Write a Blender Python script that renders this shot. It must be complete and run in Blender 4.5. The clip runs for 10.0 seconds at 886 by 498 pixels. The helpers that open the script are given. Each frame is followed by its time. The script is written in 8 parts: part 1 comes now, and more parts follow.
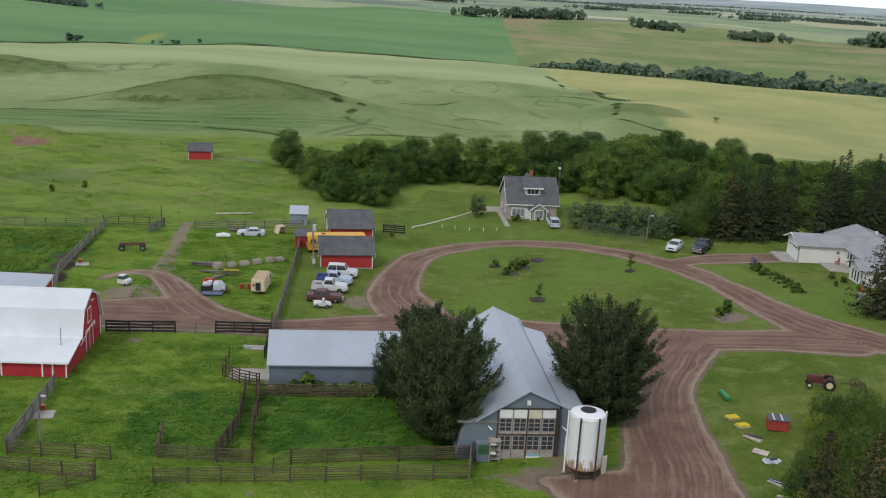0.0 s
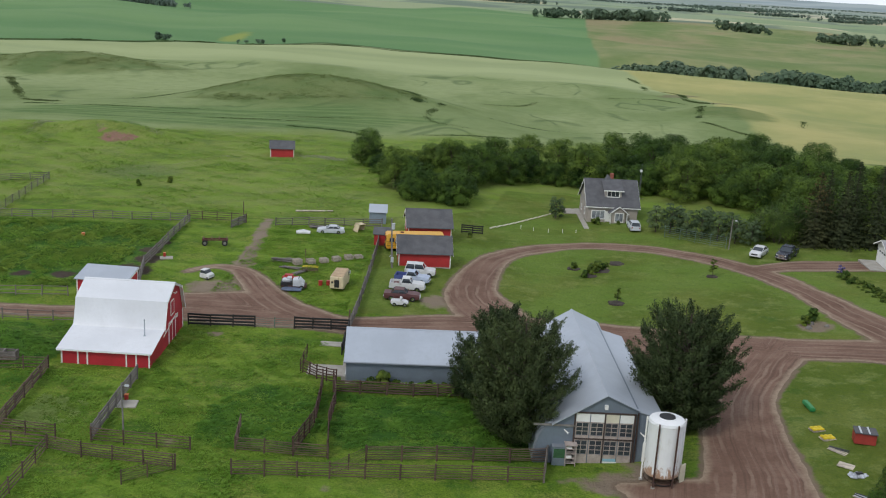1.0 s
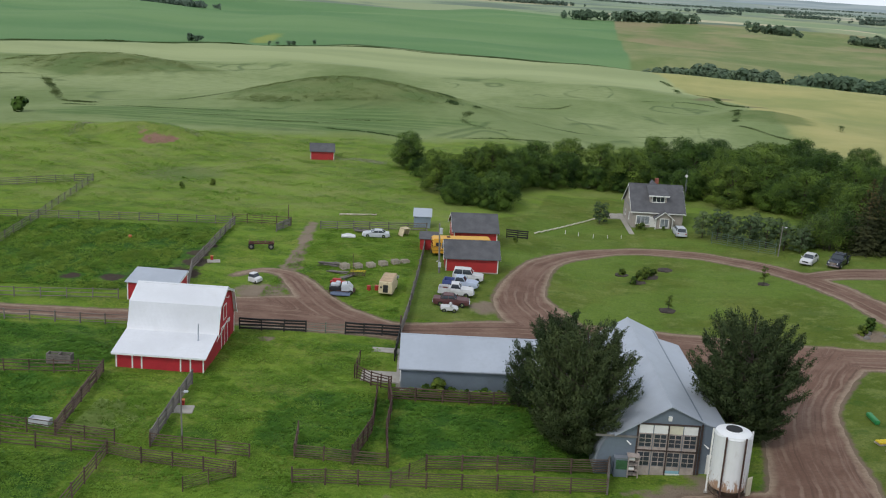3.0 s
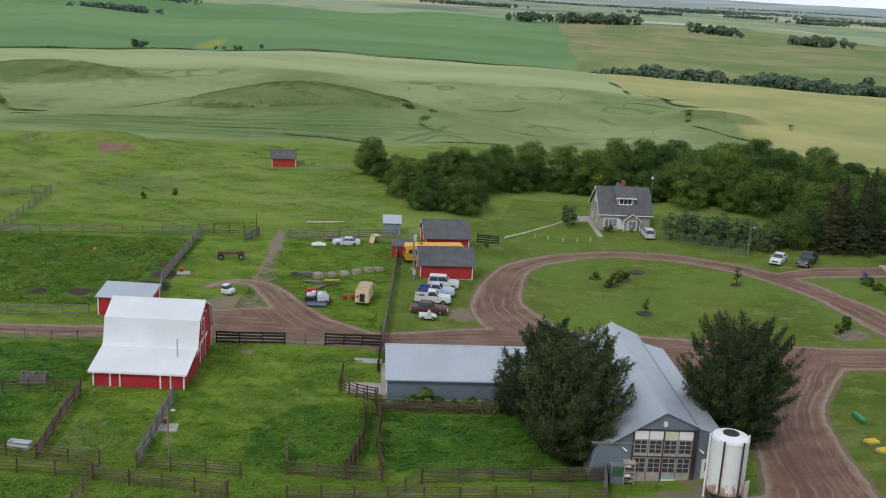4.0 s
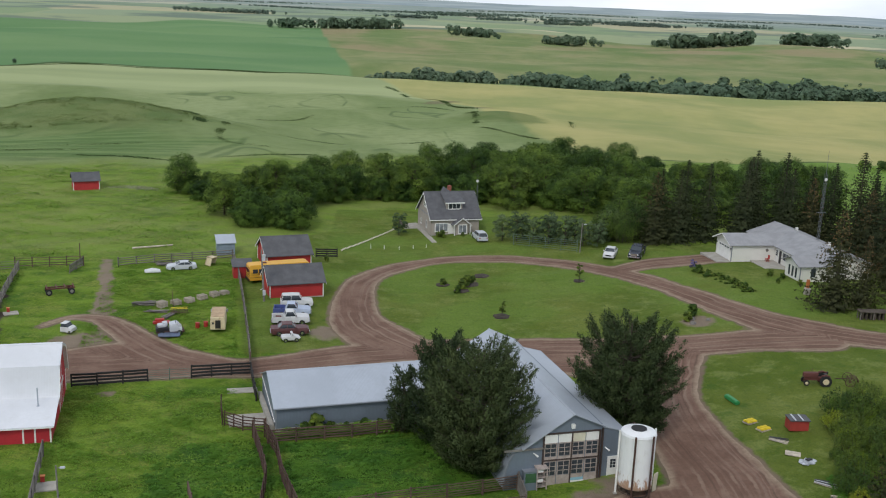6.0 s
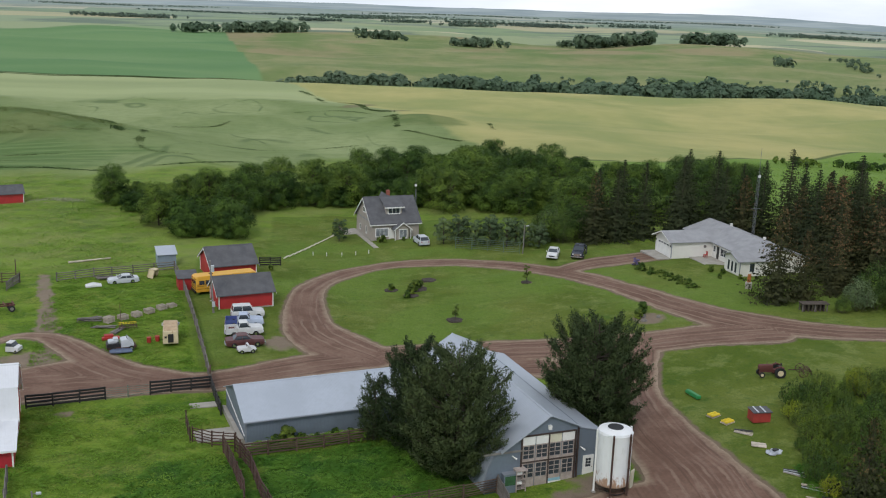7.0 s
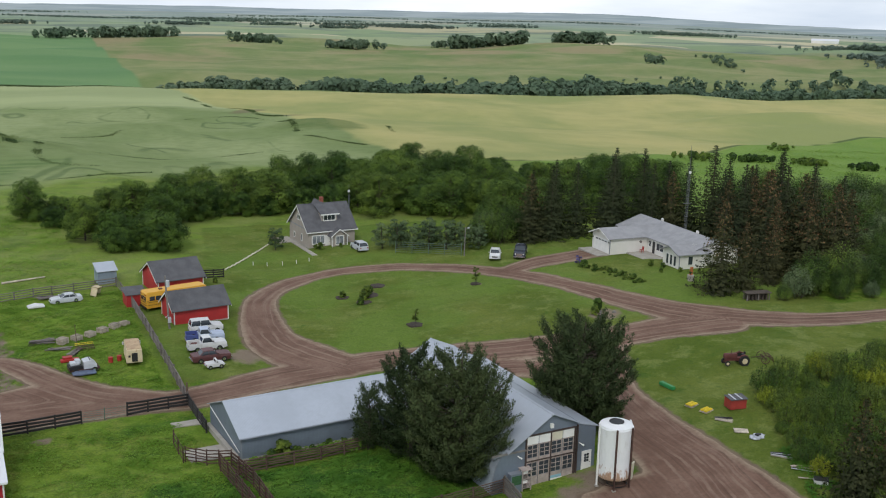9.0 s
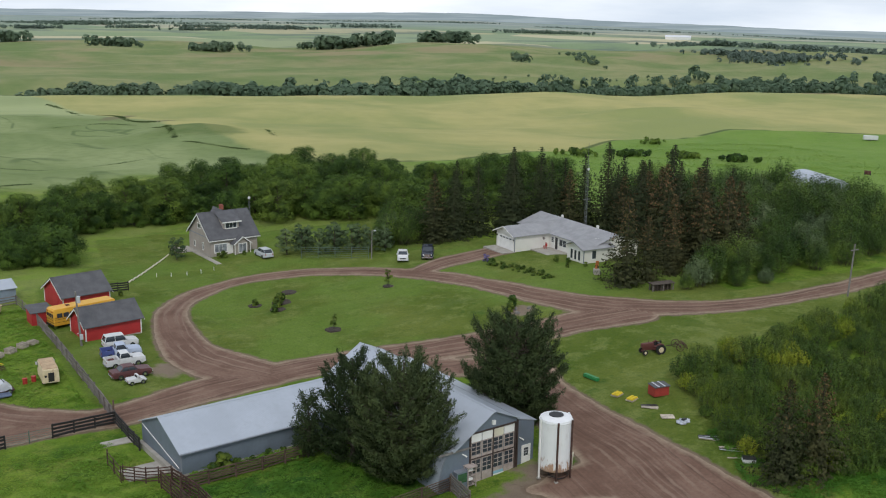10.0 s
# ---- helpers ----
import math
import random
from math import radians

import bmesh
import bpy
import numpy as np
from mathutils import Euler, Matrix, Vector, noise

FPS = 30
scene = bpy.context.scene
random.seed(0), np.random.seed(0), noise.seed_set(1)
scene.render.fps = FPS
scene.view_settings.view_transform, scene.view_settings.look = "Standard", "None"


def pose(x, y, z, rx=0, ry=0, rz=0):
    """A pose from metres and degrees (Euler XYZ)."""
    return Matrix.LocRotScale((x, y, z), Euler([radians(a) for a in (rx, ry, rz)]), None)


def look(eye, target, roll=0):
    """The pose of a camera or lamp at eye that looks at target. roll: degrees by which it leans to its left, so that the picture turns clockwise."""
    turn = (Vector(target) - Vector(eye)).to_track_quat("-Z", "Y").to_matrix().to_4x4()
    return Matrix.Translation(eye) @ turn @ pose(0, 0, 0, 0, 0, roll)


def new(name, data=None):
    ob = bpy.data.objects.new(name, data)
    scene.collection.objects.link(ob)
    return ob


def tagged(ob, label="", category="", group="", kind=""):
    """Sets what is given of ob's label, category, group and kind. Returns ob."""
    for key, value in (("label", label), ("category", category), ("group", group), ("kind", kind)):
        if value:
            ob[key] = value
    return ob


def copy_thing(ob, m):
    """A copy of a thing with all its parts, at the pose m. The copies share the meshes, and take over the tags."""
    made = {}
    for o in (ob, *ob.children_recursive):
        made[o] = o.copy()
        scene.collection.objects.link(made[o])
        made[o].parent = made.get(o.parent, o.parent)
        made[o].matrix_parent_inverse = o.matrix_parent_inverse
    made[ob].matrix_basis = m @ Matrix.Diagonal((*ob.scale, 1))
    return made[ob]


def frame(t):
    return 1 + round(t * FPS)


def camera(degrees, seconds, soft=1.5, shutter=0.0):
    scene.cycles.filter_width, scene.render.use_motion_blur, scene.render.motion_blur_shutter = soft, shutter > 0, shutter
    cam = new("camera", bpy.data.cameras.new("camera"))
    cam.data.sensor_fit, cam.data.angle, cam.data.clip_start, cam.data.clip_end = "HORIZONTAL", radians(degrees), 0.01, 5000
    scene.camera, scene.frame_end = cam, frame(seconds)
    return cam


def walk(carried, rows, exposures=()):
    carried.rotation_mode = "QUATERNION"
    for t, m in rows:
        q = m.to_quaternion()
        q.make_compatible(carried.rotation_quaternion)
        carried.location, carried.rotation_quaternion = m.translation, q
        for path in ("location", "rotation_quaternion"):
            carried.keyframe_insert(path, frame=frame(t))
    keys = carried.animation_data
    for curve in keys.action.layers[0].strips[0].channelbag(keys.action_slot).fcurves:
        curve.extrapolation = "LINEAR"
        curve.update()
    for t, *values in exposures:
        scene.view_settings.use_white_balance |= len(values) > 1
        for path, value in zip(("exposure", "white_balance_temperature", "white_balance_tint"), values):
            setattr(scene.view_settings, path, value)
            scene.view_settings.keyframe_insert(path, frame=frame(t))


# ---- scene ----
# ---- camera ----
cam = camera(46.0, 10.0, soft=1.1)
PATH = [
    (0, look((0.00, 0.00, 43.20), (-0.03, 96.59, 17.32), 3.31)),
    (0.5, look((-0.04, 0.23, 43.08), (-4.81, 96.65, 16.97), 3.36)),
    (1, look((-0.23, 0.35, 42.98), (-7.58, 96.58, 16.79), 3.36)),
    (1.5, look((-0.48, 0.40, 42.92), (-9.71, 96.45, 16.66), 3.39)),
    (2, look((-0.99, 0.51, 42.90), (-11.07, 96.47, 16.63), 3.39)),
    (2.5, look((-2.18, 0.82, 42.94), (-12.05, 96.82, 16.72), 3.42)),
    (3.8, look((-6.82, 1.79, 43.16), (-14.04, 98.09, 17.19), 3.16)),
    (4, look((-7.76, 2.10, 43.09), (-12.32, 98.64, 17.41), 3.08)),
    (4.5, look((-10.59, 2.91, 43.03), (-8.34, 99.67, 17.88), 2.88)),
    (5, look((-13.44, 3.61, 42.99), (-4.91, 100.13, 18.25), 2.69)),
    (6.5, look((-21.80, 5.50, 43.20), (-0.30, 100.17, 19.23), 2.19)),
    (7, look((-24.63, 6.15, 43.29), (1.29, 99.77, 19.57), 1.99)),
    (7.5, look((-27.41, 6.86, 43.42), (1.14, 99.74, 19.79), 1.87)),
    (8, look((-30.10, 7.57, 43.50), (1.17, 99.59, 19.98), 1.72)),
    (8.5, look((-32.79, 8.29, 43.58), (1.49, 99.27, 20.18), 1.57)),
    (9, look((-35.50, 8.96, 43.70), (1.81, 98.76, 20.40), 1.44)),
    (9.5, look((-38.48, 9.80, 43.90), (5.59, 96.54, 20.77), 1.13)),
    (10, look((-41.63, 10.75, 44.18), (6.92, 95.08, 21.12), 0.97)),
]
walk(cam, PATH)

# ---- light: overcast summer day ----
world = bpy.data.worlds.new("overcast")
scene.world = world
world.use_nodes = True
wn, wl = world.node_tree.nodes, world.node_tree.links
wn.clear()
sky = wn.new("ShaderNodeTexSky")
sky.sky_type = 'NISHITA'
sky.sun_disc = False
sky.sun_elevation, sky.sun_rotation = radians(52), radians(215)
wtc = wn.new("ShaderNodeTexCoord")
wmap = wn.new("ShaderNodeMapping")
wmap.inputs["Scale"].default_value = (1.6, 1.6, 9.0)
wnoise = wn.new("ShaderNodeTexNoise")
wnoise.inputs["Scale"].default_value, wnoise.inputs["Detail"].default_value = 2.2, 6.0
wramp = wn.new("ShaderNodeValToRGB")
wramp.color_ramp.elements[0].position, wramp.color_ramp.elements[1].position = 0.32, 0.68
wramp.color_ramp.elements[0].color, wramp.color_ramp.elements[1].color = (4.9, 5.7, 6.9, 1), (8.6, 9.0, 9.5, 1)
wmix = wn.new("ShaderNodeMix")
wmix.data_type = 'RGBA'
wmix.inputs["Factor"].default_value = 0.86
wbg = wn.new("ShaderNodeBackground")
wbg.inputs["Strength"].default_value = 0.105
wout = wn.new("ShaderNodeOutputWorld")
wl.new(wtc.outputs["Generated"], wmap.inputs["Vector"])
wl.new(wmap.outputs["Vector"], wnoise.inputs["Vector"])
wl.new(wnoise.outputs["Fac"], wramp.inputs["Fac"])
wl.new(sky.outputs["Color"], wmix.inputs[6])
wl.new(wramp.outputs["Color"], wmix.inputs[7])
wsep = wn.new("ShaderNodeSeparateXYZ")
wl.new(wtc.outputs["Generated"], wsep.inputs[0])
wlow = wn.new("ShaderNodeMapRange")
wlow.inputs["From Min"].default_value, wlow.inputs["From Max"].default_value = 0.0, 0.35
wlow.inputs["To Min"].default_value, wlow.inputs["To Max"].default_value = 1.22, 1.0
wl.new(wsep.outputs[2], wlow.inputs["Value"])
wscale = wn.new("ShaderNodeVectorMath")
wscale.operation = 'SCALE'
wl.new(wmix.outputs[2], wscale.inputs[0])
wl.new(wlow.outputs["Result"], wscale.inputs["Scale"])
wl.new(wscale.outputs["Vector"], wbg.inputs["Color"])
wl.new(wbg.outputs["Background"], wout.inputs["Surface"])
sun_data = bpy.data.lights.new("sun", 'SUN')
sun_data.energy, sun_data.angle, sun_data.color = 1.1, radians(14), (1.0, 0.97, 0.92)
sun = new("sun", sun_data)
sun.matrix_world = look((-60, -40, 120), (0, 60, 0))
scene.view_settings.exposure = 0.10


# ---- materials ----
def nodes_of(name):
    m = bpy.data.materials.new(name)
    m.use_nodes = True
    n = m.node_tree.nodes
    return m, n, m.node_tree.links, n["Principled BSDF"]


def noise_node(n, l, vec, scale, detail=3.0, rough=0.55):
    t = n.new("ShaderNodeTexNoise")
    t.inputs["Scale"].default_value, t.inputs["Detail"].default_value = scale, detail
    t.inputs["Roughness"].default_value = rough
    if vec:
        l.new(vec, t.inputs["Vector"])
    return t.outputs["Fac"]


def mixc(n, l, fac, a, b, mode='MIX'):
    m = n.new("ShaderNodeMix")
    m.data_type, m.blend_type = 'RGBA', mode
    for sock, v in ((m.inputs[0], fac), (m.inputs[6], a), (m.inputs[7], b)):
        if isinstance(v, (int, float)):
            sock.default_value = v
        elif isinstance(v, tuple):
            sock.default_value = (*v, 1) if len(v) == 3 else v
        else:
            l.new(v, sock)
    return m.outputs[2]


def math2(n, l, op, a, b=0.0, clamp=False):
    m = n.new("ShaderNodeMath")
    m.operation, m.use_clamp = op, clamp
    for sock, v in ((m.inputs[0], a), (m.inputs[1], b)):
        if isinstance(v, (int, float)):
            sock.default_value = v
        else:
            l.new(v, sock)
    return m.outputs[0]


def ramp01(n, l, v, lo, hi):
    m = n.new("ShaderNodeMapRange")
    m.interpolation_type = 'SMOOTHSTEP'
    m.inputs["From Min"].default_value, m.inputs["From Max"].default_value = lo, hi
    l.new(v, m.inputs["Value"])
    return m.outputs["Result"]


def plain(name, col, rough=0.7, metal=0.0, vary=0.18, s1=0.6, s2=9.0, bump=0.15, dirt=None, dirt_amount=0.35, rnd=0.0, coords="Object", stripes=None):
    """Painted, wooden, metal and similar surfaces: colour with variation at two scales, dirt patches and fine relief."""
    m, n, l, b = nodes_of(name)
    tc = n.new("ShaderNodeTexCoord")
    vec = tc.outputs[coords]
    big, small = noise_node(n, l, vec, s1), noise_node(n, l, vec, s2, 5.0)
    dark = tuple(c * (1 - vary) for c in col)
    lite = tuple(min(1.0, c * (1 + vary)) for c in col)
    c = mixc(n, l, ramp01(n, l, big, 0.3, 0.7), dark, lite)
    c = mixc(n, l, math2(n, l, 'MULTIPLY', ramp01(n, l, small, 0.35, 0.75), 0.35), c, tuple(x * (1 - vary * 1.6) for x in col))
    if dirt:
        c = mixc(n, l, math2(n, l, 'MULTIPLY', ramp01(n, l, noise_node(n, l, vec, s1 * 2.3, 6.0, 0.7), 0.5, 0.72), dirt_amount), c, dirt)
    if rnd:
        oi = n.new("ShaderNodeObjectInfo")
        hsv = n.new("ShaderNodeHueSaturation")
        l.new(math2(n, l, 'ADD', math2(n, l, 'MULTIPLY', oi.outputs["Random"], 2 * rnd), 1 - rnd), hsv.inputs["Value"])
        l.new(c, hsv.inputs["Color"])
        c = hsv.outputs["Color"]
    l.new(c, b.inputs["Base Color"])
    b.inputs["Roughness"].default_value, b.inputs["Metallic"].default_value = rough, metal
    if bump or stripes:
        bp = n.new("ShaderNodeBump")
        bp.inputs["Strength"].default_value, bp.inputs["Distance"].default_value = max(bump, 0.2 if stripes else 0), 0.02
        h = small
        if stripes:
            w = n.new("ShaderNodeTexWave")
            w.bands_direction = stripes[0]
            w.inputs["Scale"].default_value = stripes[1]
            w.inputs["Distortion"].default_value = 0.0
            l.new(vec, w.inputs["Vector"])
            h = math2(n, l, 'ADD', w.outputs["Fac"], math2(n, l, 'MULTIPLY', small, 0.25))
        l.new(h, bp.inputs["Height"])
        l.new(bp.outputs["Normal"], b.inputs["Normal"])
    return m


def leafy(name, dark, lite, back=0.25, rough=0.65, tone=(0.62, 0.70), grain=0.3, clump=0.55):
    """Foliage: shade goes from clump to clump and a little from leaf to leaf; every tree has its own tone."""
    m, n, l, b = nodes_of(name)
    geo, oi = n.new("ShaderNodeNewGeometry"), n.new("ShaderNodeObjectInfo")
    tc = n.new("ShaderNodeTexCoord")
    patch = ramp01(n, l, noise_node(n, l, tc.outputs["Object"], clump, 3.0), 0.34, 0.66)
    fac = math2(n, l, 'ADD', math2(n, l, 'MULTIPLY', patch, 1.0 - grain), math2(n, l, 'MULTIPLY', geo.outputs["Random Per Island"], grain))
    c = mixc(n, l, fac, dark, lite)
    c = mixc(n, l, math2(n, l, 'MULTIPLY', ramp01(n, l, noise_node(n, l, tc.outputs["Object"], clump * 4.5, 2.0), 0.48, 0.68), 0.22), c, tuple(x * 0.7 for x in dark))
    hsv = n.new("ShaderNodeHueSaturation")
    l.new(math2(n, l, 'ADD', math2(n, l, 'MULTIPLY', oi.outputs["Random"], tone[0]), tone[1]), hsv.inputs["Value"])
    l.new(math2(n, l, 'ADD', math2(n, l, 'MULTIPLY', oi.outputs["Random"], -0.035), 0.515), hsv.inputs["Hue"])
    l.new(c, hsv.inputs["Color"])
    l.new(hsv.outputs["Color"], b.inputs["Base Color"])
    b.inputs["Roughness"].default_value = rough
    b.inputs["Specular IOR Level"].default_value = 0.15
    tr = n.new("ShaderNodeBsdfTranslucent")
    l.new(hsv.outputs["Color"], tr.inputs["Color"])
    mx = n.new("ShaderNodeMixShader")
    mx.inputs[0].default_value = back
    l.new(b.outputs[0], mx.inputs[1])
    l.new(tr.outputs[0], mx.inputs[2])
    l.new(mx.outputs[0], n["Material Output"].inputs["Surface"])
    return m


M_BARN_RED = plain("barn_red_boards", (0.43, 0.020, 0.032), 0.65, vary=0.14, s1=0.5, s2=6, dirt=(0.25, 0.03, 0.03), stripes=('X', 3.0))
M_SHED_RED = plain("shed_red_siding", (0.42, 0.028, 0.030), 0.6, vary=0.12, s1=0.5, s2=6, dirt=(0.28, 0.05, 0.05), stripes=('Z', 3.0))
M_WHITE_TRIM = plain("white_trim_paint", (0.78, 0.77, 0.74), 0.6, vary=0.06, s1=1.2)
M_ROOF_WHITE = plain("white_roof_sheet", (0.66, 0.67, 0.70), 0.45, vary=0.05, s1=0.25, s2=3, dirt=(0.55, 0.55, 0.55), dirt_amount=0.3, stripes=('X', 2.2))
M_ROOF_STEEL = plain("galvanised_roof_sheet", (0.420, 0.455, 0.510), 0.45, metal=0.25, vary=0.06, s1=0.25, s2=2.5, dirt=(0.35, 0.375, 0.41), stripes=('X', 2.2))
M_WALL_STEEL = plain("blue_grey_wall_sheet", (0.17, 0.205, 0.25), 0.5, metal=0.15, vary=0.08, s1=0.4, s2=3, dirt=(0.13, 0.15, 0.17), stripes=('X', 2.2))
M_SHINGLE = plain("grey_asphalt_shingle", (0.098, 0.098, 0.105), 0.9, vary=0.16, s1=0.8, s2=14, bump=0.5, dirt=(0.135, 0.132, 0.130), stripes=('Y', 2.4))
M_SHINGLE_LIGHT = plain("light_grey_shingle", (0.30, 0.30, 0.31), 0.9, vary=0.12, s1=0.6, s2=14, bump=0.5, dirt=(0.23, 0.23, 0.24), stripes=('Y', 2.4))
M_STUCCO = plain("beige_stucco", (0.37, 0.325, 0.285), 0.85, vary=0.08, s1=0.6, s2=20, bump=0.3, dirt=(0.33, 0.30, 0.27))
M_SIDING = plain("white_vinyl_siding", (0.74, 0.72, 0.67), 0.55, vary=0.04, s1=0.5, stripes=('Z', 2.6))
M_GREYTRIM = plain("grey_trim", (0.22, 0.24, 0.27), 0.6, vary=0.1)
M_CONCRETE = plain("concrete", (0.36, 0.335, 0.295), 0.9, vary=0.12, s1=1.0, s2=12, dirt=(0.28, 0.26, 0.22))
M_WOODGREY = plain("weathered_wood", (0.17, 0.15, 0.135), 0.9, vary=0.25, s1=1.5, s2=16, bump=0.4, rnd=0.2)
M_FENCEBROWN = plain("dark_fence_rail", (0.105, 0.066, 0.048), 0.85, vary=0.25, s1=1.5, s2=14, bump=0.3, rnd=0.25)
M_FENCEBLACK = plain("black_fence_board", (0.022, 0.020, 0.019), 0.8, vary=0.25, s1=1.5, s2=14, rnd=0.2)
M_RUSTPIPE = plain("rusty_pipe", (0.085, 0.045, 0.034), 0.8, metal=0.2, vary=0.3, s1=2, s2=20, rnd=0.2)
M_GREENSTEEL = plain("green_grey_steel", (0.13, 0.19, 0.15), 0.5, metal=0.3, vary=0.15)
# far foliage: paler and greyer than near leaves, with distance haze in the colour
M_LEAF_FAR = leafy("distant_leaves_hazed", (0.112, 0.176, 0.112), (0.156, 0.224, 0.136), 0.4, tone=(0.2, 0.9), clump=0.12)
M_CONE = leafy("brown_spruce_cones", (0.100, 0.066, 0.030), (0.190, 0.122, 0.050), 0.1)
# farther belts carry still more of the haze in their base colour
M_LEAF_HAZE = leafy("far_belt_leaves_hazed", (0.135, 0.188, 0.150), (0.170, 0.224, 0.174), 0.4, tone=(0.2, 0.9), clump=0.05)
# house panes: the pale sky reflection is painted into the glass colour
M_GLASS_PALE = plain("pale_reflection_glass", (0.24, 0.26, 0.28), 0.08, vary=0.35, s1=1.3, bump=0)
M_BARK = plain("bark", (0.075, 0.058, 0.045), 0.95, vary=0.3, s1=2, s2=14, bump=0.7)
M_GLASS = plain("window_glass", (0.045, 0.055, 0.065), 0.06, vary=0.1, bump=0)
M_TYRE = plain("tyre_rubber", (0.018, 0.018, 0.018), 0.85, vary=0.1)
M_BLACK = plain("black_plastic", (0.02, 0.02, 0.022), 0.5, vary=0.1)
M_CHROME = plain("chrome", (0.6, 0.6, 0.62), 0.2, metal=0.9, vary=0.05, bump=0)
M_POLE = plain("grey_pole", (0.20, 0.185, 0.17), 0.85, vary=0.2, s1=2, s2=12)
M_LEAF_BIG = leafy("dark_pine_needles", (0.034, 0.056, 0.023), (0.088, 0.122, 0.043), 0.2, grain=0.4, clump=0.9)
M_LEAF = leafy("wood_leaves", (0.024, 0.058, 0.014), (0.132, 0.218, 0.034), 0.25, tone=(0.70, 0.62), grain=0.18, clump=0.34)
M_LEAF_WILLOW = leafy("willow_leaves", (0.072, 0.112, 0.052), (0.150, 0.205, 0.092), 0.2)
M_LEAF_BUSH = leafy("bush_leaves", (0.034, 0.072, 0.018), (0.165, 0.245, 0.036), 0.25, tone=(0.5, 0.72), clump=0.6)
M_LEAF_GOLD = leafy("yellow_green_leaves", (0.110, 0.165, 0.016), (0.330, 0.390, 0.036), 0.25, tone=(0.4, 0.8), clump=0.5)
M_NEEDLE = leafy("spruce_needles", (0.022, 0.034, 0.015), (0.054, 0.068, 0.026), 0.15, grain=0.3, tone=(0.3, 0.85))
M_NEEDLE_BROWN = leafy("spruce_with_cones", (0.028, 0.036, 0.015), (0.070, 0.074, 0.027), 0.15, grain=0.3, tone=(0.3, 0.85))


# ---- small mesh tools ----
def part(name, bm, mat, parent, label=""):
    me = bpy.data.meshes.new(name)
    bm.normal_update()
    bm.to_mesh(me)
    bm.free()
    me.materials.append(mat)
    ob = new(name, me)
    ob.parent = parent
    if label:
        ob["label"] = label
    return ob


def part_np(name, verts, faces, mat, parent, label="", smooth=False):
    me = bpy.data.meshes.new(name)
    me.from_pydata(verts, [], faces)
    me.materials.append(mat)
    if smooth:
        me.shade_smooth()
    ob = new(name, me)
    ob.parent = parent
    if label:
        ob["label"] = label
    return ob


def thing(name, m, label, category, group="", kind=""):
    ob = new(name)
    ob.empty_display_size = 0.3
    ob.matrix_world = m
    return tagged(ob, label, category, group, kind)


def box(bm, x0, x1, y0, y1, z0, z1, m=None, bevel=0.0):
    vs = [bm.verts.new((x, y, z)) for z in (z0, z1) for y in (y0, y1) for x in (x0, x1)]
    for f in ((0, 2, 3, 1), (4, 5, 7, 6), (0, 1, 5, 4), (2, 6, 7, 3), (0, 4, 6, 2), (1, 3, 7, 5)):
        bm.faces.new([vs[i] for i in f])
    if m is not None:
        bmesh.ops.transform(bm, matrix=m, verts=vs)
    if bevel:
        es = list({e for v in vs for e in v.link_edges})
        bmesh.ops.bevel(bm, geom=es, offset=bevel, segments=2, affect='EDGES')
    return vs


def boxes(*dims, m=None, bevel=0.0):
    bm = bmesh.new()
    for d in dims:
        box(bm, *d, m=m, bevel=bevel)
    return bm


def prism(pts, x0, x1, axis="x"):
    """A closed outline of (a, z) pushed along x (a is y) or along y (a is x)."""
    bm = bmesh.new()
    rows = []
    for e in (x0, x1):
        rows.append([bm.verts.new((e, a, z) if axis == "x" else (a, e, z)) for a, z in pts])
    k = len(pts)
    bm.faces.new(rows[0])
    bm.faces.new(rows[1][::-1])
    for i in range(k):
        bm.faces.new((rows[0][i], rows[1][i], rows[1][(i + 1) % k], rows[0][(i + 1) % k]))
    bmesh.ops.recalc_face_normals(bm, faces=bm.faces)
    return bm


def sheet(pts, x0, x1, t=0.06):
    """A bent sheet of thickness t: an open outline of (y, z) pushed along x."""
    up = [(a, z + t) for a, z in pts]
    return prism(list(pts) + up[::-1], x0, x1)


def tube(bm, p, q, r0, r1=None, n=8):
    p, q = Vector(p), Vector(q)
    r1 = r0 if r1 is None else r1
    d = q - p
    rot = d.to_track_quat('Z', 'Y').to_matrix()
    a = [bm.verts.new(p + rot @ Vector((r0 * math.cos(2 * math.pi * i / n), r0 * math.sin(2 * math.pi * i / n), 0))) for i in range(n)]
    b = [bm.verts.new(q + rot @ Vector((r1 * math.cos(2 * math.pi * i / n), r1 * math.sin(2 * math.pi * i / n), 0))) for i in range(n)]
    bm.faces.new(a[::-1])
    bm.faces.new(b)
    for i in range(n):
        bm.faces.new((a[i], a[(i + 1) % n], b[(i + 1) % n], b[i]))


def tubes(*segs, n=8):
    bm = bmesh.new()
    for s in segs:
        tube(bm, *s, n=n)
    return bm


# ---- ground ----
def sst(a, b, x):
    u = np.clip((x - a) / (b - a), 0, 1)
    return u * u * (3 - 2 * u)


def waves(x, y, seed, size):
    """Smooth hills of about that size, from a few crossing waves."""
    g = np.random.RandomState(seed)
    z = 0 * x
    for _ in range(7):
        a, p = g.uniform(0, 6.283), g.uniform(0, 6.283)
        s = size * g.uniform(0.6, 1.6)
        z = z + np.sin((x * math.cos(a) + y * math.sin(a)) * 6.283 / s + p)
    return z / 7


GULLY = [(60, 695, 6), (150, 672, 8), (230, 640, 8), (360, 640, 8), (430, 582, 10), (520, 585, 10), (620, 530, 12), (800, 470, 14)]


LEDGE = [(-68, 684, 0), (58, 640, 0), (123, 616, 0), (221, 598, 0), (364, 562, 0), (454, 553, 0), (575, 514, 0), (900, 430, 0)]


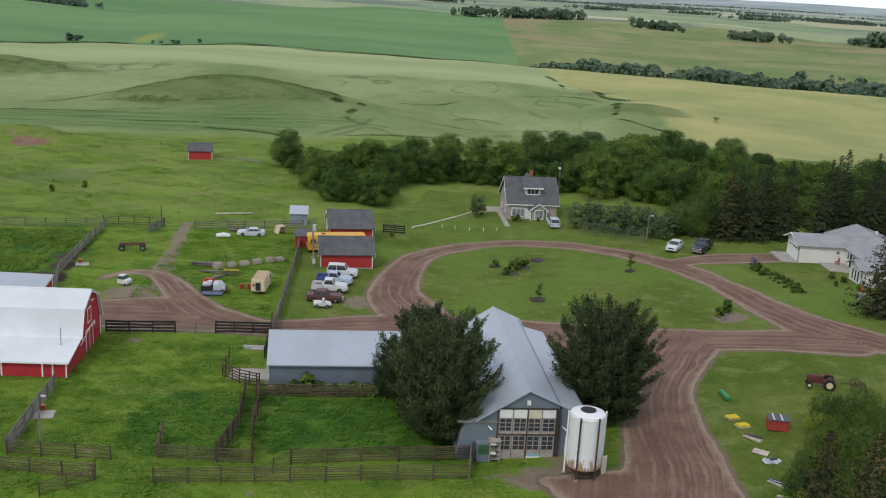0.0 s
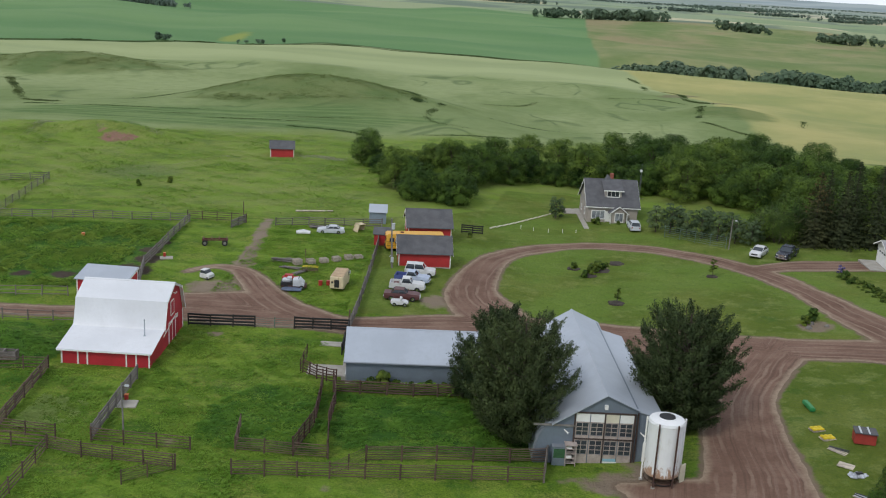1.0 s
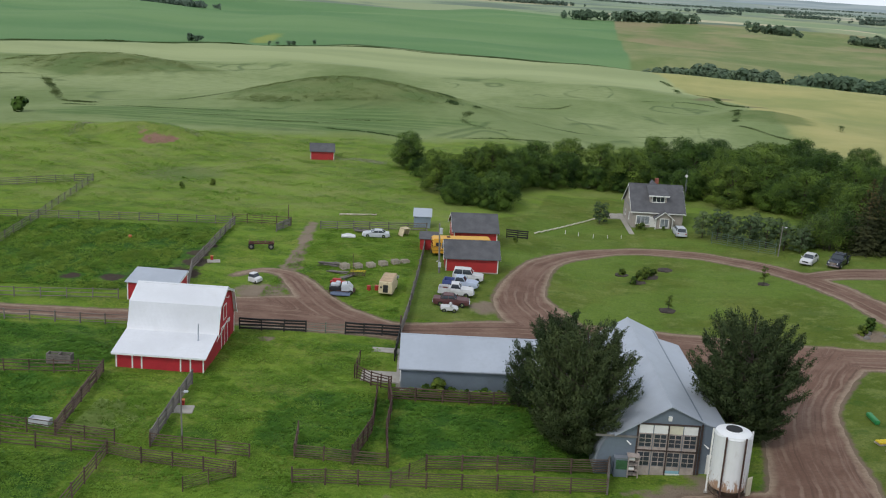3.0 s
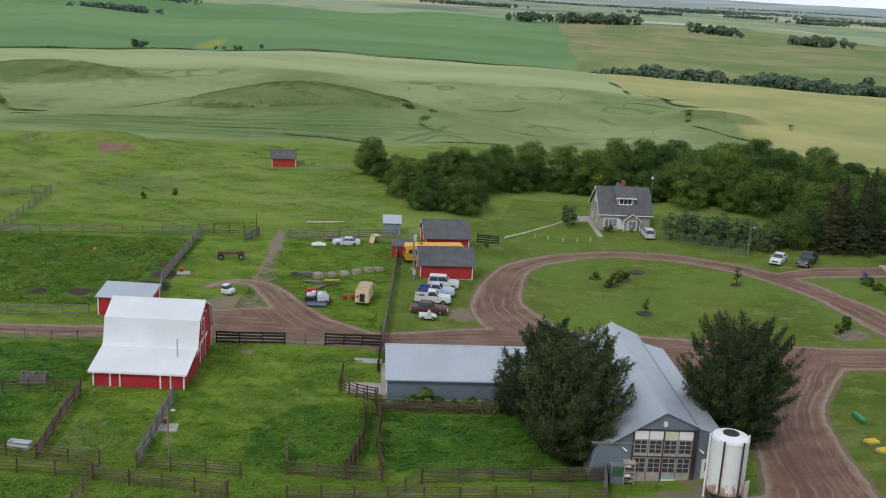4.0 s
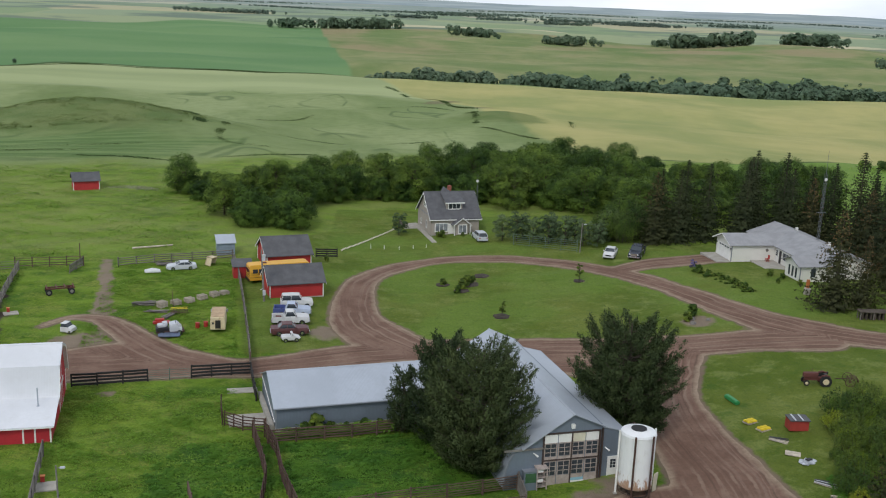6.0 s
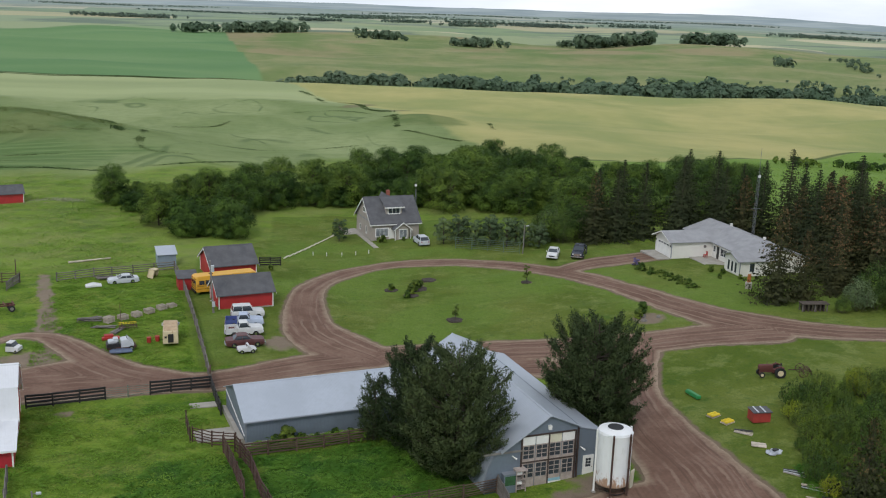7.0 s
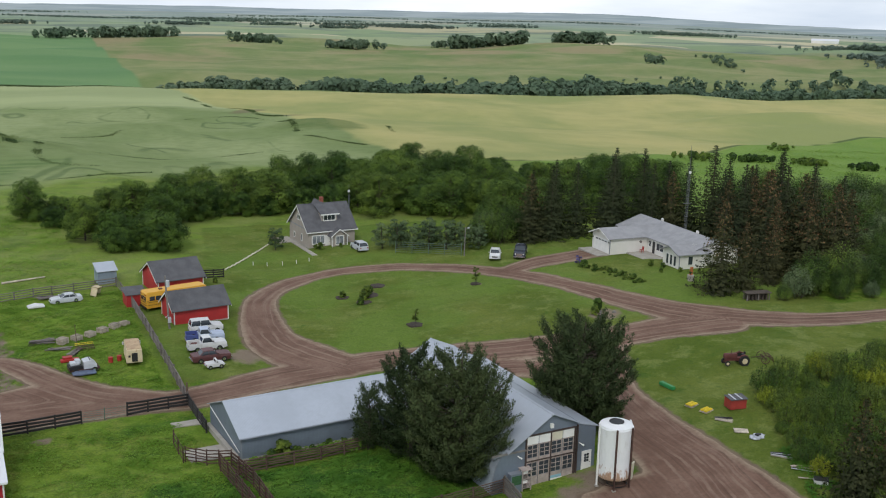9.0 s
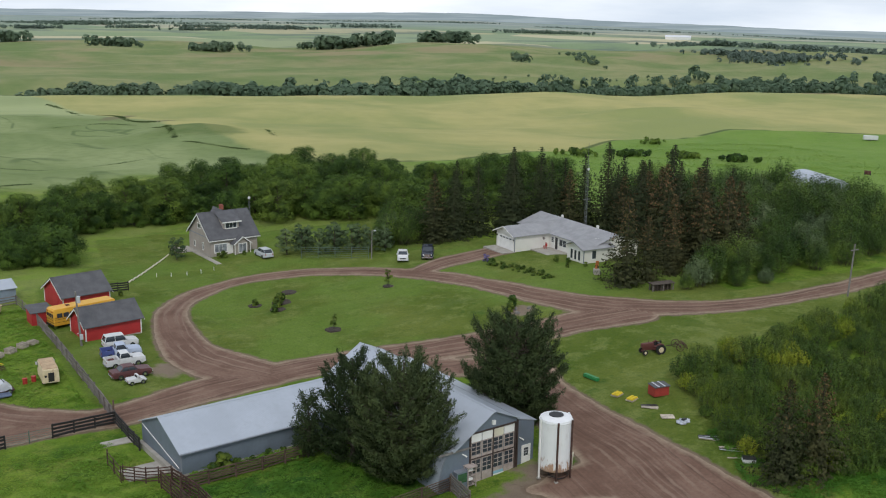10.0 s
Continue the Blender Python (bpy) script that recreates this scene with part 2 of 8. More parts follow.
def height(x, y):
    x, y = np.asarray(x, float), np.asarray(y, float)
    d = np.hypot(x + 10, y - 110)
    z = 4.2 * sst(0, 55, x) * (1 - 0.35 * sst(130, 190, y)) * (1 - sst(120, 300, d))
    z = z + 1.2 * sst(110, 165, y) * (1 - sst(-20, 5, x)) * (1 - sst(150, 300, d))
    z = z - 12 * sst(140, 420, d) * sst(-100, 250, y)
    r = np.hypot(x, y)
    z = z - 24 * sst(900, 4600, r) - 40 * sst(30, 55, np.degrees(np.arctan2(x, y))) * sst(1500, 4700, r)
    # low mounds in the hay land, gully beyond it, rolling distance
    far = sst(235, 320, y)
    z = z + far * (1 - sst(900, 1500, r)) * (3.4 * waves(x, y, 3, 150) + 0.9 * waves(x, y, 5, 48))
    for cx, cy, rx, ry, up in ((-70, 350, 36, 30, 6.5), (-215, 470, 50, 30, 6.0), (-98, 232, 14, 6, 3.2), (-120, 236, 10, 8, 1.2), (72, 405, 20, 28, 3.6), (15, 440, 40, 26, 2.6), (330, 430, 60, 16, 3.0), (250, 400, 40, 12, 2.0)):
        z = z + up * np.exp(-((x - cx) / rx) ** 2 - ((y - cy) / ry) ** 2)
    # a shallow dip in the pasture, and the ledge that ends the hay land above the gully
    z = z - 0.9 * np.exp(-((x + 78) / 10) ** 2 - ((y - 200) / 14) ** 2)
    z = z + sst(1000, 2200, r) * 6 * waves(x, y, 9, 1300) + sst(780, 1000, r) * (1 - sst(1400, 1700, r)) * (9.0 * waves(x, y, 8, 330) + 4.0 * waves(x, y, 18, 120))
    if np.max(y) > 380:
        z = z - 8.5 * np.exp(-(np.maximum(0, seg_dist(x, y, GULLY)) / 30) ** 2)
        z = z + (0.9 + 1.5 * waves(x, y, 27, 80)) * np.exp(-(np.maximum(0, seg_dist(x, y, LEDGE)) / 16) ** 2)
    z = z + 0.10 * waves(x, y, 12, 17) * (1 - far) + 0.05 * waves(x, y, 14, 6) * (1 - far)
    return z


def ground_z(x, y):
    return float(height(x, y))


def seg_dist(x, y, pts):
    """Distance to a broken line, less the half-width that goes from point to point."""
    best = np.full(np.shape(x), 1e9)
    for (ax, ay, aw), (bx, by, bw) in zip(pts[:-1], pts[1:]):
        dx, dy = bx - ax, by - ay
        u = np.clip(((x - ax) * dx + (y - ay) * dy) / (dx * dx + dy * dy), 0, 1)
        best = np.minimum(best, np.hypot(x - ax - u * dx, y - ay - u * dy) - aw - u * (bw - aw))
    return best


def smooth_line(pts, steps=6):
    """A Catmull-Rom line through the points."""
    out = []
    for i in range(len(pts) - 1):
        p0, p1, p2, p3 = (np.array(pts[max(0, min(len(pts) - 1, j))], float) for j in (i - 1, i, i + 1, i + 2))
        for s in range(steps):
            t = s / steps
            out.append(tuple(0.5 * (2 * p1 + (p2 - p0) * t + (2 * p0 - 5 * p1 + 4 * p2 - p3) * t * t + (3 * p1 - p0 - 3 * p2 + p3) * t ** 3)))
    return out + [tuple(pts[-1])]


# centre lines of the dirt roads: x, y, half-width
LOOP = smooth_line([(-1, 124.5, 4.0), (-4.6, 130.6, 4.5), (-6.3, 137.5, 3.4), (-5.4, 147.5, 2.6), (-2.5, 156.5, 2.0), (4, 163.4, 1.9), (12, 166, 1.9), (21, 163.6, 1.9), (30, 155.8, 2.0), (35, 148, 2.1), (39, 138, 2.2), (42.3, 127.5, 2.9), (46, 119.6, 3.8), (53, 113.6, 3.3), (62, 110.5, 2.3), (75, 109.7, 2.0), (95, 111.5, 2.0), (130, 119, 2.2), (200, 128, 2.4)])
SOUTH = smooth_line([(-100, 113, 1.4), (-70, 114.3, 1.5), (-54, 116, 1.8), (-42, 118.5, 2.4), (-34, 119, 2.6), (-20, 119.4, 2.6), (-8, 122.5, 3.4), (4, 124.5, 3.2), (16, 121.5, 3.4), (28, 117.5, 3.6), (38, 116.2, 3.4), (47, 114.4, 3.8)])
DRIVE = smooth_line([(30, 117, 4.0), (26.5, 110, 3.6), (23.4, 102, 3.5), (22.2, 93, 3.9), (21.9, 85, 4.5), (21.0, 79, 5.3), (19.4, 69, 7.0), (18, 58, 8.3), (16, 45, 8.0)])
TRACK = smooth_line([(-22, 119.6, 2.2), (-28.5, 123.2, 2.6), (-33.2, 128.6, 2.3), (-36.2, 133.6, 1.8), (-39.0, 136.8, 1.2), (-42.5, 137.4, 0.8), (-45.6, 134.4, 0.5)])
APRON = [(-47, 121.0, 1.4), (-42.5, 122.8, 3.0), (-36, 124.2, 3.8), (-32, 123.5, 3.0)]
GARAGE = smooth_line([(35, 151, 2.0), (40, 152.6, 2.6), (45, 153.0, 2.9), (51.5, 154.0, 2.9)])
SHEDYARD = [(14, 117.5, 3.0), (19.5, 113.6, 2.5), (24, 110, 2.5)]
TANKPAD = [(10.5, 83.4, 1.0), (13.2, 82.0, 2.8), (17.5, 81, 4.0)]


def road_field(x, y):
    d = np.minimum.reduce([seg_dist(x, y, p) for p in (LOOP, SOUTH, DRIVE, TRACK, APRON, GARAGE, SHEDYARD, TANKPAD)])
    return d + 0.35 * waves(x, y, 21, 9) + 0.16 * waves(x, y, 22, 2.6)


def axis_steps(lo, core0, core1, hi, step, grow):
    a = list(np.arange(core0, core1 + 1e-6, step))
    s, v = step, core1
    while v < hi:
        s *= grow
        v += s
        a.append(v)
    s, v = step, core0
    while v > lo:
        s *= grow
        v -= s
        a.insert(0, v)
    return np.array(a)


def ground_material():
    m, n, l, b = nodes_of("ground_cover")
    tc = n.new("ShaderNodeTexCoord")
    pos = tc.outputs["Object"]
    sep = n.new("ShaderNodeSeparateXYZ")
    l.new(pos, sep.inputs[0])
    X, Y = sep.outputs[0], sep.outputs[1]

    def nz(scale, detail=4.0, rough=0.55, stretch=None):
        v = pos
        if stretch:
            mp = n.new("ShaderNodeMapping")
            mp.inputs["Scale"].default_value = stretch
            mp.inputs["Rotation"].default_value = (0, 0, 0.25)
            l.new(pos, mp.inputs["Vector"])
            v = mp.outputs[0]
        return noise_node(n, l, v, scale, detail, rough)

    def bound(val, lo, hi, pts):
        """The line b(val) through the points, by a ramp."""
        r = n.new("ShaderNodeValToRGB")
        e = r.color_ramp.elements
        vs = [q for _, q in pts]
        v0, v1 = min(vs), max(vs) + 1e-3
        while len(e) < len(pts):
            e.new(0.5)
        for el, (p, q) in zip(e, pts):
            el.position = (p - lo) / (hi - lo)
            c = (q - v0) / (v1 - v0)
            el.color = (c, c, c, 1)
        l.new(math2(n, l, 'DIVIDE', math2(n, l, 'SUBTRACT', val, lo), hi - lo, True), r.inputs["Fac"])
        return math2(n, l, 'ADD', math2(n, l, 'MULTIPLY', r.outputs["Color"], v1 - v0), v0)

    def past(val, line, soft, wob=0.0, scale=0.02):
        """1 where val lies past the line."""
        d = math2(n, l, 'SUBTRACT', val, line)
        if wob:
            d = math2(n, l, 'ADD', d, math2(n, l, 'MULTIPLY', math2(n, l, 'SUBTRACT', nz(scale), 0.5), wob))
        return ramp01(n, l, d, -soft, soft)

    def attr(name):
        a = n.new("ShaderNodeAttribute")
        a.attribute_name = name
        return a.outputs["Fac"]

    n_fine, n_mid, n_big, n_huge = nz(2.2, 6, 0.65), nz(0.35, 5), nz(0.06, 4), nz(0.012, 3)
    n_clump, n_speck, n_blade = nz(0.95, 6, 0.72), nz(1.6, 5, 0.7), nz(4.6, 3, 0.6)
    # pasture with ranker and drier patches
    past_c = mixc(n, l, ramp01(n, l, n_big, 0.35, 0.65), (0.098, 0.178, 0.014), (0.165, 0.240, 0.026))
    past_c = mixc(n, l, math2(n, l, 'MULTIPLY', ramp01(n, l, n_mid, 0.46, 0.64), 0.7), past_c, (0.245, 0.275, 0.056))
    past_c = mixc(n, l, math2(n, l, 'MULTIPLY', ramp01(n, l, nz(0.20, 6, 0.68), 0.52, 0.63), 0.8), past_c, (0.048, 0.120, 0.015))
    past_c = mixc(n, l, math2(n, l, 'MULTIPLY', ramp01(n, l, n_fine, 0.3, 0.75), 0.4), past_c, (0.044, 0.100, 0.014))
    past_c = mixc(n, l, math2(n, l, 'MULTIPLY', ramp01(n, l, n_clump, 0.53, 0.66), 0.7), past_c, (0.040, 0.098, 0.014))
    past_c = mixc(n, l, math2(n, l, 'MULTIPLY', ramp01(n, l, n_speck, 0.54, 0.66), 0.5), past_c, (0.250, 0.285, 0.065))
    past_c = mixc(n, l, math2(n, l, 'MULTIPLY', ramp01(n, l, n_blade, 0.46, 0.60), 0.55), past_c, (0.046, 0.100, 0.012))
    # the grazed pasture to the north is paler
    past_c = mixc(n, l, math2(n, l, 'MULTIPLY', past(Y, 166.0, 7.0, 14, 0.05), math2(n, l, 'ADD', math2(n, l, 'MULTIPLY', ramp01(n, l, n_big, 0.38, 0.62), 0.35), 0.25)), past_c, (0.250, 0.285, 0.090))
    # rank weeds in the pens
    weed_c = mixc(n, l, ramp01(n, l, n_mid, 0.40, 0.60), (0.046, 0.122, 0.014), (0.130, 0.222, 0.028))
    weed_c = mixc(n, l, math2(n, l, 'MULTIPLY', ramp01(n, l, n_fine, 0.35, 0.7), 0.5), weed_c, (0.034, 0.084, 0.018))
    weed_c = mixc(n, l, math2(n, l, 'MULTIPLY', ramp01(n, l, n_clump, 0.50, 0.63), 0.75), weed_c, (0.024, 0.072, 0.014))
    weed_c = mixc(n, l, math2(n, l, 'MULTIPLY', ramp01(n, l, n_speck, 0.57, 0.68), 0.5), weed_c, (0.190, 0.265, 0.052))
    weed_c = mixc(n, l, math2(n, l, 'MULTIPLY', ramp01(n, l, n_blade, 0.46, 0.60), 0.55), weed_c, (0.026, 0.070, 0.010))
    # mown lawn
    lawn_c = mixc(n, l, ramp01(n, l, nz(0.11, 5, 0.6), 0.35, 0.65), (0.094, 0.136, 0.018), (0.155, 0.186, 0.036))
    lawn_c = mixc(n, l, math2(n, l, 'MULTIPLY', ramp01(n, l, nz(0.33, 7, 0.72), 0.49, 0.62), 0.75), lawn_c, (0.205, 0.240, 0.068))
    lawn_c = mixc(n, l, math2(n, l, 'MULTIPLY', ramp01(n, l, nz(0.30, 6, 0.7), 0.56, 0.70), 0.75), lawn_c, (0.056, 0.118, 0.016))
    lawn_c = mixc(n, l, math2(n, l, 'MULTIPLY', ramp01(n, l, nz(0.06, 5, 0.6), 0.40, 0.58), math2(n, l, 'MULTIPLY', past(Y, 122.0, 3.0), 0.7)), lawn_c, (0.142, 0.225, 0.036))
    lawn_c = mixc(n, l, math2(n, l, 'MULTIPLY', ramp01(n, l, n_fine, 0.3, 0.8), 0.35), lawn_c, (0.056, 0.096, 0.020))
    lawn_c = mixc(n, l, math2(n, l, 'MULTIPLY', ramp01(n, l, n_clump, 0.55, 0.67), 0.5), lawn_c, (0.056, 0.105, 0.018))
    lawn_c = mixc(n, l, math2(n, l, 'MULTIPLY', ramp01(n, l, n_blade, 0.48, 0.62), 0.3), lawn_c, (0.060, 0.105, 0.018))
    past_c = mixc(n, l, math2(n, l, 'MULTIPLY', ramp01(n, l, nz(0.13, 6, 0.66, (1.0, 1.8, 1.0)), 0.44, 0.60), 0.55), past_c, (0.175, 0.275, 0.034))
    meadow = math2(n, l, 'MULTIPLY', past(X, 92.0, 12.0), past(Y, 150.0, 14.0))
    past_c = mixc(n, l, math2(n, l, 'MULTIPLY', meadow, 0.7), past_c, mixc(n, l, n_big, (0.130, 0.240, 0.045), (0.190, 0.300, 0.065)))
    near = mixc(n, l, ramp01(n, l, math2(n, l, 'ADD', attr("lawn"), math2(n, l, 'MULTIPLY', math2(n, l, 'SUBTRACT', n_mid, 0.5), 0.5)), 0.35, 0.65), past_c, lawn_c)
    near = mixc(n, l, ramp01(n, l, math2(n, l, 'ADD', attr("weeds"), math2(n, l, 'MULTIPLY', math2(n, l, 'SUBTRACT', nz(0.18, 5), 0.5), 1.2)), 0.35, 0.75), near, weed_c)
    # trodden earth
    soil_c = mixc(n, l, n_mid, (0.165, 0.125, 0.090), (0.300, 0.240, 0.180))
    near = mixc(n, l, ramp01(n, l, math2(n, l, 'ADD', attr("soil"), math2(n, l, 'MULTIPLY', math2(n, l, 'SUBTRACT', nz(0.5, 6, 0.65), 0.5), 1.1)), 0.45, 0.8), near, soil_c)
    mud_c = mixc(n, l, n_mid, (0.045, 0.034, 0.028), (0.085, 0.064, 0.050))
    near = mixc(n, l, ramp01(n, l, math2(n, l, 'ADD', attr("mud"), math2(n, l, 'MULTIPLY', math2(n, l, 'SUBTRACT', nz(0.5, 6, 0.65), 0.5), 1.3)), 0.45, 0.75), near, mud_c)
    near = mixc(n, l, ramp01(n, l, math2(n, l, 'ADD', attr("clay"), math2(n, l, 'MULTIPLY', math2(n, l, 'SUBTRACT', nz(0.7, 6, 0.65), 0.5), 1.0)), 0.40, 0.80), near, mixc(n, l, n_mid, (0.200, 0.110, 0.078), (0.300, 0.175, 0.135)))
    # worn verge of the roads
    verge = math2(n, l, 'ADD', attr("verge"), math2(n, l, 'MULTIPLY', math2(n, l, 'SUBTRACT', nz(0.9, 6, 0.7), 0.5), 0.9))
    near = mixc(n, l, ramp01(n, l, verge, 0.45, 0.85), near, mixc(n, l, n_mid, (0.150, 0.105, 0.076), (0.235, 0.180, 0.130)))

    # hay land
    streak = nz(0.012, 5, 0.6, (1.0, 0.45, 1.0))
    hay = mixc(n, l, ramp01(n, l, streak, 0.36, 0.62), (0.162, 0.218, 0.078), (0.282, 0.332, 0.152))
    hay = mixc(n, l, math2(n, l, 'MULTIPLY', ramp01(n, l, n_huge, 0.48, 0.62), 0.6), hay, (0.205, 0.265, 0.105))
    for sc, wid, st in ((0.008, 0.008, (1.0, 0.5, 1.0)), (0.015, 0.009, (1.0, 0.35, 1.0))):
        draw = math2(n, l, 'ABSOLUTE', math2(n, l, 'SUBTRACT', nz(sc, 3, 0.5, st), 0.5))
        hay = mixc(n, l, math2(n, l, 'MULTIPLY', ramp01(n, l, draw, wid, wid * 0.2), math2(n, l, 'MULTIPLY', ramp01(n, l, nz(0.013), 0.46, 0.56), 0.55)), hay, (0.066, 0.112, 0.038))
    hay = mixc(n, l, math2(n, l, 'MULTIPLY', ramp01(n, l, nz(0.25, 5, 0.6), 0.4, 0.75), 0.3), hay, (0.09, 0.13, 0.04))
    pale = mixc(n, l, ramp01(n, l, nz(0.02, 4, 0.5, (0.2, 1, 1)), 0.35, 0.65), (0.285, 0.335, 0.160), (0.350, 0.395, 0.195))
    hay = mixc(n, l, past(Y, bound(X, -400, 100, [(-400, 470), (-254, 520), (-100, 560), (0, 545), (60, 520)]), 14, 60), hay, pale)
    yellow = mixc(n, l, ramp01(n, l, nz(0.011, 5, 0.6, (1, 0.7, 1)), 0.36, 0.62), (0.270, 0.300, 0.110), (0.430, 0.390, 0.160))
    yellow = mixc(n, l, math2(n, l, 'MULTIPLY', ramp01(n, l, n_big, 0.4, 0.7), 0.3), yellow, (0.245, 0.280, 0.110))
    field = mixc(n, l, past(X, bound(Y, 250, 650, [(250, 66), (319, 72), (415, 76), (494, 84), (535, 64), (610, 56), (650, 50)]), 2.5, 12, 0.05), hay, yellow)
    edge = bound(X, -400, 700, [(-400, 215), (-106, 239), (-41, 256), (20, 270), (105, 262), (134, 277), (228, 338), (316, 366), (371, 324), (700, 250)])
    east = past(X, 70.0, 25.0)
    rough = math2(n, l, 'ADD', past(Y, edge, 9.0, 40, 0.04), math2(n, l, 'MULTIPLY', math2(n, l, 'SUBTRACT', nz(0.16, 5, 0.65, (0.5, 1.6, 1)), 0.5), 0.5), True)
    col = mixc(n, l, mixc(n, l, east, rough, past(Y, edge, 1.2, 6, 0.08)), near, field)
    rim = math2(n, l, 'SUBTRACT', 1.0, ramp01(n, l, math2(n, l, 'ABSOLUTE', math2(n, l, 'SUBTRACT', Y, math2(n, l, 'ADD', edge, 1.0))), 0.6, 2.2))
    col = mixc(n, l, math2(n, l, 'MULTIPLY', math2(n, l, 'MULTIPLY', rim, east), math2(n, l, 'MULTIPLY', ramp01(n, l, nz(0.05), 0.35, 0.5), 0.8)), col, (0.045, 0.085, 0.026))
    # gully grass, then the olive slopes and the green crop
    top = bound(X, -400, 900, [(-400, 520), (-254, 612), (-202, 648), (-143, 697), (-68, 684), (58, 640), (123, 616), (221, 598), (364, 562), (454, 553), (575, 514), (900, 430)])
    olive = mixc(n, l, ramp01(n, l, nz(0.012, 5, 0.6), 0.35, 0.65), (0.155, 0.210, 0.075), (0.275, 0.275, 0.130))
    olive = mixc(n, l, math2(n, l, 'MULTIPLY', ramp01(n, l, n_big, 0.4, 0.75), 0.35), olive, (0.110, 0.172, 0.058))
    olive = mixc(n, l, math2(n, l, 'MULTIPLY', math2(n, l, 'MULTIPLY', past(Y, 930.0, 90.0, 260, 0.004), ramp01(n, l, nz(0.006, 5, 0.6), 0.46, 0.60)), 0.6), olive, (0.290, 0.225, 0.135))
    crop = mixc(n, l, ramp01(n, l, nz(0.008, 4, 0.5, (0.3, 1, 1)), 0.35, 0.65), (0.115, 0.220, 0.088), (0.165, 0.268, 0.112))
    crop = mixc(n, l, math2(n, l, 'MULTIPLY', past(Y, math2(n, l, 'ADD', top, 10.0), 3), 1.0), (0.060, 0.105, 0.034), crop)
    slope = mixc(n, l, past(X, bound(Y, 600, 1360, [(600, 40), (742, 44), (1019, 47), (1355, 59)]), 2.0), crop, olive)
    col = mixc(n, l, past(Y, top, 1.5, 8, 0.03), col, slope)
    # chequered fields in the distance, with haze painted in towards the horizon
    vor = n.new("ShaderNodeTexVoronoi")
    vor.distance = 'CHEBYCHEV'
    vor.inputs["Scale"].default_value, vor.inputs["Randomness"].default_value = 0.0030, 0.8
    l.new(pos, vor.inputs["Vector"])
    sepc = n.new("ShaderNodeSeparateColor")
    l.new(vor.outputs["Color"], sepc.inputs[0])
    rp = n.new("ShaderNodeValToRGB")
    rp.color_ramp.interpolation = 'CONSTANT'
    cols = ((0, (0.215, 0.285, 0.155)), (0.2, (0.290, 0.335, 0.190)), (0.38, (0.235, 0.305, 0.165)), (0.52, (0.41, 0.385, 0.235)), (0.68, (0.260, 0.320, 0.195)), (0.78, (0.50, 0.46, 0.30)))
    while len(rp.color_ramp.elements) < len(cols):
        rp.color_ramp.elements.new(0.5)
    for el, (p, c) in zip(rp.color_ramp.elements, cols):
        el.position, el.color = p, (*c, 1)
    l.new(sepc.outputs[0], rp.inputs["Fac"])
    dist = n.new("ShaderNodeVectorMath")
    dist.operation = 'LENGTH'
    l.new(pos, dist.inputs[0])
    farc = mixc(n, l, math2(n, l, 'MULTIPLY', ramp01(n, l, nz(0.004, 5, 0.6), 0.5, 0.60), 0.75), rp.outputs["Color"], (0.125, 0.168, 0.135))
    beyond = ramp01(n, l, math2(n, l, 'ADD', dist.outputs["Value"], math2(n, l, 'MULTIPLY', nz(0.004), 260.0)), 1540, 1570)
    # aerial haze as colour: the fields turn blue-grey with growing distance
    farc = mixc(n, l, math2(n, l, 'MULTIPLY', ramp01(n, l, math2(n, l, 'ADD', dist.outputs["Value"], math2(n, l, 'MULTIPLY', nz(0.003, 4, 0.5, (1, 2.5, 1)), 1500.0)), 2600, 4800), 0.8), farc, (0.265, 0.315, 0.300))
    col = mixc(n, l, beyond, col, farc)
    # grassy mounds with dark rims in the hay land
    def ellipse(cx, cy, rx, ry, rot):
        mp = n.new("ShaderNodeMapping")
        mp.vector_type = 'TEXTURE'
        mp.inputs["Location"].default_value, mp.inputs["Rotation"].default_value = (cx, cy, 0), (0, 0, rot)
        mp.inputs["Scale"].default_value = (rx, ry, 1e4)
        l.new(pos, mp.inputs["Vector"])
        ln = n.new("ShaderNodeVectorMath")
        ln.operation = 'LENGTH'
        l.new(mp.outputs[0], ln.inputs[0])
        return math2(n, l, 'ADD', ln.outputs["Value"], math2(n, l, 'MULTIPLY', math2(n, l, 'SUBTRACT', nz(0.035, 6, 0.62), 0.5), 1.5))

    for cx, cy, rx, ry, rot in ((-70, 340, 40, 34, 0.05), (-205, 462, 42, 30, 0.1), (-75, 196, 9, 10, 0.3), (72, 396, 16, 20, 0.0)):
        e = ellipse(cx, cy, rx, ry, rot)
        c2 = mixc(n, l, ramp01(n, l, n_big, 0.35, 0.65), (0.090, 0.145, 0.042), (0.150, 0.185, 0.066))
        col = mixc(n, l, math2(n, l, 'MULTIPLY', ramp01(n, l, e, 1.15, 0.70), 0.75), col, c2)
    for cx, cy, rx, ry, rot in ((70, 515, 5, 26, -0.5), (84, 492, 3.5, 14, -0.9), (560, 508, 40, 7, -0.1), (150, 640, 30, 5, -0.35)):
        col = mixc(n, l, math2(n, l, 'MULTIPLY', ramp01(n, l, ellipse(cx, cy, rx, ry, rot), 1.1, 0.6), 0.75), col, (0.175, 0.150, 0.085))
    # wet, striped green hollow in front of the mounds
    hol = ellipse(-82, 278, 58, 24, 0.12)
    col = mixc(n, l, math2(n, l, 'MULTIPLY', ramp01(n, l, hol, 1.15, 0.75), 0.9), col, mixc(n, l, ramp01(n, l, nz(0.3, 4, 0.6, (0.1, 1, 1)), 0.4, 0.6), (0.096, 0.162, 0.050), (0.165, 0.235, 0.085)))
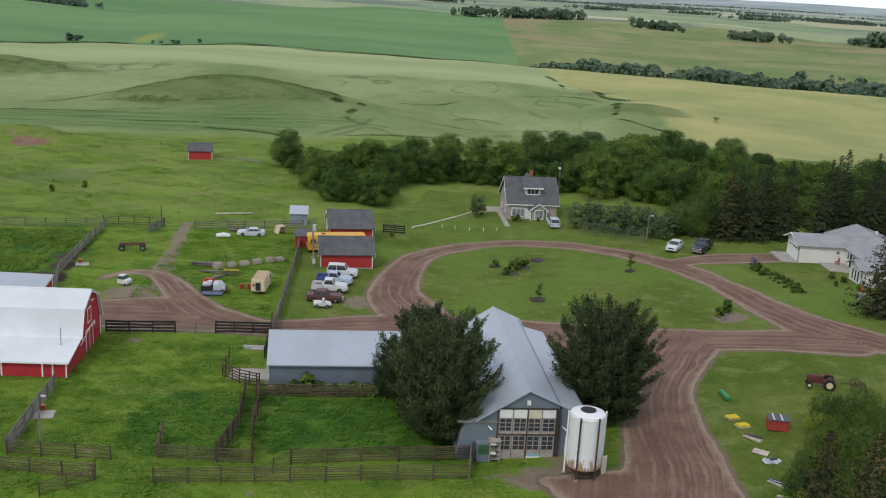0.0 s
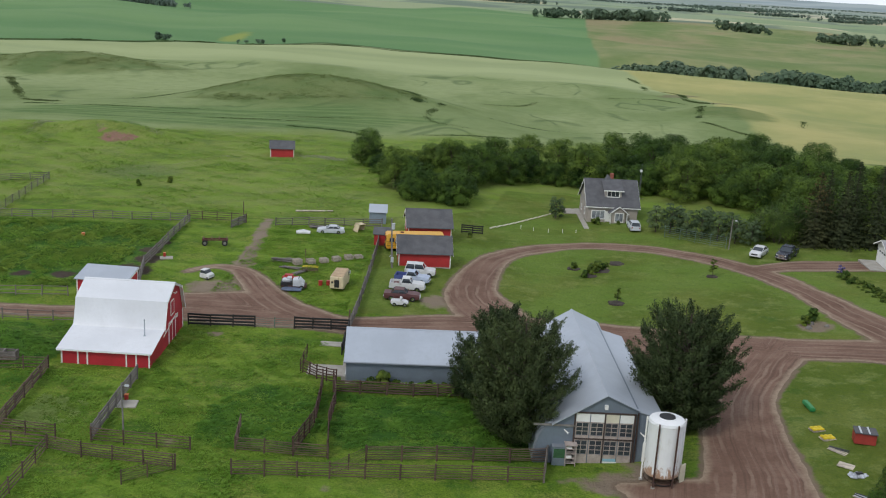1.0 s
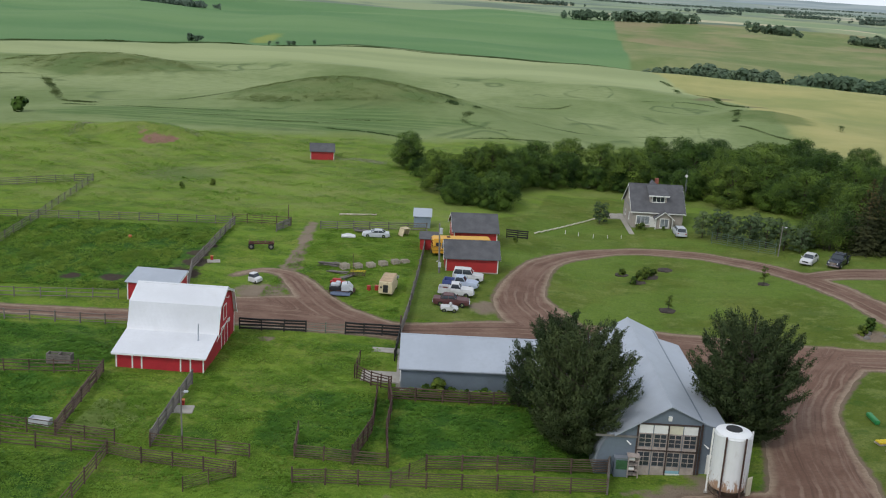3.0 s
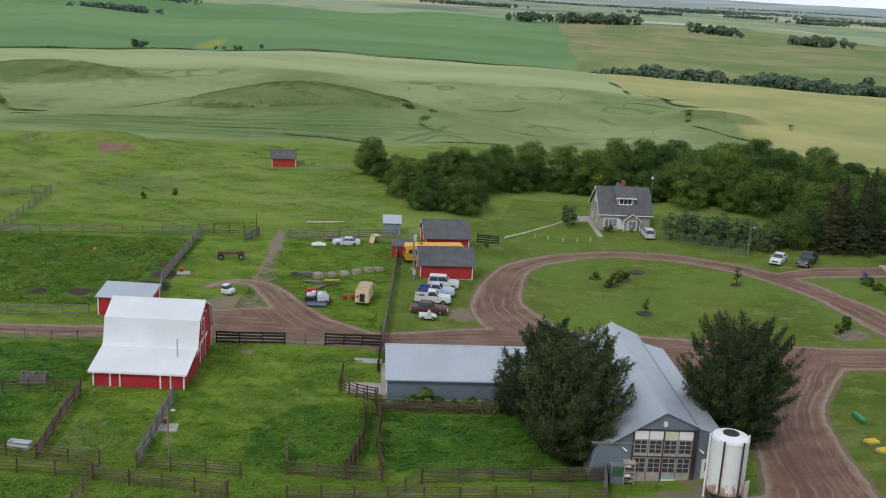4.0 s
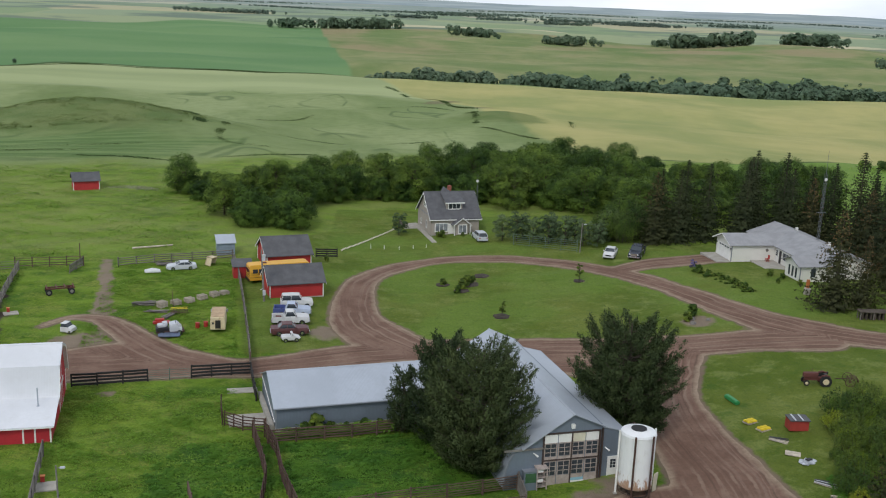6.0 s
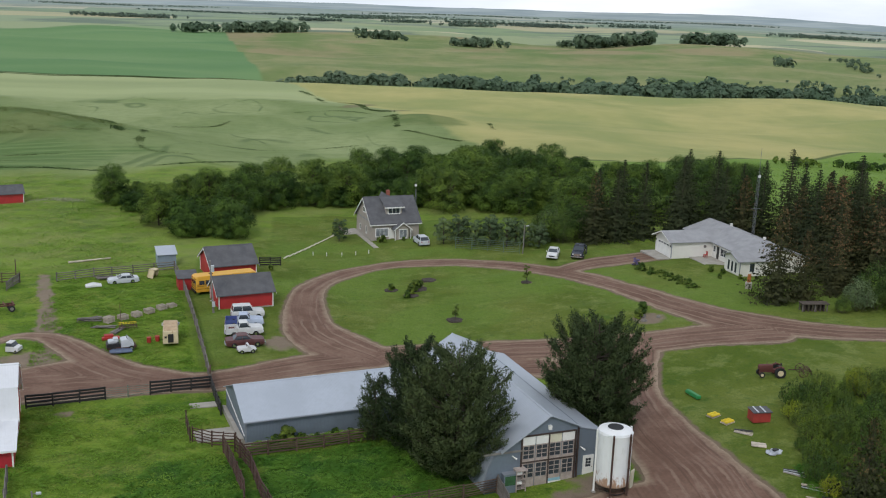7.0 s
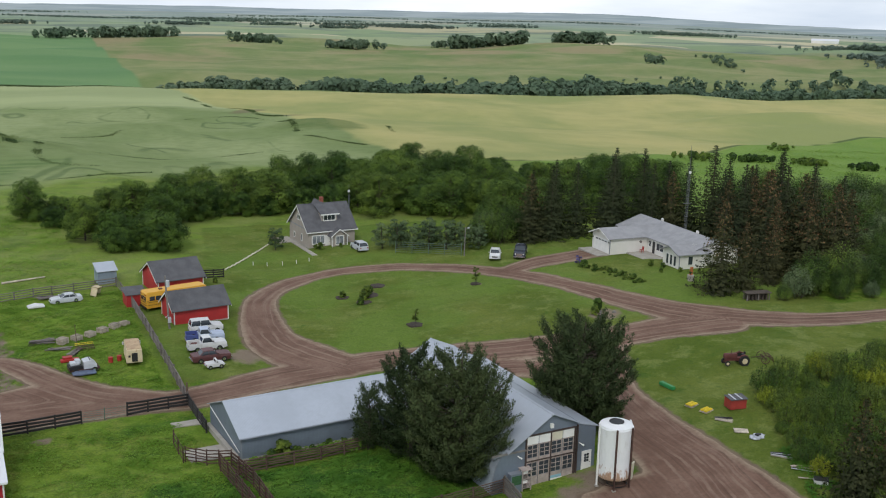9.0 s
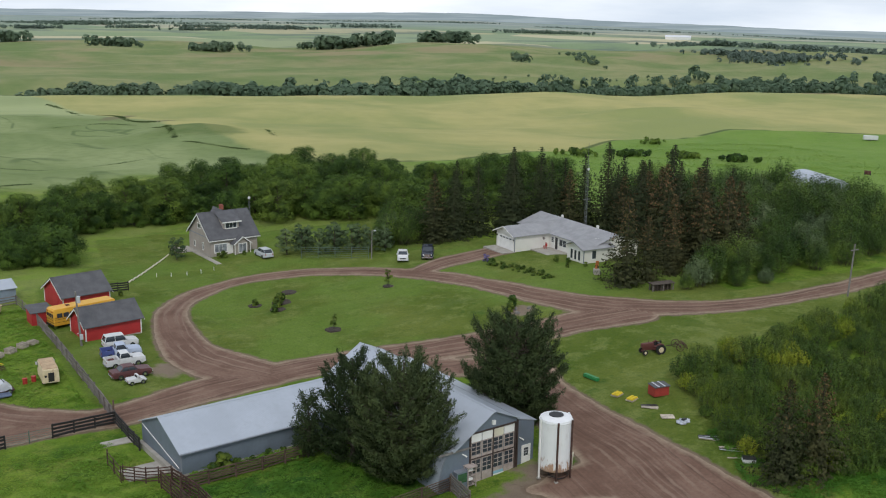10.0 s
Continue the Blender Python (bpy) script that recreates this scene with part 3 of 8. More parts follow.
    col = mixc(n, l, math2(n, l, 'MULTIPLY', ramp01(n, l, ellipse(-209, 728, 10, 44, 0.1), 1.1, 0.5), 0.6), col, (0.32, 0.33, 0.07))
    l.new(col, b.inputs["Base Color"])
    b.inputs["Roughness"].default_value = 0.95
    b.inputs["Specular IOR Level"].default_value = 0.1
    bp = n.new("ShaderNodeBump")
    bp.inputs["Strength"].default_value, bp.inputs["Distance"].default_value = 1.0, 0.30
    l.new(math2(n, l, 'ADD', n_fine, math2(n, l, 'MULTIPLY', n_mid, 2.0)), bp.inputs["Height"])
    l.new(bp.outputs["Normal"], b.inputs["Normal"])
    return m


def road_material():
    m, n, l, b = nodes_of("red_brown_dirt")
    tc = n.new("ShaderNodeTexCoord")
    pos = tc.outputs["Object"]
    at = n.new("ShaderNodeAttribute")
    at.attribute_name = "along"
    rut = n.new("ShaderNodeTexNoise")
    rut.inputs["Scale"].default_value, rut.inputs["Detail"].default_value = 1.0, 8.0
    rut.inputs["Roughness"].default_value = 0.62
    wob = n.new("ShaderNodeVectorMath")
    wob.operation = 'MULTIPLY_ADD'
    wn2 = n.new("ShaderNodeTexNoise")
    wn2.inputs["Scale"].default_value, wn2.inputs["Detail"].default_value = 0.16, 3.0
    l.new(pos, wn2.inputs["Vector"])
    l.new(wn2.outputs["Color"], wob.inputs[0])
    wob.inputs[1].default_value = (0.5, 2.2, 0.5)
    l.new(at.outputs["Vector"], wob.inputs[2])
    l.new(wob.outputs["Vector"], rut.inputs["Vector"])
    fine, mid = noise_node(n, l, pos, 3.0, 6, 0.65), noise_node(n, l, pos, 0.25, 4)
    c = mixc(n, l, ramp01(n, l, mid, 0.3, 0.7), (0.150, 0.086, 0.062), (0.212, 0.132, 0.097))
    c = mixc(n, l, math2(n, l, 'MULTIPLY', ramp01(n, l, rut.outputs["Fac"], 0.52, 0.70), 0.55), c, (0.270, 0.192, 0.148))
    c = mixc(n, l, math2(n, l, 'MULTIPLY', ramp01(n, l, rut.outputs["Fac"], 0.47, 0.34), 0.6), c, (0.084, 0.050, 0.037))
    lane = n.new("ShaderNodeSeparateXYZ")
    l.new(wob.outputs["Vector"], lane.inputs[0])
    wheel_line = math2(n, l, 'SINE', math2(n, l, 'ADD', math2(n, l, 'MULTIPLY', lane.outputs[1], 1.9), math2(n, l, 'MULTIPLY', mid, 5.0)))
    c = mixc(n, l, math2(n, l, 'MULTIPLY', ramp01(n, l, wheel_line, 0.55, 0.98), math2(n, l, 'MULTIPLY', ramp01(n, l, noise_node(n, l, pos, 0.12, 3), 0.40, 0.60), 0.55)), c, (0.300, 0.215, 0.162))
    e = n.new("ShaderNodeAttribute")
    e.attribute_name = "edge"
    c = mixc(n, l, math2(n, l, 'MULTIPLY', ramp01(n, l, math2(n, l, 'ADD', e.outputs["Fac"], math2(n, l, 'MULTIPLY', math2(n, l, 'SUBTRACT', noise_node(n, l, pos, 0.6, 5), 0.5), 1.2)), -0.95, 0.05), 0.85), c, (0.340, 0.262, 0.188))
    c = mixc(n, l, math2(n, l, 'MULTIPLY', ramp01(n, l, fine, 0.35, 0.75), 0.35), c, (0.085, 0.056, 0.042))
    l.new(c, b.inputs["Base Color"])
    b.inputs["Roughness"].default_value = 0.92
    b.inputs["Specular IOR Level"].default_value = 0.15
    bp = n.new("ShaderNodeBump")
    bp.inputs["Strength"].default_value, bp.inputs["Distance"].default_value = 0.7, 0.08
    l.new(math2(n, l, 'ADD', rut.outputs["Fac"], math2(n, l, 'MULTIPLY', fine, 0.4)), bp.inputs["Height"])
    l.new(bp.outputs["Normal"], b.inputs["Normal"])
    return m


def set_attr(me, name, values, kind='FLOAT'):
    a = me.attributes.new(name, kind, 'POINT')
    a.data.foreach_set("value" if kind == 'FLOAT' else "vector", np.asarray(values, np.float32).ravel())


def inside(x, y, poly):
    """1 inside the outline, falling to 0 over about two metres outside and rising within."""
    c = np.zeros(np.shape(x), bool)
    k = len(poly)
    for i in range(k):
        (ax, ay), (bx, by) = poly[i], poly[(i + 1) % k]
        c ^= ((ay > y) != (by > y)) & (x < (bx - ax) * (y - ay) / (by - ay + 1e-9) + ax)
    d = np.minimum.reduce([seg_dist(x, y, [(*poly[i], 0), (*poly[(i + 1) % k], 0)]) for i in range(k)])
    return np.clip(0.5 + np.where(c, d, -d) / 3.0, 0, 1)


MUD = ((-52.4, 138.4, 3.0), (-52.8, 133.0, 3.6), (-53.4, 142.4, 2.2), (-53.0, 146, 1.6), (-56, 131.5, 3.0), (-60.5, 129.0, 2.2), (-66, 128, 1.8))


def build_ground():
    xs = axis_steps(-4500, -72, 104, 4500, 0.8, 1.040)
    ys = axis_steps(-700, 64, 200, 4750, 0.8, 1.028)
    gx, gy = np.meshgrid(xs, ys)
    gz = height(gx, gy)
    nx, ny = len(xs), len(ys)
    me = bpy.data.meshes.new("ground")
    idx = np.arange(nx * ny).reshape(ny, nx)
    quads = np.stack([idx[:-1, :-1], idx[:-1, 1:], idx[1:, 1:], idx[1:, :-1]], -1).reshape(-1, 4)
    me.vertices.add(nx * ny)
    me.vertices.foreach_set("co", np.stack([gx, gy, gz], -1).astype(np.float32).ravel())
    me.loops.add(quads.size)
    me.loops.foreach_set("vertex_index", quads.astype(np.int32).ravel())
    me.polygons.add(len(quads))
    me.polygons.foreach_set("loop_start", np.arange(0, quads.size, 4, dtype=np.int32))
    me.update()
    me.shade_smooth()
    rd = road_field(gx, gy)
    set_attr(me, "verge", np.clip(1.0 - rd / 1.2, 0, 1))
    lawn = np.maximum.reduce([
        inside(gx, gy, [(-8.5, 124), (-21, 124), (-22, 150), (-19, 172), (-6, 186), (-4, 205), (8, 206), (22, 196), (46, 190), (48, 166), (68, 160), (68, 116), (110, 112), (110, 104), (66, 103), (47, 98), (38, 96), (33, 84), (31, 66), (25, 66), (22, 120)]),
        inside(gx, gy, [(20, 90), (30, 116), (100, 116), (100, 104), (40, 97), (32, 78), (25, 78)])])
    set_attr(me, "lawn", lawn)
    weeds = np.maximum.reduce([
        inside(gx, gy, [(-28, 84), (-17, 85), (-18, 99), (-26, 99), (-30, 92)]),
        inside(gx, gy, [(-17, 86), (4, 88), (2, 101), (-17, 99)]),
        inside(gx, gy, [(-100, 121), (-52, 125), (-52, 157), (-100, 150)]),
        inside(gx, gy, [(-90, 96), (-49, 98), (-50, 112), (-90, 109)]),
        inside(gx, gy, [(-90, 84), (-48, 84), (-50, 94), (-90, 93)]),
        inside(gx, gy, [(-70, 62), (-41, 62), (-41.5, 80), (-70, 80)])])
    set_attr(me, "weeds", weeds * 0.85)
    blob = lambda cx, cy, r: np.clip(1.3 - np.hypot(gx - cx, gy - cy) / r, 0, 1)
    soil = np.maximum.reduce([blob(-39.1, 139.5, 2.2), blob(-39.3, 143, 1.9), blob(-39.7, 147, 1.9), blob(-39.6, 150.5, 1.3) * 0.9, blob(-40.5, 154, 1.7), blob(-41.3, 157.5, 1.3) * 0.9, blob(-41.2, 161.5, 1.3) * 0.9, blob(-40.5, 128.5, 5.0) * 0.95, blob(-45, 125.5, 4.0) * 0.8, blob(-38, 131, 3.2) * 0.8, blob(-36, 118, 2.0), blob(-35, 112.6, 1.6) * 0.8, blob(-30.5, 84.5, 1.6) * 0.6, blob(10, 83.6, 3.4), blob(5.5, 84, 1.6) * 0.7, blob(-48, 118, 3.0) * 0.8, blob(-10.4, 130.6, 3.4) * 0.95, blob(-97, 229, 4) * 0.5, blob(-50, 219, 2.2) * 0.7, blob(-46.5, 218.5, 1.6) * 0.7, blob(13, 135.2, 1.3), blob(28.2, 147, 0.9), blob(10, 148.6, 1.4), blob(11.5, 151, 1.4), blob(12.8, 153.2, 1.0), blob(36.5, 124.5, 2.8), blob(36.8, 124.6, 2.0) * 0.8,
                              blob(13, 86, 4.2) * 0.9, blob(8, 84, 3.0) * 0.7, blob(-15, 79, 1.2) * 0.7, blob(40, 154, 3) * 0.8, blob(-46, 128, 2.5) * 0.6, blob(-36, 160, 2) * 0.4])
    soil = np.maximum(soil, np.clip(0.80 - np.maximum(0, seg_dist(gx, gy, [(-39.0, 136, 0.9), (-39.3, 143, 0.8), (-39.9, 149, 0.5), (-40.8, 156, 0.6), (-41.6, 164, 0.4)])) / 1.6, 0, 1))
    set_attr(me, "soil", soil)
    set_attr(me, "clay", np.maximum.reduce([blob(-92.5, 224.5, 4.2), blob(-89.5, 225.5, 2.8), blob(-96, 227, 2.2) * 0.7]))
    set_attr(me, "mud", np.maximum.reduce([blob(x, y, r) for x, y, r in MUD]))
    me.materials.append(ground_material())
    return tagged(new("ground", me), "rolling grassland with pasture, mown lawn and hay fields", "ground", kind="structure")


def build_roads():
    """The dirt roads, cut out of a fine grid along their wavy edges."""
    st = 0.7
    xs, ys = np.arange(-100, 200, st), np.arange(45, 172, st)
    gx, gy = np.meshgrid(xs, ys)
    d = road_field(gx, gy)
    pts, index, faces = [], {}, []

    def vid(key, p):
        if key not in index:
            index[key] = len(pts)
            pts.append(p)
        return index[key]

    near = np.argwhere((np.minimum.reduce([d[:-1, :-1], d[1:, :-1], d[:-1, 1:], d[1:, 1:]]) < 0))
    for j, i in near:
        corners = ((j, i), (j, i + 1), (j + 1, i + 1), (j + 1, i))
        ring = []
        for k in range(4):
            a, c = corners[k], corners[(k + 1) % 4]
            da, dc = d[a], d[c]
            if da < 0:
                ring.append(vid(a, (gx[a], gy[a])))
            if (da < 0) != (dc < 0):
                u = da / (da - dc)
                key = ("e",) + tuple(sorted((a, c)))
                ring.append(vid(key, (gx[a] + u * (gx[c] - gx[a]), gy[a] + u * (gy[c] - gy[a]))))
        if len(ring) >= 3:
            faces.append(ring)
    p = np.array(pts)
    dd = road_field(p[:, 0], p[:, 1])
    z = height(p[:, 0], p[:, 1]) + 0.02 + 0.03 * np.clip(-dd, 0, 1)
    me = bpy.data.meshes.new("road")
    me.from_pydata(np.column_stack([p, z]).tolist(), [], faces)
    me.shade_smooth()
    set_attr(me, "edge", np.clip(dd, -3, 0))
    # distance along and across the nearest centre line, for wheel ruts
    best = np.full(len(p), 1e9)
    uv = np.zeros((len(p), 3))
    for k, line in enumerate((LOOP, SOUTH, DRIVE, TRACK, GARAGE)):
        run = 0.0
        for (ax, ay, aw), (bx, by, bw) in zip(line[:-1], line[1:]):
            dx, dy = bx - ax, by - ay
            ln = math.hypot(dx, dy)
            if ln < 1e-6:
                continue
            u = np.clip(((p[:, 0] - ax) * dx + (p[:, 1] - ay) * dy) / ln ** 2, 0, 1)
            ex, ey = p[:, 0] - ax - u * dx, p[:, 1] - ay - u * dy
            q = np.hypot(ex, ey) - (aw + u * (bw - aw))
            side = (dx * ey - dy * ex) / ln
            m = q < best
            best[m] = q[m]
            uv[m] = np.column_stack([(run + u * ln) * 0.035, side * 2.3, np.full(len(p), k * 7.0)])[m]
            run += ln
    set_attr(me, "along", uv, 'FLOAT_VECTOR')
    me.materials.append(road_material())
    return tagged(new("road", me), "red-brown dirt farm road with wheel ruts", "road", kind="structure")


ground = build_ground()
road = build_roads()


# ---- trees ----
def unit(v):
    return v / (np.linalg.norm(v, axis=-1, keepdims=True) + 1e-9)


def leaf_quads(rng, centres, outward, size, flat=0.5, slim=0.55):
    """Rhombic leaf sprays at the centres, facing outward more or less."""
    k = len(centres)
    nrm = unit(outward * flat + rng.normal(size=(k, 3)) * (1 - flat))
    nrm = nrm * np.where(np.sum(nrm * outward, 1) < 0, -1, 1)[:, None]
    t = unit(np.cross(nrm, rng.normal(size=(k, 3))))
    b = np.cross(nrm, t)
    s = (size * rng.uniform(0.6, 1.4, k))[:, None]
    a = centres - t * s
    c = centres + t * s
    e = centres + b * s * slim + nrm * s * 0.15
    f = centres - b * s * slim + nrm * s * 0.15
    return np.stack([a, f, c, e], 1).reshape(-1, 3)


def quad_mesh(name, verts, mat, soft=None):
    """Loose quads. soft: one direction a quad, that of the bough it grows on, by which it is shaded."""
    k = len(verts) // 4
    me = bpy.data.meshes.new(name)
    me.vertices.add(4 * k)
    me.vertices.foreach_set("co", verts.astype(np.float32).ravel())
    me.loops.add(4 * k)
    me.loops.foreach_set("vertex_index", np.arange(4 * k, dtype=np.int32))
    me.polygons.add(k)
    me.polygons.foreach_set("loop_start", np.arange(0, 4 * k, 4, dtype=np.int32))
    me.update()
    me.shade_smooth()
    if soft is not None:
        me.normals_split_custom_set_from_vertices(np.repeat(unit(soft), 4, axis=0).astype(np.float32))
    me.materials.append(mat)
    return me


UP = np.array([0.0, 0.0, 1.0])


def broadleaf(seed, h, w, mat, clumps=22, per=95, leaf=0.42, low=0.12, label="", category="tree", name="tree", at=None, group="", upright=0.0, stem=0.022, puff=(0.13, 0.23)):
    """A tapered trunk with limbs to every clump, and an uneven crown of rounded leaf clumps with gaps."""
    rng = np.random.RandomState(seed)
    root = thing(name, at, label, category, group)
    bm = bmesh.new()
    lean = Vector((rng.uniform(-.05, .05) * h, rng.uniform(-.05, .05) * h, 0))
    tube(bm, (0, 0, -0.3), lean * 0.5 + Vector((0, 0, h * 0.45)), h * stem, h * stem * 0.65, 7)
    tube(bm, lean * 0.5 + Vector((0, 0, h * 0.45)), lean + Vector((0, 0, h * 0.85)), h * stem * 0.65, h * stem * 0.2, 6)
    vs, ns = [], []
    for i in range(clumps):
        u = (i + rng.uniform(0, 1)) / clumps
        zc = h * (low + (0.93 - low) * u)
        prof = math.sqrt(max(0.02, 1 - ((u - 0.38) / 0.66) ** 2))
        a = i * 2.4 + rng.uniform(-.6, .6)
        rad = w * 0.5 * prof * rng.uniform(0.45, 0.85)
        c = np.array([rad * math.cos(a) + lean.x * u, rad * math.sin(a) + lean.y * u, zc])
        tube(bm, (lean.x * u * 0.6, lean.y * u * 0.6, zc * 0.62 + 0.1), tuple(c), h * 0.008, h * 0.003, 5)
        r = w * rng.uniform(*puff)
        d = unit(rng.normal(size=(per, 3)))
        d[:, 2] = np.where(d[:, 2] < -0.3, -d[:, 2] * 0.7, d[:, 2])
        d = unit(d)
        # ragged clumps: a few shoots stand out, the rest hug the clump
        q = c + d * (r * (0.62 + 0.42 * rng.uniform(0, 1, per) ** 1.6))[:, None] * np.array([1, 1, 0.80 + upright])
        crown = unit(q - np.array([0, 0, h * 0.42]))
        face = unit(d * 0.90 + crown * 0.40 + UP * (0.02 + 0.42 * u) + rng.normal(0, 0.14, d.shape))
        vs.append(leaf_quads(rng, q, face, leaf, 0.80, 0.7))
        ns.append(face)
    # stray leaves that fill the crown between the clumps
    k = clumps * per // 7
    d = unit(rng.normal(size=(k, 3)))
    q = d * np.array([w * 0.34, w * 0.34, h * (0.5 - low / 2) * 0.8]) * (rng.uniform(0.3, 1, k) ** 0.5)[:, None] + np.array([lean.x / 2, lean.y / 2, h * (0.5 + low / 2)])
    vs.append(leaf_quads(rng, q, d, leaf, 0.4))
    ns.append(unit(d + rng.normal(0, 0.2, d.shape)))
    part("trunk", bm, M_BARK, root)
    crown = new("crown", quad_mesh("crown", np.concatenate(vs), mat, np.concatenate(ns)))
    crown.parent = root
    return root


def shoots(seed, h, w, mat, stems, label, at, group="", name="shrub", leaf=0.075, per=44, tuft=0.0):
    """A thicket shrub: many upright, slightly arching stems from one stool, leafy to their tips."""
    rng = np.random.RandomState(seed)
    root = thing(name, at, label, "shrub", group)
    bm = bmesh.new()
    vs, ns = [], []
    for i in range(stems):
        a, f = i * 2.39996 + rng.uniform(-.3, .3), math.sqrt((i + 0.5) / stems)
        out = np.array([math.cos(a), math.sin(a), 0])
        foot = out * f * w * 0.22
        top = out * f * w * 0.46 + np.array([0, 0, h * (1.0 - 0.42 * f ** 2) * rng.uniform(0.74, 1.08)])
        bow = out * f * w * 0.10
        if i % 3 == 0:
            tube(bm, tuple(foot - UP * 0.1), tuple((foot + top) / 2 + bow), 0.022, 0.014, 4)
            tube(bm, tuple((foot + top) / 2 + bow), tuple(top), 0.014, 0.005, 4)
        s = rng.uniform(0.22, 1.0, per) ** 0.8
        on = foot + (top - foot) * s[:, None] + bow * (4 * s * (1 - s))[:, None]
        side = unit(rng.normal(size=(per, 3)) * np.array([1, 1, 0.55]))
        spread = (0.10 + 0.22 * (1 - s) + tuft)[:, None] * w / 3.6
        q = on + side * spread * rng.uniform(0.4, 1.2, (per, 1))
        face = unit(out * f * 0.55 + side * 0.45 + UP * (0.15 + 0.75 * s)[:, None] + rng.normal(0, 0.2, (per, 3)))
        vs.append(leaf_quads(rng, q, face, leaf, 0.78, 0.6))
        ns.append(face)
    part("stem", bm, M_BARK, root)
    crown = new("crown", quad_mesh("crown", np.concatenate(vs), mat, np.concatenate(ns)))
    crown.parent = root
    return root


def spruce(seed, h, w, at, mat, label, group="", per=58):
    """A spire with drooping tiers of needle sprays, in full brown cone near the top on some."""
    rng = np.random.RandomState(seed)
    root = thing("spruce", at, label, "tree", group)
    part("trunk", tubes(((0, 0, -0.3), (0, 0, h * 0.97), h * 0.016, h * 0.003), n=7), M_BARK, root)
    vs, ns, cones, cn = [], [], [], []
    z, i = h * 0.04, 0
    while z < h * 0.985:
        u = z / h
        rad = w * 0.5 * ((1 - u) ** 0.78 + 0.02) * rng.uniform(0.84, 1.10)
        arms = max(5, int(12 * (1 - u) + 4))
        for j in range(arms):
            a = 2 * math.pi * (j + rng.uniform(-.35, .35)) / arms + i * 1.7
            rr = rad * rng.uniform(0.45, 1.22)
            k = max(5, int(per * 0.44 * (1 - u)) + 7)
            s = rng.uniform(0.10, 1.0, k)
            out = np.array([math.cos(a), math.sin(a), 0.0])
            side = np.array([-math.sin(a), math.cos(a), 0.0])
            fan = rng.uniform(-1, 1, k) * (0.30 * rr * (1.05 - s) + 0.10)
            p = np.outer(s * rr, out) + np.outer(fan, side)
            p[:, 2] = z - 0.34 * rr * s ** 1.2 + 0.20 * rr * s ** 3 + rng.normal(0, 0.05, k) - 0.10 * np.abs(fan)
            size = 0.11 + 0.011 * w * (1 - u)
            face = unit(out * (0.55 + 0.3 * s)[:, None] + np.outer(np.sign(fan) * 0.25, side) + UP * 0.42 + rng.normal(0, 0.15, (k, 3)))
            vs.append(leaf_quads(rng, p, face, size, 0.80, 0.50))
            ns.append(face)
            if mat is M_NEEDLE_BROWN and u > 0.50 and rng.rand() < 0.9:
                k2 = max(2, int(k * (0.3 + 0.5 * (u - 0.5))))
                top = np.argsort(-s)[:k2]
                cones.append(leaf_quads(rng, p[top] + rng.normal(0, 0.09, (k2, 3)) + UP * 0.10, np.tile(unit(out + UP * 0.4), (k2, 1)), 0.13, 0.5, 0.5))
                cn.append(np.tile(unit(out * 0.8 + UP * 0.5), (k2, 1)))
        z += 0.56 - 0.26 * u
        i += 1
    me = quad_mesh("crown", np.concatenate(vs + cones), mat, np.concatenate(ns + cn))
    if cones:
        me.materials.append(M_CONE)
        ids = np.zeros(len(me.polygons), np.int32)
        ids[sum(len(v) for v in vs) // 4:] = 1
        me.polygons.foreach_set("material_index", ids)
    crown = new("crown", me)
    crown.parent = root
    return root


def stand(x, y, rz=0.0, s=1.0, sink=0.0):
    return Matrix.LocRotScale((x, y, ground_z(x, y) - sink), Euler((0, 0, rz)), (s, s, s))


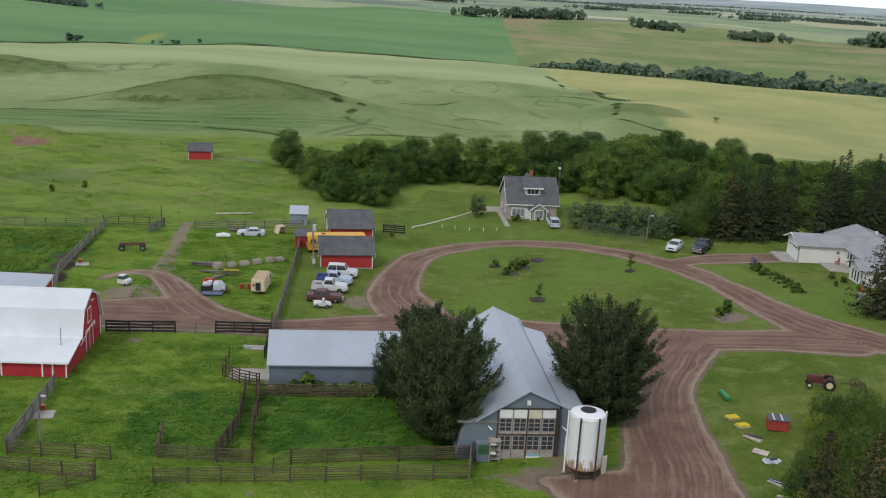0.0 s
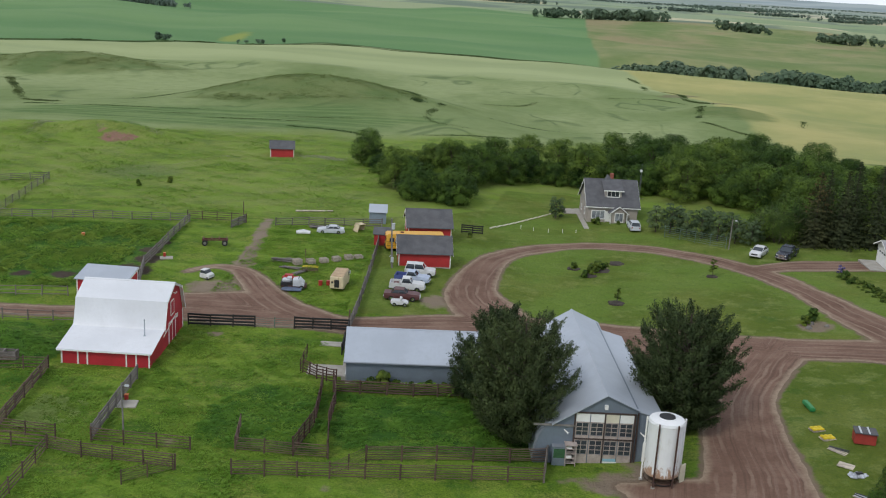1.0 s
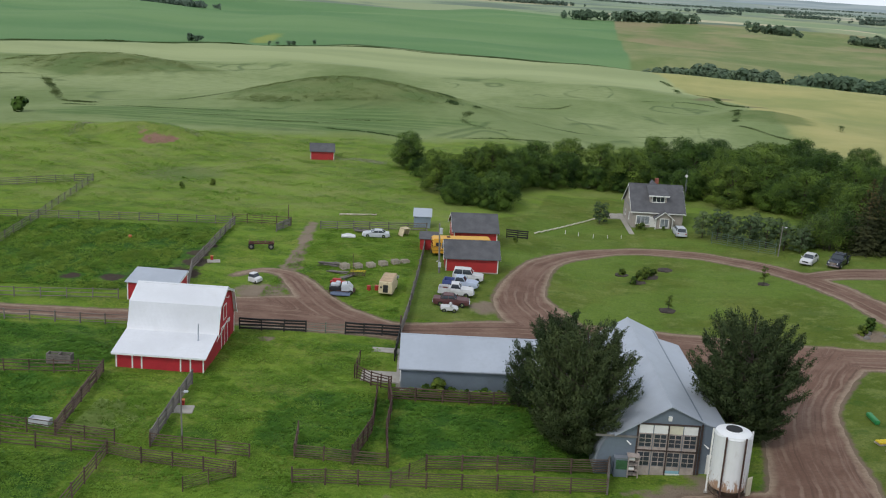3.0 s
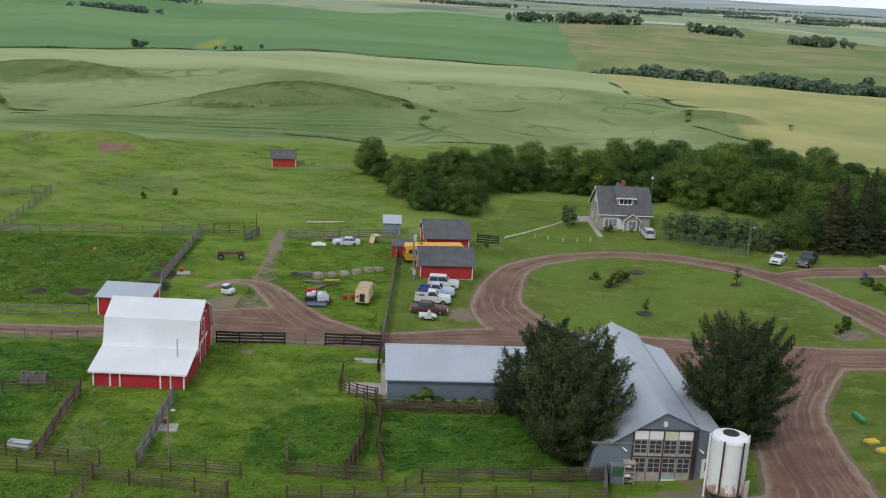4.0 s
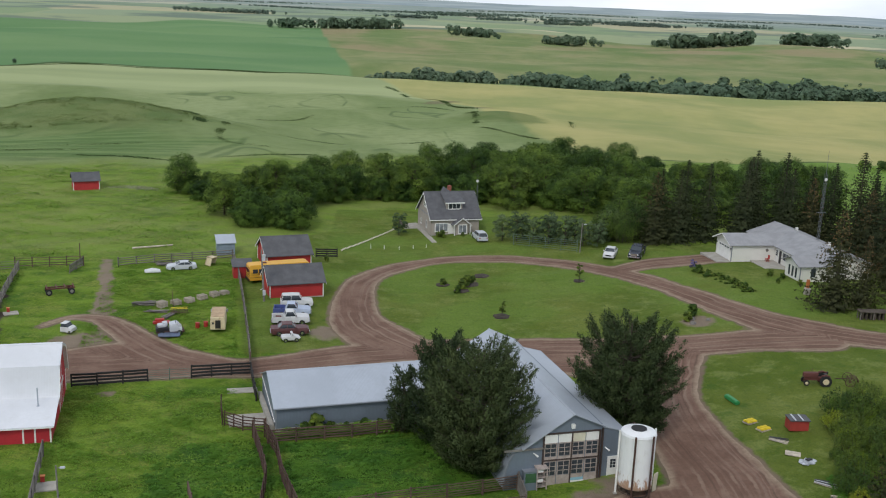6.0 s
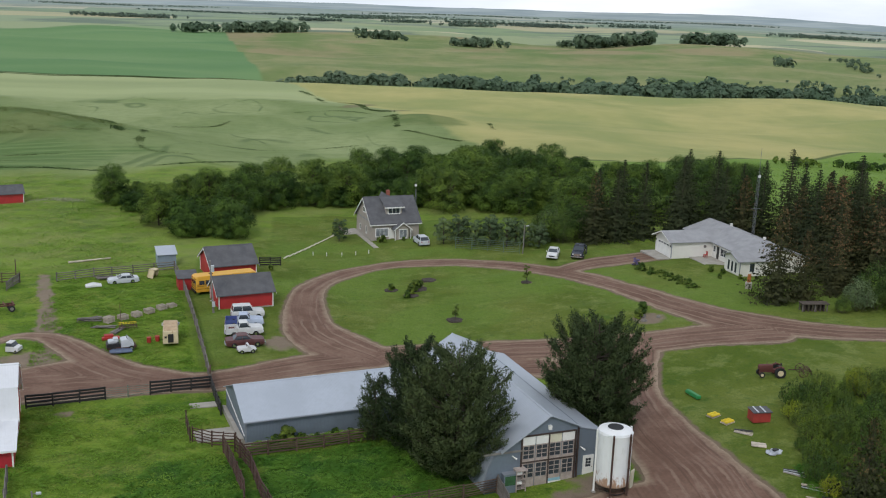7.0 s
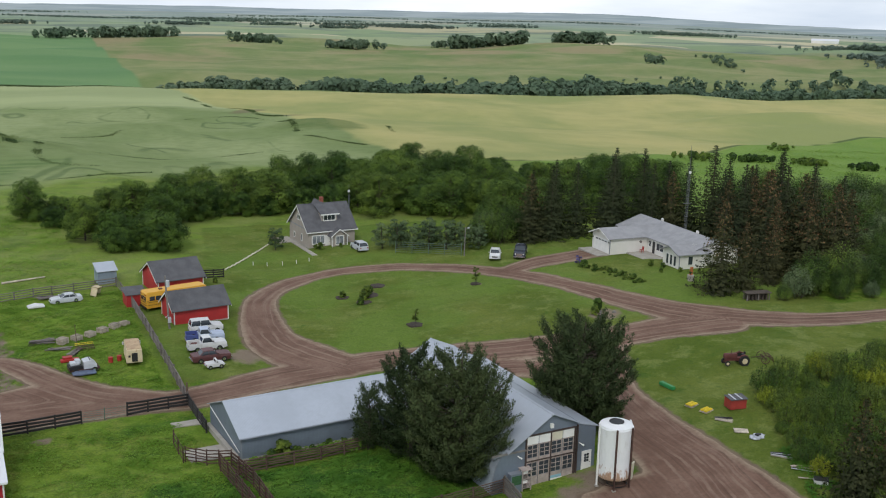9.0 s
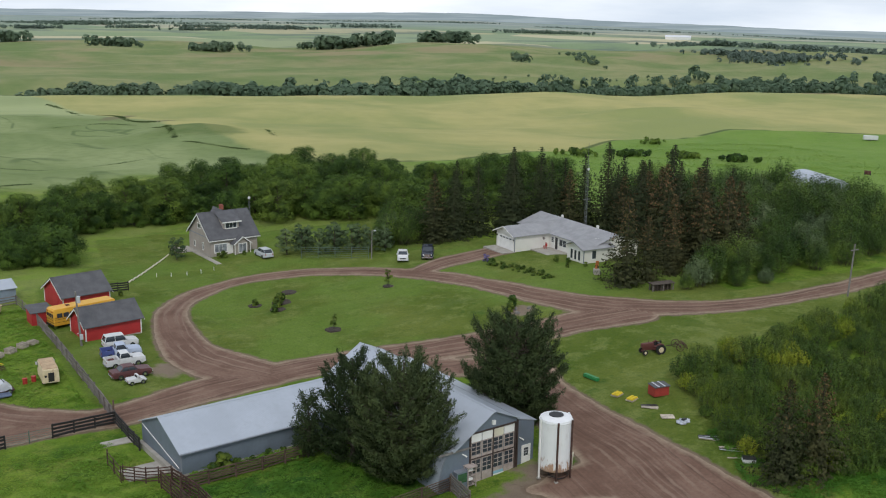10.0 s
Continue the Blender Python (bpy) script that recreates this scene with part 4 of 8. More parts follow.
def pine(seed, h, w, at, label, limbs=62, per=38, low=0.05, peak=0.40):
    """An old pine: limbs that sweep out and turn up, each with side shoots ending in tufts of needles."""
    rng = np.random.RandomState(seed)
    root = thing("pine_tree", at, label, "tree")
    bm = bmesh.new()
    tube(bm, (0, 0, -0.4), (0.2, 0.1, h * 0.5), h * 0.026, h * 0.017, 9)
    tube(bm, (0.2, 0.1, h * 0.5), (0.0, 0.0, h * 0.93), h * 0.017, h * 0.004, 7)
    vs, ns = [], []
    for i in range(limbs):
        u = (i + 0.5) / limbs
        a = i * 2.39996 + rng.uniform(-.35, .35)
        # the crown's half-width at this height, broadest below the middle
        prof = math.sqrt(max(0.03, 1 - (abs(u - peak) / (1.02 - peak)) ** 2.3)) if u > peak else math.sqrt(1 - ((u - peak) / 0.62) ** 2)
        reach = max(0.5, w * 0.5 * min(1.0, prof) * rng.uniform(0.78, 1.10))
        tip_z = h * (low + 0.04 + (0.93 - low) * u) + rng.uniform(-.3, .3)
        rise = reach * (0.30 + 0.35 * u) + 0.3
        start = np.array([0, 0, max(0.4, tip_z - rise)])
        out = np.array([math.cos(a), math.sin(a), 0])
        side = np.array([-math.sin(a), math.cos(a), 0])
        mid = start + out * reach * 0.6 + np.array([0, 0, rise * 0.35])
        tip = start + out * reach + np.array([0, 0, rise])
        tube(bm, tuple(start), tuple(mid), 0.03 + 0.012 * reach, 0.05, 5)
        tube(bm, tuple(mid), tuple(tip), 0.05, 0.02, 4)
        k = 6 + int(2.0 * reach)
        for j in range(k):
            s = 1.0 if j == 0 else rng.uniform(0.30, 0.98)
            on = start + (mid - start) * (s / 0.6) if s < 0.6 else mid + (tip - mid) * ((s - 0.6) / 0.4)
            off = rng.uniform(-1, 1) * (0.42 * reach * (1.08 - s) + 0.25)
            c = on + side * off + out * rng.uniform(0, 0.25) + np.array([0, 0, rng.uniform(-.15, .45)])
            d = unit(out * rng.uniform(0.35, 0.9) + side * np.sign(off) * rng.uniform(0, 0.55) + np.array([0, 0, 0.55 + 0.6 * u]))
            ln, wd = rng.uniform(0.75, 1.25), rng.uniform(0.24, 0.36)
            q = rng.uniform(-0.5, 0.6, per)
            rad = rng.normal(0, 1, (per, 3))
            p = c + d * (q * ln)[:, None] + rad * (wd * (0.95 - 0.75 * np.abs(q)))[:, None] * 0.75
            nd = unit(d + rng.normal(0, 0.5, (per, 3)))
            sd = unit(np.cross(nd, unit(rad)))
            le, wi = rng.uniform(0.09, 0.17, per)[:, None], 0.042
            vs.append(np.stack([p - nd * le, p - sd * wi, p + nd * le, p + sd * wi], 1).reshape(-1, 3))
            ns.append(unit(unit(rad) * 0.8 + d * 0.35 + unit(c - np.array([0, 0, h * 0.4])) * 0.45 + UP * 0.15))
    vs, ns = np.concatenate(vs).reshape(-1, 4, 3), np.concatenate(ns)
    turned = np.sum(np.cross(vs[:, 1] - vs[:, 0], vs[:, 2] - vs[:, 0]) * ns, 1) < 0
    vs[turned] = vs[turned][:, ::-1]
    part("trunk", bm, M_BARK, root)
    crown = new("crown", quad_mesh("crown", vs.reshape(-1, 3), M_LEAF_BIG, ns))
    crown.parent = root
    return root


pine(11, 12.7, 10.0, stand(0.9, 91.4), "tall dark green pine with upturned branches beside the steel shed", 108, 66, peak=0.52)
pine(14, 11.4, 6.6, stand(-1.5, 97.6), "dark green pine standing close behind another", 66, 60)
pine(12, 12.5, 10.4, stand(16.4, 96.0), "broad dark green pine with upturned branches near the white tank", 116, 66, 0.05, peak=0.52)
pine(13, 6.6, 2.5, stand(-5.0, 100.4), "young dark green pine against the grey shed wall", 40, 24, peak=0.2)

# belt of broadleaf woods behind the yard
wood_kinds = [broadleaf(30 + i, h, w, M_LEAF, 36, 320, 0.135, 0.03, "leafy green tree in the dense shelter belt", at=stand(x, y), group="shelter belt trees")
              for i, (h, w, x, y) in enumerate(((6.0, 8.6, -14, 213), (6.0, 8.6, -20, 189), (8.8, 10.2, 12, 215), (9.7, 10.8, 34, 208), (5.5, 8.0, -13, 187)))]
WOODS = [[(-34, 217), (-21.5, 187), (-12, 182.5), (-9.5, 190), (-8, 211), (6, 213), (25, 204), (45, 193), (53, 181), (74, 178), (92, 186), (98, 204), (78, 226), (44, 240), (10, 234), (-14, 222)]]


def in_poly(x, y, poly):
    return bool(inside(np.array(x), np.array(y), poly) > 0.5)


rng = np.random.RandomState(7)
placed = []
tries = 0
while len(placed) < 108 and tries < 9000:
    tries += 1
    x, y = rng.uniform(-36, 100), rng.uniform(178, 242)
    if not in_poly(x, y, WOODS[0]):
        continue
    if any((x - a) ** 2 + (y - b) ** 2 < 4.9 ** 2 for a, b in placed):
        continue
    placed.append((x, y))
    k = rng.randint(0, 5)
    tall = 0.72 if x < -4 else 0.82 if x < 14 else 0.80 if x > 58 else 0.92
    copy_thing(wood_kinds[k], stand(x, y, rng.uniform(0, 6.28), tall * rng.uniform(0.86, 1.18)))

for x, y, size in ((-33, 216.5, .58), (-28.6, 218.5, .64), (-24, 213, .66), (-28.5, 209, .5), (-20, 217, .7)):
    copy_thing(wood_kinds[0], stand(x, y, x, size))

# spruces behind and beside the bungalow
spruce_kinds = [spruce(60 + i, h, w, stand(x, y), mat, label, "spruce shelter rows")
                for i, (h, w, x, y, mat, label) in enumerate((
                    (14.5, 10.2, 61, 164, M_NEEDLE, "tall dark green spruce in the shelter row"),
                    (12.5, 9.8, 50.5, 167.0, M_NEEDLE, "dark green spruce in the shelter row"),
                    (12.0, 9.4, 46.2, 166.6, M_NEEDLE_BROWN, "spruce with a crown browned by cones"),
                    (13.4, 10.4, 55.6, 125.8, M_NEEDLE_BROWN, "broad spruce with brown cones in front of the bungalow")))]
for x, y, k, s in ((49, 171.5, 0, .85), (53, 170.5, 0, .95), (56, 168, 0, .9), (64, 169, 0, 1.1), (70, 168.5, 0, 1.1), (73, 165, 0, .95), (66.5, 172.5, 0, 1.12),
                   (76, 163, 0, 1.08), (79, 160, 0, 1.1), (78, 154.5, 0, 1.05), (80, 150, 0, 1.1), (83, 147, 0, 1.15), (77, 146.5, 2, 1.1), (80, 142, 0, 1.1), (75, 141, 2, 1.15), (72, 136.5, 2, 1.2), (76, 133.5, 2, 1.2), (69.5, 131.5, 2, 1.05), (80, 136, 0, 1.1), (83.5, 140, 2, 1.1), (73, 128.5, 2, 1.05), (78, 128.5, 2, 1.1), (66, 127.5, 2, .8), (84, 132, 2, 1.05), (60.4, 126.8, 3, .80), (87, 137, 0, .9), (89, 146, 0, 1.0), (68.5, 163, 0, .95), (71.5, 161.5, 2, .95), (75.5, 151, 2, 1.0), (86, 151, 0, 1.0), (84, 156, 2, 1.0), (83, 162, 0, .9), (70.5, 134, 0, .9), (74, 145, 0, 1.0), 
                   (29.4, 71.4, 2, .72), (32.6, 70.4, 2, .84)):
    copy_thing(spruce_kinds[k], stand(x, y, x * 1.7 + y, s * (0.9 + 0.22 * ((x * 7.3 + y * 3.1) % 1.0))))


# ---- buildings ----
def gable_roof(name, parent, mat, x0, x1, y0, y1, ze, zr, over=0.35, t=0.12, ridge=None):
    """Two roof slabs whose ridge runs along x. Parts: slopes and a ridge cap."""
    yr = (y0 + y1) / 2 if ridge is None else ridge
    sf, sb = (zr - ze) / (yr - y0), (zr - ze) / (y1 - yr)
    out = []
    for pts in (((y0 - over, ze - over * sf), (yr, zr)), ((yr, zr), (y1 + over, ze - over * sb))):
        out.append(part(name, sheet(pts, x0 - over, x1 + over, t), mat, parent))
    bm = prism([(yr - 0.14, zr + t - 0.14 * sf), (yr, zr + t + 0.01), (yr + 0.14, zr + t - 0.14 * sb), (yr + 0.16, zr + t + 0.02 - 0.14 * sb), (yr, zr + t + 0.04), (yr - 0.16, zr + t + 0.02 - 0.14 * sf)], x0 - over - 0.02, x1 + over + 0.02)
    out.append(part("ridge_cap", bm, mat, parent))
    return out


def window(parent, m, w, h, cols=1, rows=1, frame_mat=None, f=0.09, label="", glass=None):
    """A framed window on a wall: x along the wall, -y outward, origin at its lower left corner."""
    bm = boxes((-f, 0, -0.05, 0.02, -f, h + f), (w, w + f, -0.05, 0.02, -f, h + f), (0, w, -0.05, 0.02, h, h + f), (-0.03, w + 0.03, -0.09, 0.02, -f, 0), m=m)
    for i in range(1, cols):
        box(bm, w * i / cols - 0.03, w * i / cols + 0.03, -0.045, 0.02, 0, h, m=m)
    for i in range(1, rows):
        box(bm, 0, w, -0.043, 0.02, h * i / rows - 0.025, h * i / rows + 0.025, m=m)
    fr = part("window", bm, frame_mat or M_WHITE_TRIM, parent, label)
    for i in range(cols):
        for j in range(rows):
            part("pane", boxes((w * i / cols + 0.02, w * (i + 1) / cols - 0.02, -0.018, 0.012, h * j / rows + 0.02, h * (j + 1) / rows - 0.02), m=m), glass or M_GLASS, fr)
    return fr


def door(parent, m, w, h, mat, panes=False, label=""):
    d = part("door", boxes((-0.08, 0, -0.05, 0.02, 0, h + 0.08), (w, w + 0.08, -0.05, 0.02, 0, h + 0.08), (0, w, -0.05, 0.02, h, h + 0.08), (0, w, -0.025, 0.02, 0.02, h), m=m), mat, parent, label)
    if panes:
        for i in range(2):
            for j in range(3):
                part("pane", boxes((w * (0.22 + 0.30 * i), w * (0.48 + 0.30 * i), -0.04, -0.02, h * 0.5 + j * 0.29, h * 0.5 + j * 0.29 + 0.24), m=m), M_GLASS, d)
    part("handle", boxes((w * 0.86, w * 0.92, -0.09, -0.02, h * 0.45, h * 0.49), m=m), M_CHROME, d)
    return d


EAST = lambda x, y, z: pose(x, y, z, 0, 0, 90)
WEST = lambda x, y, z: pose(x, y, z, 0, 0, -90)


def red_barn():
    L, D = 9.5, 13.3
    b = thing("barn", pose(-47.8, 100.3, -0.05, 0, 0, 4.2), "red gambrel barn with white metal roof and front lean-to", "barn")
    outline = [(0, 0), (0, 1.72), (4.65, 2.55), (5.75, 5.45), (8.85, 6.75), (11.95, 5.45), (13.25, 2.45), (13.3, 0)]
    part("wall", prism(outline, 0, L), M_BARN_RED, b)
    part("lean_to_roof", sheet([(-0.4, 1.70), (4.72, 2.62)], -0.35, L + 0.3, 0.09), M_ROOF_WHITE, b)
    low = [(4.6 + 1.15 * u, 2.60 + 2.93 * (u ** 1.35)) for u in (0, .12, .25, .4, .55, .7, .85, 1)]
    part("lower_roof", prism([(y, z) for y, z in low] + [(y - 0.08, z + 0.05) for y, z in low[::-1]], -0.3, L + 0.35), M_ROOF_WHITE, b)
    part("upper_roof", sheet([(5.68, 5.46), (8.85, 6.80)], -0.32, L + 0.4, 0.09), M_ROOF_WHITE, b)
    part("rear_upper_roof", sheet([(8.85, 6.80), (12.02, 5.46)], -0.32, L + 0.4, 0.088), M_ROOF_WHITE, b)
    rear = [(11.95 + 1.6 * u, 5.50 - 3.1 * (1 - (1 - u) ** 1.3)) for u in (0, .2, .4, .6, .8, 1)]
    part("rear_lower_roof", prism(rear + [(y + 0.08, z + 0.05) for y, z in rear[::-1]], -0.3, L + 0.36), M_ROOF_WHITE, b)
    part("ridge_cap", sheet([(8.65, 6.81), (8.85, 6.90), (9.05, 6.81)], -0.34, L + 0.42, 0.04), M_ROOF_WHITE, b)
    for x in (0.03, 1.75, 2.75, 6.9, 7.95, L - 0.17):
        part("corner_board", boxes((x, x + 0.15, -0.05, 0.02, 0, 1.68)), M_WHITE_TRIM, b)
    part("eave_board", boxes((-0.3, L + 0.25, -0.43, -0.38, 1.60, 1.72)), M_WHITE_TRIM, b)
    e = 0.12

    def strip(p, q, w=e, x=L + 0.03):
        (ya, za), (yb, zb) = p, q
        d = Vector((0, yb - ya, zb - za))
        ln = d.length
        m = Matrix.Translation((x, ya, za)) @ d.to_track_quat('Y', 'Z').to_matrix().to_4x4()
        return boxes((-0.03, 0.03, 0, ln, -w / 2, w / 2), m=m)

    for p, q in (((4.55, 2.45), (5.70, 5.35)), ((5.7, 5.36), (8.85, 6.66)), ((8.85, 6.66), (12.0, 5.36)), ((12.0, 5.36), (13.3, 2.4))):
        part("barge_board", strip(p, q, 0.14, L + 0.36), M_WHITE_TRIM, b)
    ld = part("loft_door", boxes((L - 0.02, L + 0.04, 8.2, 9.4, 3.2, 4.7)), M_BARN_RED, b)
    for bx in ((8.1, 8.2, 3.1, 4.8), (9.4, 9.5, 3.1, 4.8), (8.2, 9.4, 4.7, 4.8), (8.2, 9.4, 3.1, 3.2)):
        part("trim", boxes((L, L + 0.07, *bx)), M_WHITE_TRIM, ld)
    bd = part("barn_door", boxes((L - 0.02, L + 0.05, 7.3, 9.9, 0.02, 2.35)), M_BARN_RED, b)
    for bx in ((7.2, 7.32, 0.02, 2.4), (8.55, 8.65, 0.02, 2.4), (9.88, 10.0, 0.02, 2.4), (7.2, 10.0, 2.4, 2.52)):
        part("trim", boxes((L, L + 0.08, *bx)), M_WHITE_TRIM, bd)
    part("door_rail", strip((4.9, 1.75), (10.1, 2.75), 0.08, L + 0.1), M_WHITE_TRIM, b)
    part("sign", boxes((L, L + 0.05, 10.5, 11.1, 2.1, 2.55)), M_WHITE_TRIM, b)
    part("hay_hook", tubes(((L, 9.4, 5.5), (L + 0.1, 10.0, 5.2), 0.05), ((L + 0.1, 10.0, 5.2), (L + 0.08, 10.6, 5.25), 0.05)), M_WHITE_TRIM, b)
    part("side_door", boxes((L, L + 0.05, 11.2, 12.1, 0.02, 2.0)), M_BARN_RED, b)
    part("corner_board", boxes((L, L + 0.06, 13.12, 13.3, 0, 2.4)), M_WHITE_TRIM, b)
    part("vent_pipe", tubes(((8.0, 3.2, 2.3), (8.0, 3.2, 4.3), 0.07, 0.07), ((8.0, 3.2, 2.32), (8.0, 3.2, 2.46), 0.3, 0.12)), M_ROOF_STEEL, b)
    return b


def lean_shed():
    b = thing("shed", pose(-55.4, 121.5, 0.1, 0, 0, 1.5), "red shed with single-pitch metal roof behind the barn", "shed")
    part("wall", prism([(0, -0.2), (0, 2.35), (4.0, 2.95), (4.0, -0.2)], 0, 6.4), M_BARN_RED, b)
    part("roof", sheet([(-0.3, 2.32), (4.2, 3.02)], -0.25, 6.5, 0.09), M_ROOF_STEEL, b)
    for y in (0.0, 3.85):
        part("corner_board", boxes((6.40, 6.45, y, y + 0.15, 0, 2.3 + 0.15 * y)), M_WHITE_TRIM, b)
    part("barge_board", prism([(-0.3, 2.17), (-0.3, 2.33), (4.2, 3.03), (4.2, 2.87)], 6.5, 6.55), M_WHITE_TRIM, b)
    part("corner_board", boxes((-0.03, 0.12, -0.05, 0.02, 0, 2.3)), M_WHITE_TRIM, b)
    return b


def long_shed():
    z = 0.0
    b = thing("shed", pose(-17.4, 101.5, z - 0.02, 0, 0, 7.5), "long blue-grey steel shed with pale metal roof", "shed")
    L, D = 22.0, 9.6
    part("wall", prism([(0, 0.35), (0, 2.6), (4.8, 4.55), (D, 2.6), (D, 0.35)], 0, L), M_WALL_STEEL, b)
    part("foundation", boxes((-0.06, L, -0.05, D + 0.05, -0.2, 0.36)), M_CONCRETE, b)
    part("foundation_slab", boxes((-0.5, -0.07, 0.6, D, -0.2, 0.55)), M_CONCRETE, b)
    gable_roof("roof", b, M_ROOF_STEEL, 0, L, 0, D, 2.6, 4.55, 0.25, 0.08)
    part("gutter", tubes(((-0.25, -0.33, 2.50), (L, -0.33, 2.50), 0.06)), M_GREYTRIM, b)
    part("conduit", tubes(((-0.06, 0.4, 0.9), (-0.06, D - 0.3, 2.4), 0.04)), M_WHITE_TRIM, b)
    for x in (0, ):
        part("corner_trim", boxes((x - 0.03, x + 0.1, -0.03, 0.1, 0.36, 2.55)), M_GREYTRIM, b)
    return b


def main_shed():
    """The tall gabled shed: rounded plastic-covered bay on one side, glazed salvaged doors in front."""
    b = thing("greenhouse_shed", pose(8.55, 87.9, 0.1, 0, 0, 6.2), "tall grey gabled shed with pale metal roof and glazed front", "shed")
    Dp, ridge, eave, hw, eave_r, hr = 23.5, 6.75, 3.9, 4.5, 5.55, 2.95
    arc = [(-hw - 1.7 + 1.7 * (1 - math.cos(a)), eave * math.sin(a)) for a in np.linspace(0.0, 1.45, 9)]
    front = [(-hw - 1.7, -0.2)] + arc[1:] + [(-hw, eave), (0, ridge), (hr, eave_r), (hr, -0.2)]
    part("wall", prism(front, 0, Dp, axis="y"), M_WALL_STEEL, b)
    for e, side in ((eave, -hw - 0.25), (eave_r, hr + 0.12)):
        pts = [(side, e - 0.15), (0, ridge + 0.02), (0, ridge + 0.1), (side, e - 0.06)]
        part("roof", prism(pts, -0.32, Dp + 0.4, axis="y"), M_ROOF_STEEL, b)
    part("annex_wall", prism([(hr + 0.01, -0.2), (hr + 0.01, 5.2), (5.2, 4.6), (5.2, -0.2)], 0.06, Dp * 0.92, axis="y"), M_WALL_STEEL, b, "blue-grey lean-to bay with a side door")
    part("annex_roof", prism([(hr + 0.13, 5.22), (5.45, 4.58), (5.45, 4.66), (hr + 0.13, 5.30)], -0.02, Dp * 0.93, axis="y"), M_ROOF_STEEL, b)
    part("gable_trim", boxes((hr - 0.06, hr + 0.08, -0.17, -0.01, 0, 5.2)), M_RUSTWOOD, b)
    part("ridge_cap", prism([(-0.12, ridge + 0.03), (0, ridge + 0.11), (0.12, ridge + 0.03), (0.12, ridge + 0.07), (0, ridge + 0.15), (-0.12, ridge + 0.07)], -0.47, Dp + 0.42, axis="y"), M_ROOF_STEEL, b)
    skin = [(x - 0.03, z) for x, z in arc] + [(-hw - 0.1, eave - 0.05)]
    part("curved_side", prism(skin + [(x - 0.04, z + 0.03) for x, z in skin[::-1]], 0.02, Dp * 0.6, axis="y"), M_PLASTIC, b, "cloudy plastic sheeting over bowed ribs")
    for i in range(6):
        bm = bmesh.new()
        for (xa, za), (xb, zb) in zip(arc[:-1], arc[1:]):
            tube(bm, (xa - 0.07, 0.03 + i * 2.6, za), (xb - 0.07, 0.03 + i * 2.6, zb), 0.04, n=6)
        part("rib", bm, M_GREYTRIM, b)
    part("flashing", boxes((-hw - 1.9, -hw + 2.0, -0.16, -0.06, eave - 0.25, eave - 0.08)), M_POLE, b)
    # glazed front: four door bays, each with three lights over boards
    W, x0 = 5.3, -2.65
    fr = part("front_frame", boxes((x0 - 0.12, x0, -0.16, 0.0, 0, 5.1), (x0 + W, x0 + W + 0.12, -0.16, 0.0, 0, 5.1), (x0, x0 + W, -0.14, 0.0, 4.98, 5.1), (x0 + W / 2 - 0.06, x0 + W / 2 + 0.06, -0.15, 0.0, 0, 4.98), (x0, x0 + W, -0.13, 0.0, 2.45, 2.55)), M_RUSTWOOD, b, "brown steel frame")
    for i in range(4):
        xa = x0 + W / 4 * i + 0.05
        xb = xa + W / 4 - 0.1
        for row, (za, zb) in enumerate(((0.02, 2.44), (2.56, 4.98))):
            top = zb - (0.04 if row == 0 else 0.85)
            g = part("door_panel", boxes((xa, xb, -0.07, 0.0, za, za + (0.95 if row == 0 else 0.25)), (xa, xa + 0.08, -0.075, 0, za, top), (xb - 0.08, xb, -0.075, 0, za, top), (xa, xb, -0.074, 0, top - 0.09, top)), M_GREYBOARD, b, "weathered grey-pink boards with a multi-pane light")
            z0, z1 = za + (0.98 if row == 0 else 0.28), top - 0.1
            for c in range(2):
                for r in range(3):
                    w, h = (xb - xa - 0.16) / 2, (z1 - z0) / 3
                    part("pane", boxes((xa + 0.08 + c * w + 0.03, xa + 0.08 + (c + 1) * w - 0.03, -0.045, -0.02, z0 + r * h + 0.03, z0 + (r + 1) * h - 0.03)), M_GLASS, g)
                if c:
                    part("muntin", boxes((xa + 0.08 + c * w - 0.03, xa + 0.08 + c * w + 0.03, -0.06, -0.01, z0, z1)), M_GREYBOARD, g)
            for r in range(1, 3):
                part("muntin", boxes((xa + 0.08, xb - 0.08, -0.058, -0.01, z0 + r * h - 0.03, z0 + r * h + 0.03)), M_GREYBOARD, g)
            if row == 1:
                part("sheet_panel", boxes((xa, xb, -0.08, 0.0, top + 0.02, zb - 0.02)), M_WHITE_TRIM if i != 2 else M_CREAM, b, "white sheet over the door")
    part("blue_board", boxes((x0 + W / 2 + 0.08, x0 + W / 2 + 1.3, -0.10, -0.075, 0.35, 0.62)), M_PALEBLUE, b)
    part("white_board", boxes((x0 + W / 2 + 0.08, x0 + W / 2 + 1.4, -0.09, -0.073, 0.05, 0.33)), M_WHITE_TRIM, b)
    part("lamp", boxes((-0.15, 0.15, -0.25, 0.0, 5.45, 5.85)), M_WHITE_TRIM, b, "white gable lamp box")
    door(b, pose(3.75, 0.03, 0.15), 0.95, 2.1, M_WHITE_TRIM, True, "white side door with panes")
    for x in (-3.6, 3.3):
        part("wall_lamp", tubes(((x, 0, 3.3), (x + 0.35, -0.3, 3.05), 0.04, 0.09)), M_WHITE_TRIM, b)
    return b


